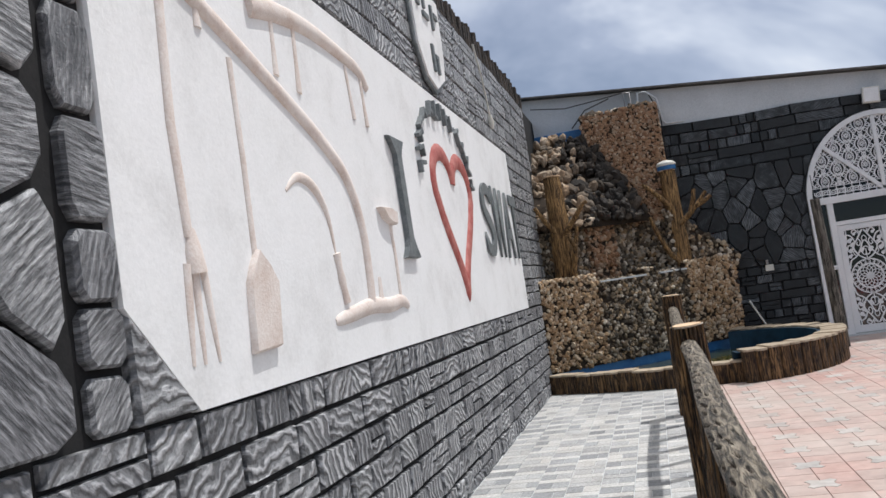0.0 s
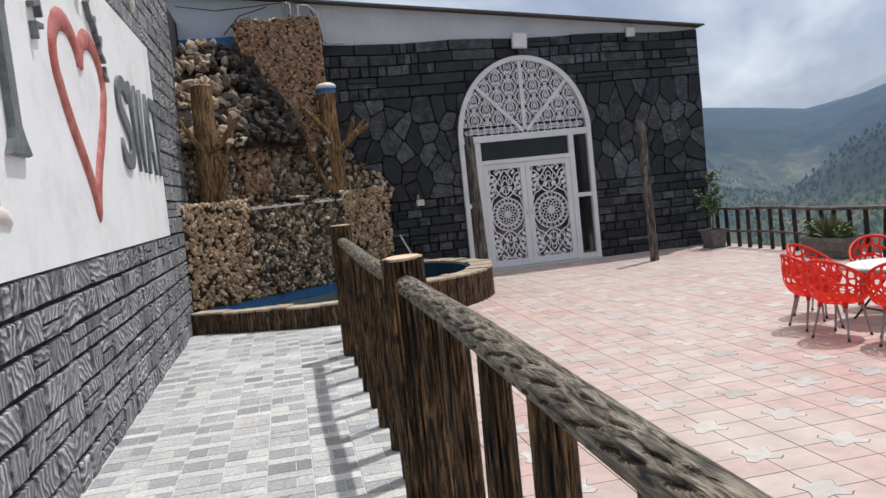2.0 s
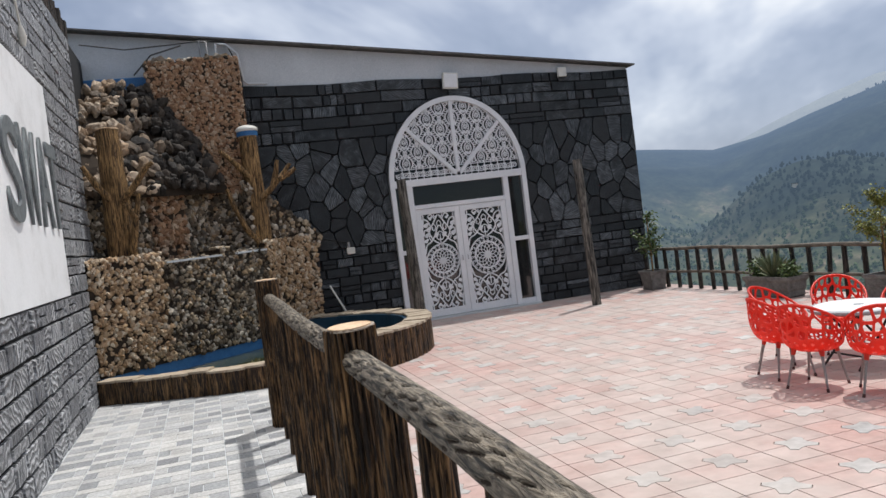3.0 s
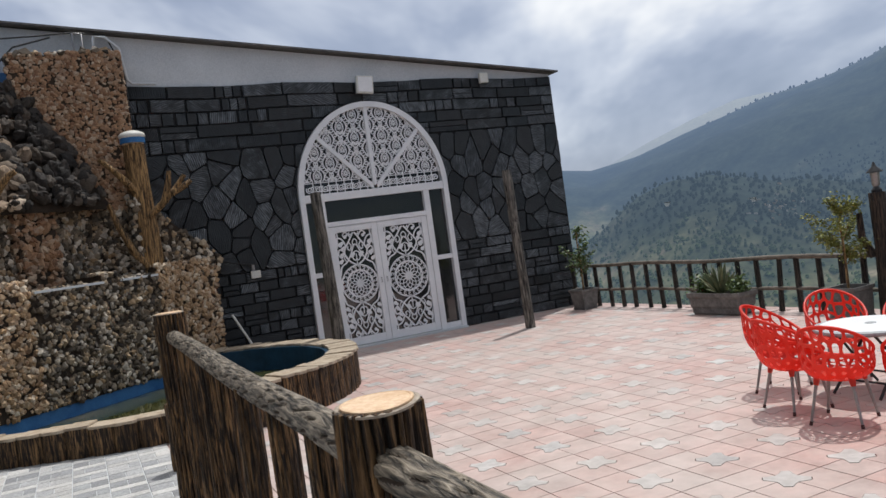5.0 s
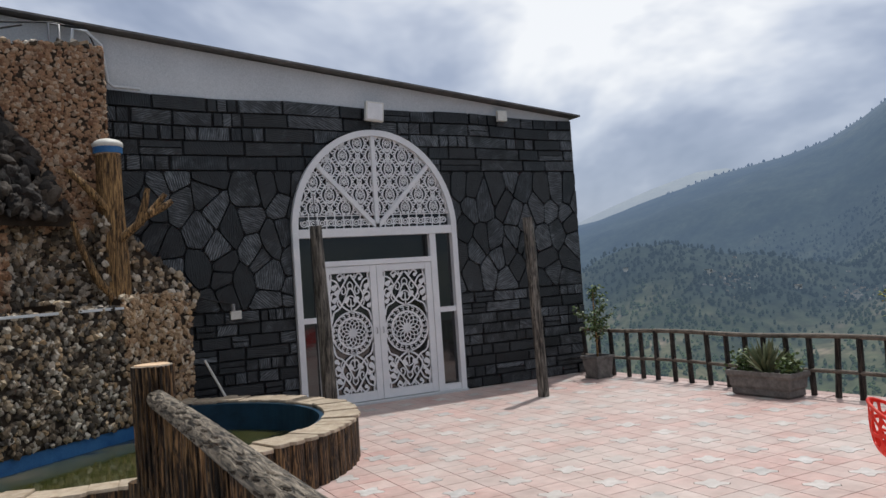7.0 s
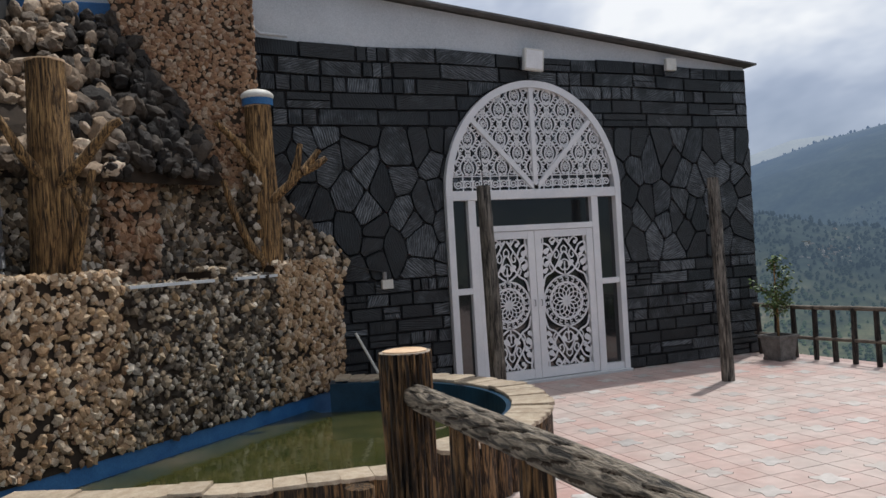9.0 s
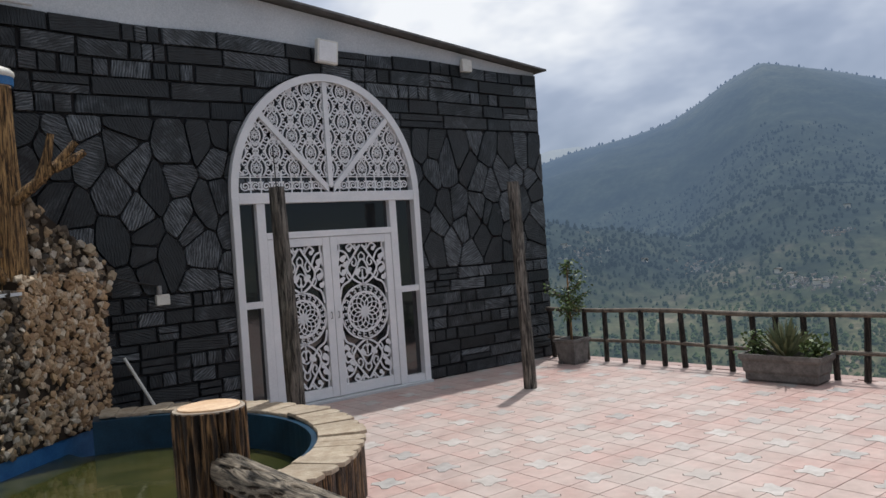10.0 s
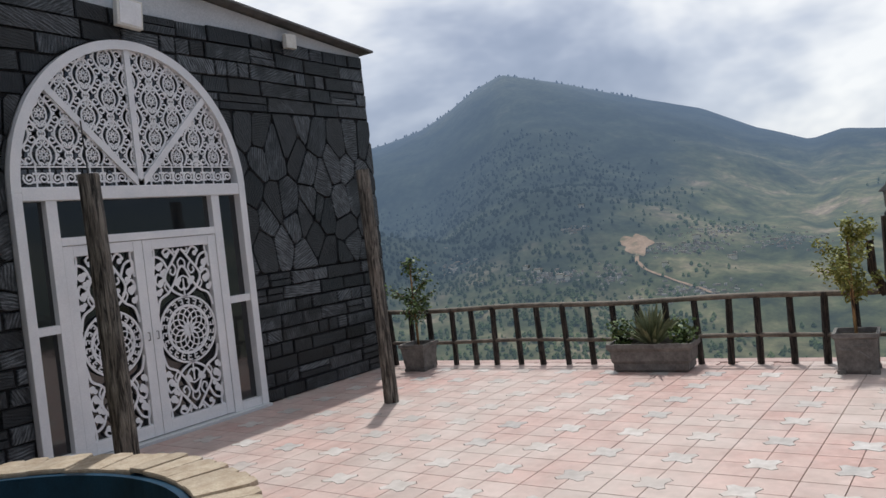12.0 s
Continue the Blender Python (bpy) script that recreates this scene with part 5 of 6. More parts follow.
def ribbon(bm, pts, w, y, dep=0.012):
    """A flat bar along (x, z) points."""
    n = len(pts)
    rows = []
    for k in range(n):
        ax, az = pts[max(k - 1, 0)]
        bx, bz = pts[min(k + 1, n - 1)]
        L = math.hypot(bx - ax, bz - az) or 1
        nx, nz = -(bz - az) / L * w / 2, (bx - ax) / L * w / 2
        x, z = pts[k]
        rows.append([bm.verts.new(p) for p in ((x + nx, y, z + nz), (x - nx, y, z - nz), (x - nx, y + dep, z - nz), (x + nx, y + dep, z + nz))])
    for a, b in zip(rows, rows[1:]):
        for i in (0, 1, 3):
            j = (i + 1) % 4
            bm.faces.new((a[i], a[j], b[j], b[i]))


def ring_pts(cx, cz, r, n=16, t0=0.0, t1=2 * math.pi):
    return [(cx + r * math.cos(t0 + (t1 - t0) * k / n), cz + r * math.sin(t0 + (t1 - t0) * k / n)) for k in range(n + 1)]


def spiral_pts(cx, cz, r0, r1, t0, turns, n=16):
    return [(cx + (r0 + (r1 - r0) * k / n) * math.cos(t0 + turns * 2 * math.pi * k / n), cz + (r0 + (r1 - r0) * k / n) * math.sin(t0 + turns * 2 * math.pi * k / n)) for k in range(n + 1)]


def curve_pts(ctrl, n=10):
    """A smooth line through the control points."""
    out = []
    c = [ctrl[0]] + list(ctrl) + [ctrl[-1]]
    for i in range(1, len(c) - 2):
        for k in range(n):
            t = k / n
            out.append(tuple(0.5 * (2 * c[i][d] + (c[i + 1][d] - c[i - 1][d]) * t + (2 * c[i - 1][d] - 5 * c[i][d] + 4 * c[i + 1][d] - c[i + 2][d]) * t * t
                                    + (3 * c[i][d] - c[i - 1][d] - 3 * c[i + 1][d] + c[i + 2][d]) * t ** 3) for d in (0, 1)))
    out.append(tuple(ctrl[-1]))
    return out


def blob(bm, cx, cz, r, y, n=10):
    vs = [bm.verts.new((cx + r * math.cos(2 * math.pi * k / n), y, cz + r * math.sin(2 * math.pi * k / n))) for k in range(n)]
    bm.faces.new(vs)


def leaf_lattice(cx, cz, hw, hh, y):
    """Rosette medallion between scrolling vines, mirrored both ways."""
    bm = bmesh.new()
    R = hw * 0.98
    ribbon(bm, ring_pts(cx, cz, R, 36), 0.022, y)
    ribbon(bm, ring_pts(cx, cz, R * 0.73, 32), 0.022, y)
    for k in range(22):
        t = 2 * math.pi * k / 22
        for q0, q1, dt in ((0.75, 0.93, 0.0), (0.93, 0.93, 0.16), (0.82, 0.82, 0.12)):
            pts = [(cx + R * q * math.cos(t + d), cz + R * q * math.sin(t + d)) for q, d in ((q0, 0.0), (q1, dt if q0 == q1 else 0.0))]
            ribbon(bm, pts, 0.014, y + 0.001)
    for k in range(12):
        t = 2 * math.pi * k / 12
        ribbon(bm, ring_pts(cx + R * 0.36 * math.cos(t), cz + R * 0.36 * math.sin(t), R * 0.34, 14), 0.013, y + 0.0005 * k)
    ribbon(bm, ring_pts(cx, cz, R * 0.16, 12), 0.02, y)
    blob(bm, cx, cz, R * 0.07, y)
    for sz in (1, -1):
        for sx in (1, -1):
            def P(a, b):
                return (cx + sx * a * hw, cz + sz * (R + b * (hh - R)))
            ribbon(bm, curve_pts([P(0.02, 0.0), P(0.42, 0.16), P(0.62, 0.42), P(0.34, 0.70), P(0.03, 0.96)]), 0.025, y)
            ribbon(bm, curve_pts([P(0.98, -0.25), P(0.86, 0.0), P(0.55, 0.12), P(0.3, 0.32), P(0.12, 0.55), P(0.0, 0.62)]), 0.024, y + 0.001)
            ribbon(bm, curve_pts([P(0.62, 0.42), P(0.86, 0.50), P(0.95, 0.36), P(0.8, 0.26), P(0.72, 0.34)]), 0.024, y + 0.001)
            ribbon(bm, curve_pts([P(0.5, 0.58), P(0.66, 0.78), P(0.92, 0.84), P(0.95, 0.66), P(0.78, 0.62)]), 0.024, y + 0.001)
            ribbon(bm, curve_pts([P(0.2, 0.82), P(0.42, 0.98), P(0.6, 0.92), P(0.5, 0.82)]), 0.022, y + 0.001)
            ribbon(bm, curve_pts([P(0.98, 0.55), P(0.9, 0.95), P(1.0, 1.0)]), 0.02, y)
            ribbon(bm, curve_pts([P(0.0, 0.42), P(0.16, 0.36), P(0.2, 0.22), P(0.08, 0.14), P(0.0, 0.2)]), 0.018, y + 0.0015)
            ribbon(bm, curve_pts([P(0.34, 0.70), P(0.22, 0.58), P(0.30, 0.46), P(0.42, 0.5), P(0.38, 0.58)]), 0.018, y + 0.0015)
            ribbon(bm, curve_pts([P(0.0, 0.78), P(0.12, 0.70), P(0.1, 0.58)]), 0.016, y + 0.0015)
            ribbon(bm, curve_pts([P(0.55, 0.12), P(0.66, 0.24), P(0.6, 0.32), P(0.5, 0.26)]), 0.016, y + 0.0015)
            ribbon(bm, curve_pts([P(0.03, 0.96), P(0.2, 0.9), P(0.26, 0.98)]), 0.018, y + 0.0015)
            for a, b, r in ((0.78, 0.33, 0.036), (0.8, 0.64, 0.042), (0.24, 0.30, 0.042), (0.5, 0.85, 0.03), (0.88, 0.14, 0.036), (0.7, 0.52, 0.03)):
                px, pz = P(a, b)
                blob(bm, px, pz, r, y - 0.001)
                blob(bm, px + 0.03, pz + 0.025 * sz, r * 0.7, y - 0.002)
        ribbon(bm, [(cx, cz + sz * R), (cx, cz + sz * (R + 0.2))], 0.016, y)
    return bm


for x0, x1 in ((LX0 + 0.004, LXM - 0.003), (LXM + 0.003, LX1 - 0.004)):
    st = 0.105
    bm = bmesh.new()
    for lo, hi in (((x0, FY + 0.03, 0.045), (x0 + st, DY + 0.06, 2.095)), ((x1 - st, FY + 0.03, 0.045), (x1, DY + 0.06, 2.095)),
                   ((x0 + st, FY + 0.033, 0.045), (x1 - st, DY + 0.057, 0.175)), ((x0 + st, FY + 0.033, 1.99), (x1 - st, DY + 0.057, 2.095))):
        add_box(bm, lo, hi, 0.006)
    leaf = part("leaf", bm, WHITE, DOOR, "white door leaf with a cut-out lattice")
    cx, cz = (x0 + x1) / 2, (0.175 + 1.99) / 2
    part("lattice", leaf_lattice(cx, cz, (x1 - x0) / 2 - st, (1.99 - 0.175) / 2, FY + 0.055), WHITE, leaf)
    part("leaf_pane", box((x0 + st, DY + 0.03, 0.175), (x1 - st, DY + 0.036, 1.99)), GLASS, leaf)
    hx = x1 - 0.05 if x0 < LXM - 0.1 else x0 + 0.05
    part("handle", tube([(hx, FY + 0.03, 1.05), (hx, FY + 0.0, 1.05), (hx, FY + 0.0, 1.13), (hx, FY + 0.03, 1.13)], 0.006, 8), STEEL, leaf, smooth=60)


def fan_lattice(y):
    """Mirrored ogee loops with flowers, rings and scrolls, over a row of rings along the foot."""
    bm = bmesh.new()
    a, b = AW - 0.1, RISE - 0.1
    inside = lambda x, z: ((x - XC) / a) ** 2 + ((z - SPRING - 0.05) / b) ** 2 < 1.0 and z > SPRING + 0.25
    P, H = 0.25, 0.40

    def lay(pts, w, lift=0.0):
        run = []
        for p in pts + [None]:
            if p is not None and inside(*p):
                run.append(p)
            else:
                if len(run) > 2:
                    ribbon(bm, run, w, y + lift)
                run = []
    for i in range(-6, 7):
        for j in range(-1, 5):
            cx, cz = XC + i * P, SPRING + 0.36 + (j + (0.5 if i % 2 else 0.0)) * H
            for sx in (1, -1):
                lay([(cx + sx * P * 0.5 * math.sin(math.pi * k / 16) ** 1.3, cz + H * (k / 16 - 0.5)) for k in range(17)], 0.018)
                lay(curve_pts([(cx, cz - H * 0.34), (cx + sx * P * 0.26, cz - H * 0.12), (cx + sx * P * 0.24, cz + H * 0.1), (cx + sx * P * 0.07, cz + H * 0.2), (cx, cz + H * 0.36)], 5), 0.016, 0.001)
                for sz in (1, -1):
                    lay(spiral_pts(cx + sx * P * 0.38, cz + sz * H * 0.37, 0.014, 0.048, 0.0 if sx > 0 else math.pi, sx * sz * 1.25, 14), 0.015, 0.0015)
                    lay(spiral_pts(cx + sx * P * 0.15, cz + sz * H * 0.25, 0.010, 0.034, math.pi if sx > 0 else 0.0, -sx * sz * 1.2, 12), 0.013, 0.002)
            for k in range(8):
                t = math.pi * k / 4
                u, v = (math.cos(t), math.sin(t)), (-math.sin(t), math.cos(t))
                lay([(cx + u[0] * q + v[0] * h, cz + u[1] * q + v[1] * h) for q, h in ((0.012, 0), (0.038, 0.012), (0.062, 0.0), (0.038, -0.012), (0.012, 0))], 0.009, 0.0025)
            lay(ring_pts(cx, cz + H * 0.5, 0.036, 14), 0.015, 0.0022)
            lay([(cx - 0.05, cz + H * 0.5 - 0.055), (cx, cz + H * 0.5 - 0.05), (cx + 0.05, cz + H * 0.5 - 0.055)], 0.022, 0.003)
    n = 18
    for k in range(n):
        cx = XC - a * 0.97 + 2 * a * 0.97 * (k + 0.5) / n
        ribbon(bm, spiral_pts(cx, SPRING + 0.135, 0.012, 0.06, 0.0, 1.6 if k % 2 else -1.6, 16), 0.016, y)
        if k:
            xx = cx - a * 0.97 / n
            ribbon(bm, [(xx, SPRING + 0.05), (xx, SPRING + 0.27)], 0.014, y)
            ribbon(bm, [(xx - 0.04, SPRING + 0.1), (xx + 0.04, SPRING + 0.1)], 0.022, y + 0.0015)
            ribbon(bm, [(xx - 0.035, SPRING + 0.18), (xx + 0.035, SPRING + 0.18)], 0.022, y + 0.0015)
    ribbon(bm, [(XC - a, SPRING + 0.245), (XC + a, SPRING + 0.245)], 0.014, y + 0.002)
    return bm


part("fan_lattice", fan_lattice(FY + 0.045), WHITE, DOOR, "white cut-out scroll lattice")
for ang, L in ((90, RISE - 0.06), (134, 1.66), (46, 1.66)):
    d = Vector((math.cos(radians(ang)), 0, math.sin(radians(ang))))
    if ang != 90:
        L = 1 / math.hypot(d.x / (AW - 0.05), d.z / (RISE - 0.05))
    s = d.cross(Vector((0, 1, 0))) * 0.033
    c = Vector((XC, FY + 0.02, SPRING + 0.05))
    bm = bmesh.new()
    q = [bm.verts.new(p + Vector((0, yy, 0))) for yy in (0.0, 0.06) for p in (c - s, c + s, c + s + d * (L - 0.04), c - s + d * (L - 0.04))]
    for f4 in ((0, 1, 2, 3), (7, 6, 5, 4), (0, 4, 5, 1), (1, 5, 6, 2), (2, 6, 7, 3), (3, 7, 4, 0)):
        bm.faces.new([q[i] for i in f4])
    part("fan_bar", bm, WHITE, DOOR)


# ---- reliefs on the plaster panel ----
def on_panel(y, z, out=0.02):
    return Vector((WX + 0.008 + out, y, z))


def relief_bar(pts, r, n=12, flat=0.62):
    """A rounded raised bar along (y, z) points, half sunk in the plaster."""
    rr = r if isinstance(r, (list, tuple)) else [r] * len(pts)
    bm = tube([on_panel(y, z, 0.0) for (y, z), q in zip(pts, rr)], rr, n)
    for q in bm.verts:
        q.co.x = WX + 0.008 + (q.co.x - WX - 0.008) * flat
    return bm


def relief_plate(poly, depth=0.045, chamfer=0.03):
    return add_prism(bmesh.new(), poly, lambda a, b, d: Vector((WX + 0.008 + d, a, b)), depth, chamfer)


def smooth_line(pts, n=6):
    return curve_pts(pts, n)


t = thing("fork_relief", "cream plaster relief of a garden fork on the panel", "wall relief", "tool reliefs")
part("shaft", relief_bar([(2.93, 3.9), (2.92, 3.3), (2.89, 2.75), (2.92, 2.24)], 0.034), CREAM, t, smooth=60)
part("socket", relief_bar([(2.94, 2.28), (2.94, 2.18), (2.95, 2.08)], [0.03, 0.06, 0.07]), CREAM, t, smooth=60)
for a, b in ((2.88, 2.84), (2.935, 2.93), (3.0, 3.05)):
    part("tine", relief_bar([(a, 2.12), ((a + b) / 2, 1.9), (b, 1.68)], [0.03, 0.026, 0.014]), CREAM, t, smooth=60)
t = thing("spade_relief", "cream plaster relief of a spade on the panel", "wall relief", "tool reliefs")
part("shaft", relief_bar([(3.50, 3.2), (3.51, 2.67), (3.50, 2.14)], 0.027), CREAM, t, smooth=60)
part("blade", relief_plate([(3.34, 1.68), (3.62, 1.695), (3.67, 2.03), (3.60, 2.12), (3.50, 2.2), (3.43, 2.12), (3.375, 2.03)], 0.04, 0.015), CREAM, t, smooth=30)
t = thing("pickaxe_relief", "large cream relief of a pickaxe with a bent shaft", "wall relief", "tool reliefs")
part("shaft", relief_bar(smooth_line([(3.10, 3.46), (3.43, 3.35), (3.96, 3.17), (4.53, 2.96), (4.93, 2.74), (5.11, 2.42), (5.13, 2.1), (5.11, 1.86)]), 0.055), CREAM, t, smooth=60)
part("head", relief_bar(smooth_line([(4.43, 1.77), (4.7, 1.80), (5.1, 1.84), (5.5, 1.83), (5.8, 1.85), (5.95, 1.80)]), [0.02 + 0.04 * math.sin(math.pi * min(1, k / 30)) ** 0.5 for k in range(31)]), CREAM, t, smooth=60)
t = thing("axe_relief", "small cream relief of an axe on the panel", "wall relief", "tool reliefs")
part("shaft", relief_bar([(5.78, 1.9), (5.79, 2.2), (5.76, 2.5)], 0.028), CREAM, t, smooth=60)
part("head", relief_plate([(5.50, 2.57), (5.60, 2.49), (5.70, 2.46), (5.84, 2.45), (5.86, 2.55), (5.72, 2.58)], 0.06, 0.03), CREAM, t, smooth=30)
part("peg", relief_bar([(5.32, 1.86), (5.34, 2.04)], [0.04, 0.025]), CREAM, t, smooth=60)
t = thing("sickle_relief", "cream relief of a curved sickle on the panel", "wall relief", "tool reliefs")
part("blade", relief_bar(smooth_line([(3.97, 2.55), (4.12, 2.64), (4.28, 2.64), (4.43, 2.56), (4.53, 2.42), (4.58, 2.2)]), [0.012 + 0.028 * math.sin(math.pi * k / 30) for k in range(31)]), CREAM, t, smooth=60)
part("grip", relief_bar([(4.58, 2.2), (4.60, 2.1), (4.61, 2.03), (4.63, 1.97), (4.65, 1.88)], [0.05, 0.04, 0.05, 0.04, 0.05]), CREAM, t, smooth=60)
t = thing("rake_relief", "cream relief of a rake with hanging tines", "wall relief", "tool reliefs")
part("beam", relief_bar(smooth_line([(3.78, 3.58), (4.15, 3.65), (4.6, 3.69), (5.16, 3.67), (5.5, 3.63), (5.66, 3.52)]), [0.075 - 0.03 * k / 30 for k in range(31)]), CREAM, t, smooth=60)
for a, z0, b, z1 in ((4.07, 3.6, 4.05, 3.24), (4.38, 3.62, 4.35, 3.2), (5.24, 3.6, 5.29, 3.21), (5.54, 3.58, 5.56, 3.20), (3.23, 3.5, 3.23, 3.28)):
    part("tine", relief_bar([(a, z0), ((a + b) / 2, (z0 + z1) / 2), (b, z1)], [0.026, 0.024, 0.034]), CREAM, t, smooth=60)

# ---- lettering ----
t = thing("wall_lettering", "dark grey raised letters on the white panel", "lettering")
part("letter", relief_plate([(5.95, 3.2), (6.32, 3.2), (6.26, 3.13), (6.22, 3.06), (6.24, 2.36), (6.29, 2.28), (6.37, 2.19), (6.0, 2.19), (6.08, 2.28), (6.11, 2.36), (6.09, 3.06), (6.03, 3.13)], 0.05, 0.01), LETTER, t)


def glyph(ch, y, z, w, h):
    cu = bpy.data.curves.new("letter", "FONT")
    cu.body = ch
    cu.extrude = 0.05
    cu.offset = 0.012
    tmp = bpy.data.objects.new("letter", cu)
    scene.collection.objects.link(tmp)
    bpy.context.view_layer.update()
    me = bpy.data.meshes.new_from_object(tmp.evaluated_get(bpy.context.evaluated_depsgraph_get()))
    bpy.data.objects.remove(tmp)
    co = [q.co.copy() for q in me.vertices]
    x0, x1 = min(c.x for c in co), max(c.x for c in co)
    y0, y1 = min(c.y for c in co), max(c.y for c in co)
    for q, c in zip(me.vertices, co):
        q.co = Vector((WX + 0.03 + c.z * 0.25, y + (c.x - x0) / (x1 - x0) * w, z + (c.y - y0) / (y1 - y0) * h))
    return me


for ch, y, w in (("S", 9.46, 0.60), ("W", 10.12, 0.74), ("A", 10.90, 0.58), ("T", 11.50, 0.56)):
    part("letter", glyph(ch, y, 2.26, w, 0.95), LETTER, t)

heart = []
for k in range(49):
    a = 2 * math.pi * k / 48
    hx, hz = 16 * math.sin(a) ** 3, 13 * math.cos(a) - 5 * math.cos(2 * a) - 2 * math.cos(3 * a) - math.cos(4 * a)
    heart.append((8.12 + hx / 16 * 0.79, 2.70 + (hz + 2.5) / 14.5 * (0.62 if hz > 0 else 0.86)))
tagged(part("heart_relief", relief_bar(heart, 0.092, 12, 0.34), RED, smooth=60), "red raised heart outline on the white panel", "wall relief")
t = thing("arched_caption", "small dark raised letters arching over the heart", "lettering")
for k, deg in enumerate((184, 172, 160, 148, 136, 116, 104, 92, 80, 68, 48, 37, 26, 14, 2)):
    a = radians(deg)
    y, z = 7.95 + 1.02 * math.cos(a), 3.06 + 0.70 * max(0.0, math.sin(a)) ** 0.8
    m = Matrix.Translation((WX + 0.03, y, z)) @ Matrix.Rotation(-(a - math.pi / 2) * 0.9, 4, "X")
    bm = bmesh.new()
    add_box(bm, (-0.02, -0.06, -0.09), (0.03, -0.022, 0.09), 0.004, m)
    add_box(bm, (-0.021, -0.03, (-0.09, 0.05, -0.02)[k % 3]), (0.029, 0.055, (-0.052, 0.09, 0.022)[k % 3]), 0.004, m)
    part("letter", bm, LETTER, t)

# ---- crest plate ----
t = thing("wall_crest", "white shield plate with dark raised marks", "sign")
SHIELD = [(7.32, 5.12), (8.46, 5.12), (8.44, 4.5), (8.34, 4.2), (7.96, 4.02), (7.62, 4.1), (7.38, 4.4)]
part("rim", relief_plate([(7.92 + (a - 7.92) * 1.1, 4.55 + (b - 4.55) * 1.1) for a, b in SHIELD], 0.03, 0.01), LETTER, t)
part("plate", relief_plate(SHIELD, 0.05, 0.01), PLASTER, t)
for y, z, w, h in ((7.65, 4.82, 0.1, 0.2), (7.85, 4.75, 0.22, 0.06), (7.9, 4.85, 0.06, 0.2), (8.2, 4.7, 0.06, 0.28), (8.3, 4.86, 0.16, 0.06), (8.02, 4.2, 0.07, 0.3), (8.12, 4.36, 0.14, 0.05), (8.18, 4.2, 0.07, 0.16)):
    part("mark", relief_plate([(y - 0.15, z), (y - 0.15 + w, z), (y - 0.15 + w, z + h), (y - 0.15, z + h)], 0.075, 0.006), LETTER, t)

# ---- crest of logs on the wall ----
t = thing("log_crest", "row of short dark logs standing along the wall top", "log crest")
stub = []
for k in range(6):
    mm = mesh_of(bark_log(0.5, 0.062, 300 + k, n=14, taper=0.9, ridges=7, depth=0.12, rows=3), "log")
    shade(mm, 55)
    mm.materials.append(BARK_DARK)
    stub.append(mm)
y = 2.5
while y < 15.2:
    ob = part("log", stub[rng_main.randrange(6)], None, t)
    ob.matrix_basis = Matrix.Translation((WX - 0.09, y, 5.06 + rng_main.uniform(-0.05, 0.06))) @ pose(0, 0, 0, rng_main.uniform(-3, 3), rng_main.uniform(-3, 3), rng_main.uniform(0, 360))
    y += rng_main.uniform(0.115, 0.15)
t = thing("hanging_lamp", "thin white cord with a small bulb on the wall", "lamp")
part("cord", tube([(WX + 0.03, 10.55, 5.25), (WX + 0.05, 10.75, 4.8), (WX + 0.05, 10.95, 4.3)], 0.014, 6), LAMP_W, t)
part("bulb", tube([(WX + 0.05, 10.95, 4.32), (WX + 0.05, 10.98, 4.22), (WX + 0.05, 11.0, 4.12)], [0.02, 0.045, 0.02], 10), LAMP_W, t, smooth=60)

# ---- fittings on the hall ----
t = thing("flood_light", "pale square flood lamp above the door", "lamp", "wall lamps")
part("casing", box((4.62, DY - 0.16, 4.30), (4.92, DY - 0.08, 4.60), 0.012), LAMP_W, t)
part("face", box((4.645, DY - 0.168, 4.325), (4.895, DY - 0.158, 4.575), 0.003), PLASTER, t)
part("bracket", box((4.70, DY - 0.08, 4.34), (4.84, DY + 0.02, 4.40), 0.004), STEEL, t)
t.matrix_basis = Matrix.Translation((4.77, DY, 4.45)) @ pose(0, 0, 0, 0, 5, 0) @ Matrix.Translation((-4.77, -DY, -4.45))
t = thing("flood_light", "small white square lamp under the roof edge", "lamp", "wall lamps")
part("casing", box((7.03, DY - 0.12, 4.38), (7.21, DY - 0.05, 4.56), 0.01), LAMP_W, t)
part("bracket", box((7.08, DY - 0.05, 4.42), (7.15, DY + 0.02, 4.5), 0.004), STEEL, t)
t = thing("wall_socket", "white weatherproof socket box on the dark stone wall", "socket")
part("box", box((2.42, DY - 0.07, 1.44), (2.57, DY + 0.0, 1.56), 0.01), LAMP_W, t)
part("knob", tube([(2.46, DY - 0.05, 1.56), (2.46, DY - 0.05, 1.66)], 0.03, 10), STEEL, t, smooth=50)
part("cable", tube([(2.46, DY - 0.03, 1.66), (2.2, DY - 0.04, 1.72), (1.9, DY - 0.06, 1.82), (1.5, 16.25, 2.2), (1.2, 16.0, 2.5)], 0.011, 6), CABLE, t)
tagged(part("pole", tube([(2.02, 16.40, 0.92), (2.26, 16.22, 0.36)], 0.018, 8), LAMP_W), "thin white pole leaning against the wall", "pole")
t = thing("water_pipes", "grey pipes and black cables over the rockery", "pipes")
part("pipe", tube([(0.55, 16.3, 5.0), (0.58, 16.32, 5.36), (0.74, 16.36, 5.36), (0.92, 16.4, 5.2), (0.98, 16.43, 4.72), (1.05, 16.44, 4.66), (1.38, 16.44, 4.645)], 0.022, 8), RENDERING, t, smooth=60)
part("pipe", tube([(0.42, 16.3, 5.0), (0.42, 16.32, 5.4), (0.3, 16.34, 5.42)], 0.016, 8), STEEL, t, smooth=60)
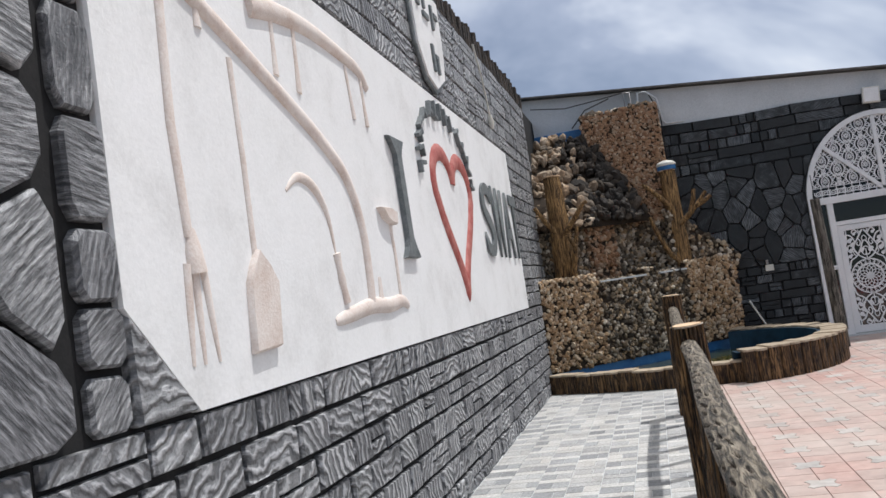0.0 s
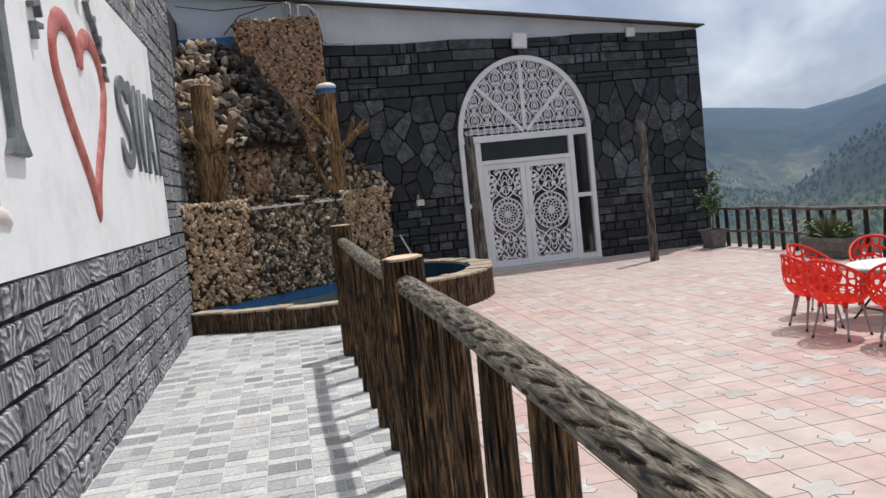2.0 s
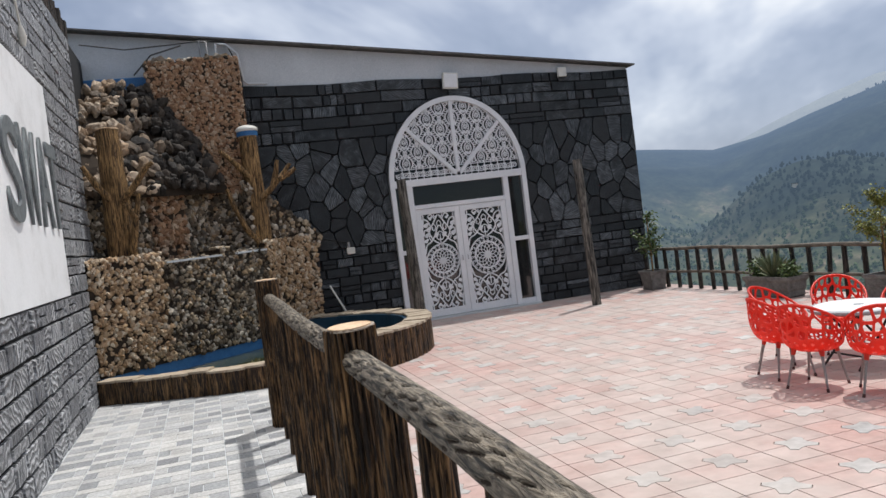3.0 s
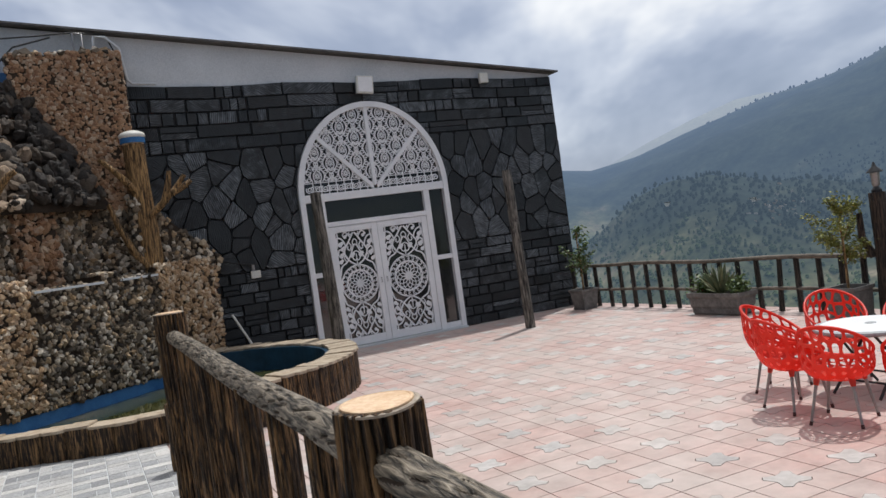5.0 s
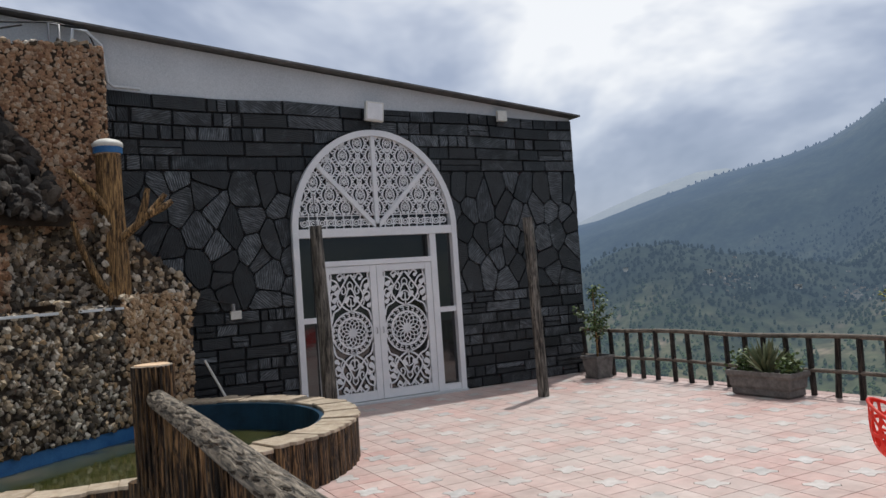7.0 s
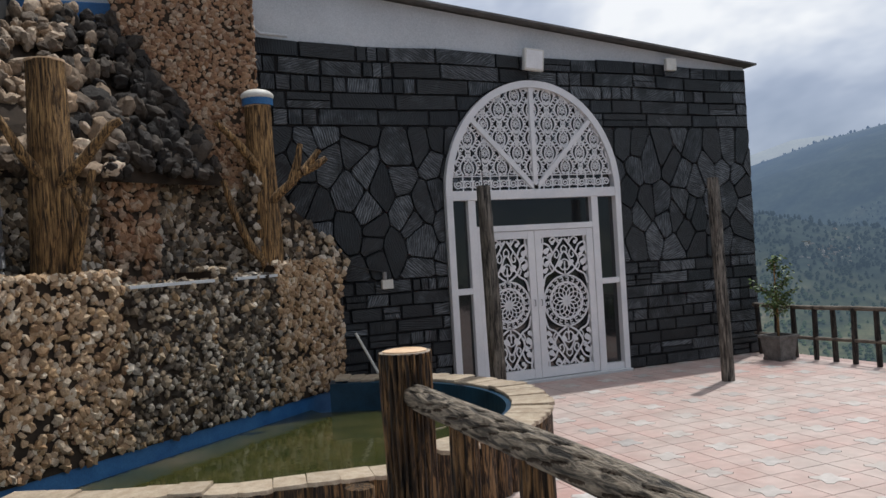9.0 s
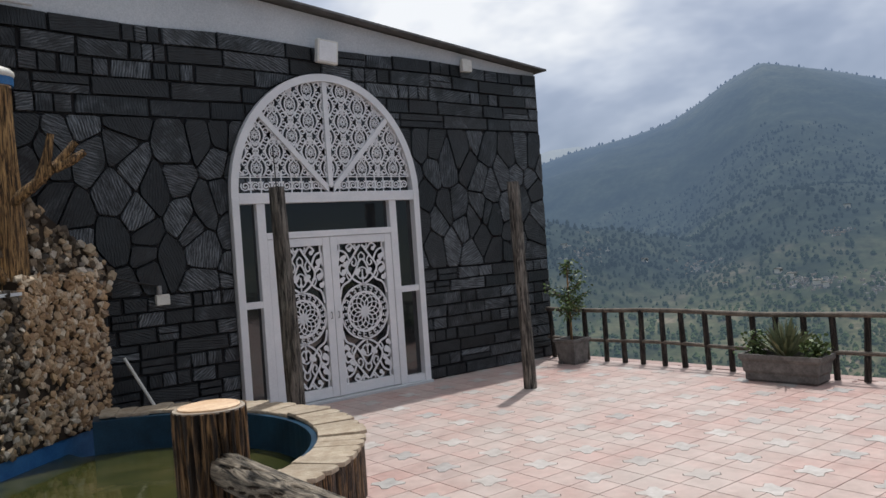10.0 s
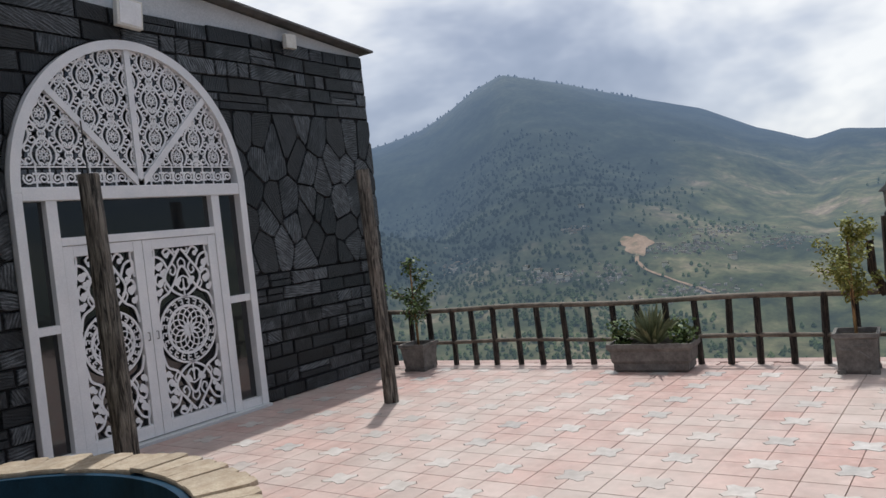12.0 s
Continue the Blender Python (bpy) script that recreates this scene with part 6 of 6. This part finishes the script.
part("pipe", tube([(0.3, 16.3, 5.0), (0.3, 16.32, 5.42)], 0.014, 8), STEEL, t, smooth=60)
part("cable", tube([(-1.6, 16.3, 5.46), (-0.9, 16.3, 5.34), (-0.2, 16.3, 5.38), (0.3, 16.33, 5.43), (0.75, 16.38, 5.40), (0.95, 16.42, 4.9), (0.95, 16.42, 3.7)], 0.012, 6), CABLE, t)
part("cable", tube([(-0.8, 16.1, 4.86), (-0.5, 16.2, 5.2), (0.0, 16.3, 5.36)], 0.014, 6), CABLE, t)


# ---- far fence ----
def fence_x(y):
    return 8.50 + (16.3 - y) * 0.062


t = thing("terrace_fence", "dark wooden post and rail fence along the terrace edge", "fence")
fence_posts = []
for k in range(5):
    mm = mesh_of(bark_log(0.775, 0.04, 200 + k, n=14, taper=0.95, ridges=7, depth=0.12, rows=4), "post")
    shade(mm, 55)
    mm.materials.append(FENCEWOOD)
    fence_posts.append(mm)
y = 16.36
k = 0
while y > 2.5:
    ob = part("post", fence_posts[k % 5], None, t)
    ob.matrix_basis = Matrix.Translation((fence_x(y), y, 0)) @ pose(0, 0, 0, rng_main.uniform(-2.5, 2.5), rng_main.uniform(-2, 2), k * 70)
    y -= 0.335 + rng_main.uniform(-0.03, 0.03)
    k += 1
for z, r, nm, mt in ((0.762, 0.032, "top_rail", FENCETOP), (0.32, 0.026, "lower_rail", FENCETOP)):
    pts = [(fence_x(yy) - 0.02, yy, z + 0.012 * math.sin(yy * 2.3)) for yy in (16.45 - 0.35 * i for i in range(40))]
    part(nm, tube(pts, [r * (1 + 0.12 * math.sin(3.1 * i)) for i in range(40)], 10), mt, t, smooth=60)


# ---- plants and planters ----
def leaf_mesh(items, width, rng, bend=0.25):
    """Leaves as bent blades: items of (base, direction, length)."""
    verts, faces = [], []
    for p, d, L in items:
        d = Vector(d).normalized()
        s = d.cross(Vector((rng.uniform(-1, 1), rng.uniform(-1, 1), rng.uniform(0.2, 1)))).normalized()
        w = width * rng.uniform(0.7, 1.3)
        dn = Vector((0, 0, -1)) * bend * L
        base = len(verts)
        for f4, ww in ((0.0, 0.25), (0.4, 1.0), (0.75, 0.75), (1.0, 0.0)):
            c = Vector(p) + d * L * f4 + dn * f4 * f4
            if ww:
                verts += [(c - s * w * ww / 2)[:], (c + s * w * ww / 2)[:]]
            else:
                verts.append(c[:])
        faces += [(base, base + 1, base + 3, base + 2), (base + 2, base + 3, base + 5, base + 4), (base + 4, base + 5, base + 6)]
    me = bpy.data.meshes.new("leaves")
    me.from_pydata(verts, [], faces)
    return me


def small_tree(at, height, crown_z, crown_r, mat_leaf, label, seed, n=420, leaf=0.055):
    rng = random.Random(seed)
    t = thing("potted_tree", label, "plant", at=at)
    part("stem", tube([(0, 0, 0), (0.015, 0.01, height * 0.4), (-0.01, 0.0, height * 0.75), (0.01, 0.01, height * 0.95)], [0.018, 0.015, 0.011, 0.006], 8), TRUNK, t, smooth=60)
    items = []
    for b in range(16):
        z = rng.uniform(crown_z[0], crown_z[1])
        f4 = (z - crown_z[0]) / (crown_z[1] - crown_z[0])
        a = rng.uniform(0, 6.28)
        R = crown_r * (0.55 + 0.6 * math.sin(math.pi * min(1, f4 * 0.85 + 0.15))) * rng.uniform(0.5, 1.1)
        tip = Vector((R * math.cos(a), R * math.sin(a), z + 0.1))
        root = Vector((0, 0, z - 0.12))
        part("twig", tube([root, root.lerp(tip, 0.5) + Vector((0, 0, 0.02)), tip], [0.006, 0.004, 0.002], 5), TRUNK, t)
        for q in range(n // 16):
            p = root.lerp(tip, rng.uniform(0.25, 1.05)) + Vector((rng.gauss(0, 0.035), rng.gauss(0, 0.035), rng.gauss(0, 0.035)))
            items.append((p, (rng.uniform(-1, 1), rng.uniform(-1, 1), rng.uniform(-0.5, 0.7)), leaf * rng.uniform(0.6, 1.3)))
    me = leaf_mesh(items, leaf * 0.5, rng)
    me.materials.append(mat_leaf)
    tagged(part("leaves", me, None, t), kind="stuff")
    return t


def spiky_plant(at, n, L, width, mat_leaf, label, seed, spread=1.0, bend=0.3):
    rng = random.Random(seed)
    t = thing("spiky_plant", label, "plant", at=at)
    items = []
    for k in range(n):
        a = k * 2.4
        el = rng.uniform(0.15, 1.45)
        items.append(((0.02 * math.cos(a), 0.02 * math.sin(a), 0), (math.cos(a) * math.cos(el) * spread, math.sin(a) * math.cos(el) * spread, math.sin(el) + 0.1), L * rng.uniform(0.7, 1.1)))
    me = leaf_mesh(items, width, rng, bend)
    me.materials.append(mat_leaf)
    tagged(part("leaves", me, None, t), kind="stuff")
    return t


def square_pot(at, w0, w1, h, label, turn=0.0, slots=False):
    t = thing("square_planter", label, "planter", "stone planters", at=at, turn=turn)
    bm = bmesh.new()
    prof = [(w0 * 0.92, 0.0), (w0, 0.04), (w1 * 0.95, h * 0.86), (w1 * 1.06, h * 0.9), (w1 * 1.06, h), (w1 * 0.9, h), (w1 * 0.86, h * 0.86)]
    rings = []
    for w, z in prof:
        rings.append([bm.verts.new((sx * w / 2, sy * w / 2, z)) for sx, sy in ((-1, -1), (1, -1), (1, 1), (-1, 1))])
    for a, b in zip(rings, rings[1:]):
        for i in range(4):
            bm.faces.new((a[i], a[(i + 1) % 4], b[(i + 1) % 4], b[i]))
    bm.faces.new(rings[0][::-1])
    part("body", bm, POTSTONE, t)
    part("soil", box((-w1 * 0.43, -w1 * 0.43, h * 0.5), (w1 * 0.43, w1 * 0.43, h * 0.87)), SOIL, t)
    for sx, sy in ((-1, -1), (1, -1), (1, 1), (-1, 1)):
        ob = part("foot", box((-0.04, -0.04, 0), (0.04, 0.04, 0.045), 0.006), POTSTONE, t)
        ob.matrix_basis = Matrix.Translation((sx * (w0 / 2 - 0.03), sy * (w0 / 2 - 0.03), -0.002))
    if slots:
        for k in range(5):
            a = rng_main.uniform(0, 6)
            ob = part("carved_leaf", box((-0.008, -0.06, -0.012), (0.012, 0.06, 0.012), 0.004), POTSTONE, t)
            ob.matrix_basis = Matrix.Translation((-w1 / 2 * 0.98, rng_main.uniform(-w1 * 0.3, w1 * 0.3), h * rng_main.uniform(0.3, 0.75))) @ pose(0, 0, 0, rng_main.uniform(-60, 60), 0, 0)
    return t


square_pot((8.22, 15.72, 0.0), 0.30, 0.38, 0.37, "grey stone square planter by the hall corner", 4)
small_tree((8.22, 15.72, 0.31), 1.2, (0.34, 1.12), 0.28, LEAF_DARK, "small dark green potted tree by the hall", 5, n=800, leaf=0.06)
square_pot((8.50, 10.40, 0.0), 0.36, 0.40, 0.41, "grey carved stone square planter by the fence", 4, slots=True)
small_tree((8.50, 10.40, 0.34), 1.12, (0.36, 1.12), 0.36, LEAF_YELLOW, "small yellow-green potted tree by the fence", 8, n=2300, leaf=0.045)


def trough_planter(at, L, label, turn):
    t = thing("trough_planter", label, "planter", "stone planters", at=at, turn=turn)
    bm = bmesh.new()
    prof = [(0.15, L / 2 - 0.09, 0.0), (0.17, L / 2 - 0.06, 0.03), (0.165, L / 2 - 0.06, 0.1), (0.18, L / 2 - 0.04, 0.13), (0.185, L / 2 - 0.03, 0.24), (0.21, L / 2, 0.28), (0.21, L / 2, 0.33), (0.18, L / 2 - 0.03, 0.33), (0.17, L / 2 - 0.04, 0.27)]
    rings = [[bm.verts.new((sx * w, sy * l, z)) for sx, sy in ((-1, -1), (1, -1), (1, 1), (-1, 1))] for w, l, z in prof]
    for a, b in zip(rings, rings[1:]):
        for i in range(4):
            bm.faces.new((a[i], a[(i + 1) % 4], b[(i + 1) % 4], b[i]))
    bm.faces.new(rings[0][::-1])
    part("body", bm, POTSTONE, t)
    part("soil", box((-0.165, -L / 2 + 0.05, 0.2), (0.165, L / 2 - 0.05, 0.28)), SOIL, t)
    return t


trough_planter((8.42, 12.5, 0.0), 0.98, "long moulded grey stone trough planter", 4)
spiky_plant((8.42, 12.5, 0.27), 80, 0.56, 0.04, LEAF_PALE, "spiky pale green plant in the stone trough", 3, spread=0.62, bend=0.16)
for yy, s in ((12.14, 1), (12.86, 2)):
    rng2 = random.Random(s)
    t = thing("small_shrub", "low dark green shrub in the stone trough", "plant", at=(8.42, yy, 0.27))
    me = leaf_mesh([((rng2.gauss(0, 0.06), rng2.gauss(0, 0.07), abs(rng2.gauss(0.13, 0.08))), (rng2.uniform(-1, 1), rng2.uniform(-1, 1), rng2.uniform(-0.2, 1)), 0.06) for _ in range(260)], 0.035, rng2)
    me.materials.append(LEAF_DARK)
    tagged(part("leaves", me, None, t), kind="stuff")
trough_planter((8.68, 8.9, 0.0), 0.98, "long moulded grey stone trough planter", 4)
spiky_plant((8.68, 9.02, 0.27), 90, 0.72, 0.05, LEAF_PALE, "large spiky pale yucca in a stone trough", 9, bend=0.2)

# ---- lamp on a log post ----
t = thing("log_lamp_post", "dark log post with a small black lantern on top", "lamp post", at=(8.72, 10.02, 0))
part("trunk", bark_log(1.53, 0.12, 77, n=32, taper=0.8, ridges=13, depth=0.14, rows=10), BARK_DARK, t, smooth=55)
part("branch_stub", tube([(-0.05, 0.1, 0.75), (-0.1, 0.2, 1.0), (-0.1, 0.2, 1.3)], [0.05, 0.045, 0.035], 10), BARK_DARK, t, smooth=60)
part("branch_stub", tube([(0.0, -0.08, 0.95), (-0.02, -0.2, 1.1)], [0.05, 0.035], 10), BARK_DARK, t, smooth=60)
part("lantern_base", tube([(0, 0, 1.52), (0, 0, 1.56), (0, 0, 1.60)], [0.06, 0.06, 0.03], 12), CABLE, t)
part("lantern_glass", tube([(0, 0, 1.60), (0, 0, 1.62), (0, 0, 1.77)], [0.03, 0.045, 0.055], 12), STEEL, t, "clear lantern glass", smooth=50)
part("lantern_roof", tube([(0, 0, 1.77), (0, 0, 1.785), (0, 0, 1.84), (0, 0, 1.90)], [0.095, 0.09, 0.03, 0.008], 12), CABLE, t, smooth=50)


# ---- chairs and table ----
def shell_point(u, s, off):
    """u: round the rim 0..1 from the front; s: 0 at the seat, 1 at the rim."""
    a = 2 * math.pi * u
    back = (1 - math.cos(a)) / 2
    rx, ry = 0.245, 0.235
    rim = Vector((rx * math.sin(a), ry * math.cos(a) - 0.04 * back, 0.44 + 0.31 * back ** 1.1))
    seat = Vector((0.155 * math.sin(a), 0.155 * math.cos(a) + 0.02, 0.335))
    k = s ** 0.8
    p = seat.lerp(rim, s)
    p.z = seat.z + (rim.z - seat.z) * s ** 1.5
    out = Vector((math.sin(a), math.cos(a), 0))
    p += out * 0.06 * math.sin(math.pi * min(1, k)) * (0.4 + 0.6 * back)
    return p + out * off


def chair_shell():
    rng = random.Random(12)
    L, Hh = 1.7, 0.36
    seeds = [((i + rng.uniform(0.05, 0.95)) * L / 22, (j + rng.uniform(0.1, 0.9)) * Hh / 5) for j in range(5) for i in range(22)]
    ghost = [(x + d, y) for d in (-L, L) for x, y in seeds]
    every = seeds + ghost
    bm = bmesh.new()
    for i, (sx, sy) in enumerate(seeds):
        poly = [(sx - 0.5, 0), (sx + 0.5, 0), (sx + 0.5, Hh), (sx - 0.5, Hh)]
        for j, (tx, ty) in enumerate(every):
            if i != j and abs(tx - sx) < 0.6:
                d = math.hypot(tx - sx, ty - sy)
                nx, ny = (tx - sx) / d, (ty - sy) / d
                poly = clip_poly(poly, nx, ny, nx * (sx + tx) / 2 + ny * (sy + ty) / 2)
        if len(poly) < 3:
            continue
        fine = []
        for a, b in zip(poly, poly[1:] + poly[:1]):
            fine += [a, ((a[0] + b[0]) / 2, (a[1] + b[1]) / 2)]
        cx, cy = sum(p[0] for p in fine) / len(fine), sum(p[1] for p in fine) / len(fine)
        size = math.sqrt(area(poly) / math.pi)
        hole = []
        for k, (x, y) in enumerate(fine):
            f4 = max(0.2, 1 - (0.0105 if cy > 0.36 * Hh else 0.022) / size * (1.35 if k % 2 == 0 else 1.0))
            hole.append((cx + (x - cx) * f4, cy + (y - cy) * f4))
        n = len(fine)
        vo = [[bm.verts.new(shell_point(x / L, min(1, max(0, y / Hh)), o)) for x, y in ring] for ring in (fine, hole) for o in (0.0, 0.008)]
        for k in range(n):
            m = (k + 1) % n
            bm.faces.new((vo[0][k], vo[0][m], vo[2][m], vo[2][k]))
            bm.faces.new((vo[1][m], vo[1][k], vo[3][k], vo[3][m]))
            bm.faces.new((vo[2][k], vo[2][m], vo[3][m], vo[3][k]))
    bmesh.ops.remove_doubles(bm, verts=bm.verts, dist=0.0015)
    return bm


CHAIR_AT = [(4.92, 8.13), (4.82, 7.62), (5.03, 7.1), (6.0, 8.56), (6.38, 8.07), (5.88, 7.35), (5.33, 8.63)]
TABLE = (5.66, 7.96)


def chair(at, turn):
    t = thing("lattice_chair", "bright red plastic lattice armchair with grey metal legs", "chair", "chairs round the table", at=at, turn=turn)
    part("shell", chair_shell(), RED_PLASTIC, t, smooth=50)
    bm = bmesh.new()
    add_tube(bm, [shell_point(k / 48, 1.0, 0.004) for k in range(49)], 0.0125, 8, caps=False)
    part("rim", bm, RED_PLASTIC, t, smooth=60)
    seat = bmesh.new()
    add_prism(seat, [(0.16 * math.cos(2 * math.pi * k / 24), 0.16 * math.sin(2 * math.pi * k / 24) + 0.02) for k in range(24)], lambda a, b, d: Vector((a, b, 0.326 + d)), 0.014, 0.006)
    part("seat", seat, RED_PLASTIC, t)
    for sx, sy in ((1, 1), (-1, 1), (1, -1), (-1, -1)):
        top, foot = Vector((sx * 0.12, sy * 0.12 + 0.01, 0.345)), Vector((sx * 0.18, sy * 0.18, 0.0))
        leg = part("leg", tube([top, foot.lerp(top, 0.07)], [0.014, 0.0095], 10), STEEL, t, smooth=60)
        part("socket", tube([top + Vector((0, 0, 0.01)), top.lerp(foot, 0.16)], [0.026, 0.018], 10), RED_PLASTIC, leg, smooth=60)
        part("foot_cap", tube([foot.lerp(top, 0.085), foot], [0.012, 0.0125], 10), RUBBER, leg, smooth=60)
    return t


first = None
for x, y in CHAIR_AT:
    turn = math.degrees(math.atan2(-(TABLE[0] - x), TABLE[1] - y)) + rng_main.uniform(-8, 8)
    if first is None:
        first = chair((x, y, 0), turn)
    else:
        copy_thing(first, pose(x, y, 0, 0, 0, turn))
t = thing("round_table", "round white plastic table with a grey rim on folding legs", "table", at=(*TABLE, 0))


def lathe(prof, n=48):
    bm = bmesh.new()
    rings = [[bm.verts.new((r * math.cos(2 * math.pi * k / n), r * math.sin(2 * math.pi * k / n), z)) for k in range(n)] for r, z in prof]
    for a, b in zip(rings, rings[1:]):
        for i in range(n):
            bm.faces.new((a[i], a[(i + 1) % n], b[(i + 1) % n], b[i]))
    bm.faces.new(rings[0][::-1])
    bm.faces.new(rings[-1])
    return bm


part("tabletop", lathe([(0.385, 0.535), (0.39, 0.563), (0.37, 0.569), (0.05, 0.569), (0.046, 0.565)]), WHITE, t, "white round tabletop", smooth=40)
part("rim", lathe([(0.37, 0.52), (0.43, 0.525), (0.445, 0.54), (0.44, 0.557), (0.393, 0.561)]), STEEL_RIM, t, "grey table rim", smooth=40)
part("centre_cap", lathe([(0.042, 0.563), (0.042, 0.572), (0.025, 0.575)], 20), STEEL_RIM, t, smooth=40)
for sx in (1, -1):
    for sy in (1, -1):
        part("leg", tube([(sx * 0.23, sy * 0.17, 0.54), (0, sy * 0.19, 0.28), (-sx * 0.27, sy * 0.21, 0.012)], 0.012, 8), CABLE, t, smooth=60)
for sx in (1, -1):
    part("brace", tube([(sx * 0.18, -0.2, 0.12), (sx * 0.18, 0.2, 0.12)], 0.009, 8), CABLE, t)


# ---- wall stones ----
rs = random.Random(21)
west_place = lambda a, b, d: Vector((WX - 0.034 + d, a, b))
base_stones = courses(-6.5, 13.6, -0.01, 1.495, 7, rs, 0.22, 0.58, 0.034)
lay_pieces("stone", base_stones, west_place, 0.036, 0.014, LONG, STONE_X, STONE_X_I, lambda a, b: 1.8 < a < 11, 250)
top_stones = courses(2.4, 14.9, 3.97, 5.2, 6, rs, 0.3, 0.8) + courses(12.1, 14.6, 1.5, 3.95, 11, rs, 0.24, 0.6)
UPPER = thing("wall_west_top", "upper courses of grey carved stones on the long wall", "wall", kind="structure")
lay_pieces("stone", top_stones, west_place, 0.036, 0.014, UPPER, STONE_X, STONE_X_I, lambda a, b: 3 < a < 14.7, 280)
END = thing("wall_west_end", "rounded crazy-paved grey stones at the end of the wall", "wall", kind="structure")
wild = [rounded(p, 0.2) for p in cells((-4.0, 1.5, 2.10, 5.2), scatter_seeds((-4.0, 1.5, 2.10, 5.2), 0.42, rs, 0.3), 0.032)]
lay_pieces("stone", wild, lambda a, b, d: Vector((WX - 0.02 + d, a, b)), 0.05, 0.02, END, STONE_W, STONE_W_I, lambda a, b: a > 0.2, 60)
strip = [rounded(p, 0.16) for p in cells((2.2, 1.98, 2.42, 5.2), [(2.31, 2.1 + 0.42 * k + rs.uniform(-0.08, 0.08)) for k in range(8)], 0.03)]
strip += [rounded(p, 0.16) for p in cells((2.2, 1.5, 2.42, 1.96), [(2.31, 1.6), (2.32, 1.85)], 0.03)]
lay_pieces("stone", strip, west_place, 0.05, 0.015, END, STONE_W, STONE_W_I, lambda a, b: True, 20)

north_place = lambda a, b, d: Vector((a, DY + 0.03 - d, b))


def lifted(polys):
    return [[(x, 3.55 + (z - 3.55) * (top_of_stone(x) - 3.55) / 1.07) for x, z in p] for p in polys]


for side, x0, x1 in (("west", 0.75, XC), ("east", XC, 8.63)):
    st = around_arch(lifted(courses(x0, x1, 3.55, 4.62, 5, rs, 0.35, 0.9)))
    st += around_arch(courses(x0, x1, 0.0, 1.55, 9, rs, 0.25, 0.7))
    st += around_arch([[(q / 1.4, z) for q, z in rounded(p, 0.13)] for p in cells((x0 * 1.4, 1.56, x1 * 1.4, 3.54), scatter_seeds((x0 * 1.4, 1.56, x1 * 1.4, 3.54), 0.42, rs, 0.5), 0.017)])
    holder = thing("wall_north_" + side, "dark grey carved stone cladding with black joints", "wall", kind="structure")
    lay_pieces("stone", st, north_place, 0.034, 0.012, holder, STONE_Y, STONE_Y_I, lambda a, b: True, 295)

# ---- paving ----
lay_pieces("tile", tile_polys, lambda a, b, d: Vector((a, b, d - 0.012)), 0.012, 0.002, FLOOR, PINK, PINK_I, lambda a, b: 2.6 < a < 6.4 and 8.2 < b < 14.5, 290, (0.96, 1.04))
lay_pieces("star_tile", star_polys, lambda a, b, d: Vector((a, b, d - 0.012)), 0.014, 0.002, FLOOR, STAR, STAR_I, lambda a, b: 2.0 < a < 8.0 and 5 < b < 15, 260, (0.96, 1.04))


def walkway():
    """Long bars between pairs of squarish blocks, staggered from one column to the next."""
    bars, blocks = [], []
    W, n = 0.2965, 7
    g = 0.0035
    for c in range(n):
        x0 = WX + 0.004 + c * W
        y = -4.0 + rs.uniform(-0.02, 0.02)
        k = c
        while y < 12.9:
            if k % 2:
                d = 0.125
                bars.append([(x0 + g, y + g), (x0 + W - g, y + g), (x0 + W - g, y + d - g), (x0 + g, y + d - g)])
            else:
                d = 0.19
                s = W * rs.choice((0.5, 0.5, 0.36, 0.64))
                blocks.append([(x0 + g, y + g), (x0 + s - g, y + g), (x0 + s - g, y + d - g), (x0 + g, y + d - g)])
                blocks.append([(x0 + s + g, y + g), (x0 + W - g, y + g), (x0 + W - g, y + d - g), (x0 + s + g, y + d - g)])
            y += d
            k += 1
    return bars, blocks


part("walkway_bed", box((-1.64, -5, -0.02), (0.475, 12.95, -0.0072)), RENDERING, FLOOR)
bar_polys, block_polys = walkway()
flat_place = lambda a, b, d: Vector((a, b, d - 0.012))
lay_pieces("paver", bar_polys, flat_place, 0.012, 0.003, FLOOR, PALE, PALE_I, lambda a, b: 6.5 < b < 11, 110, (0.96, 1.04))
lay_pieces("paver", block_polys, flat_place, 0.012, 0.003, FLOOR, GREY, GREY_I, lambda a, b: 6.5 < b < 11, 180, (0.96, 1.04))
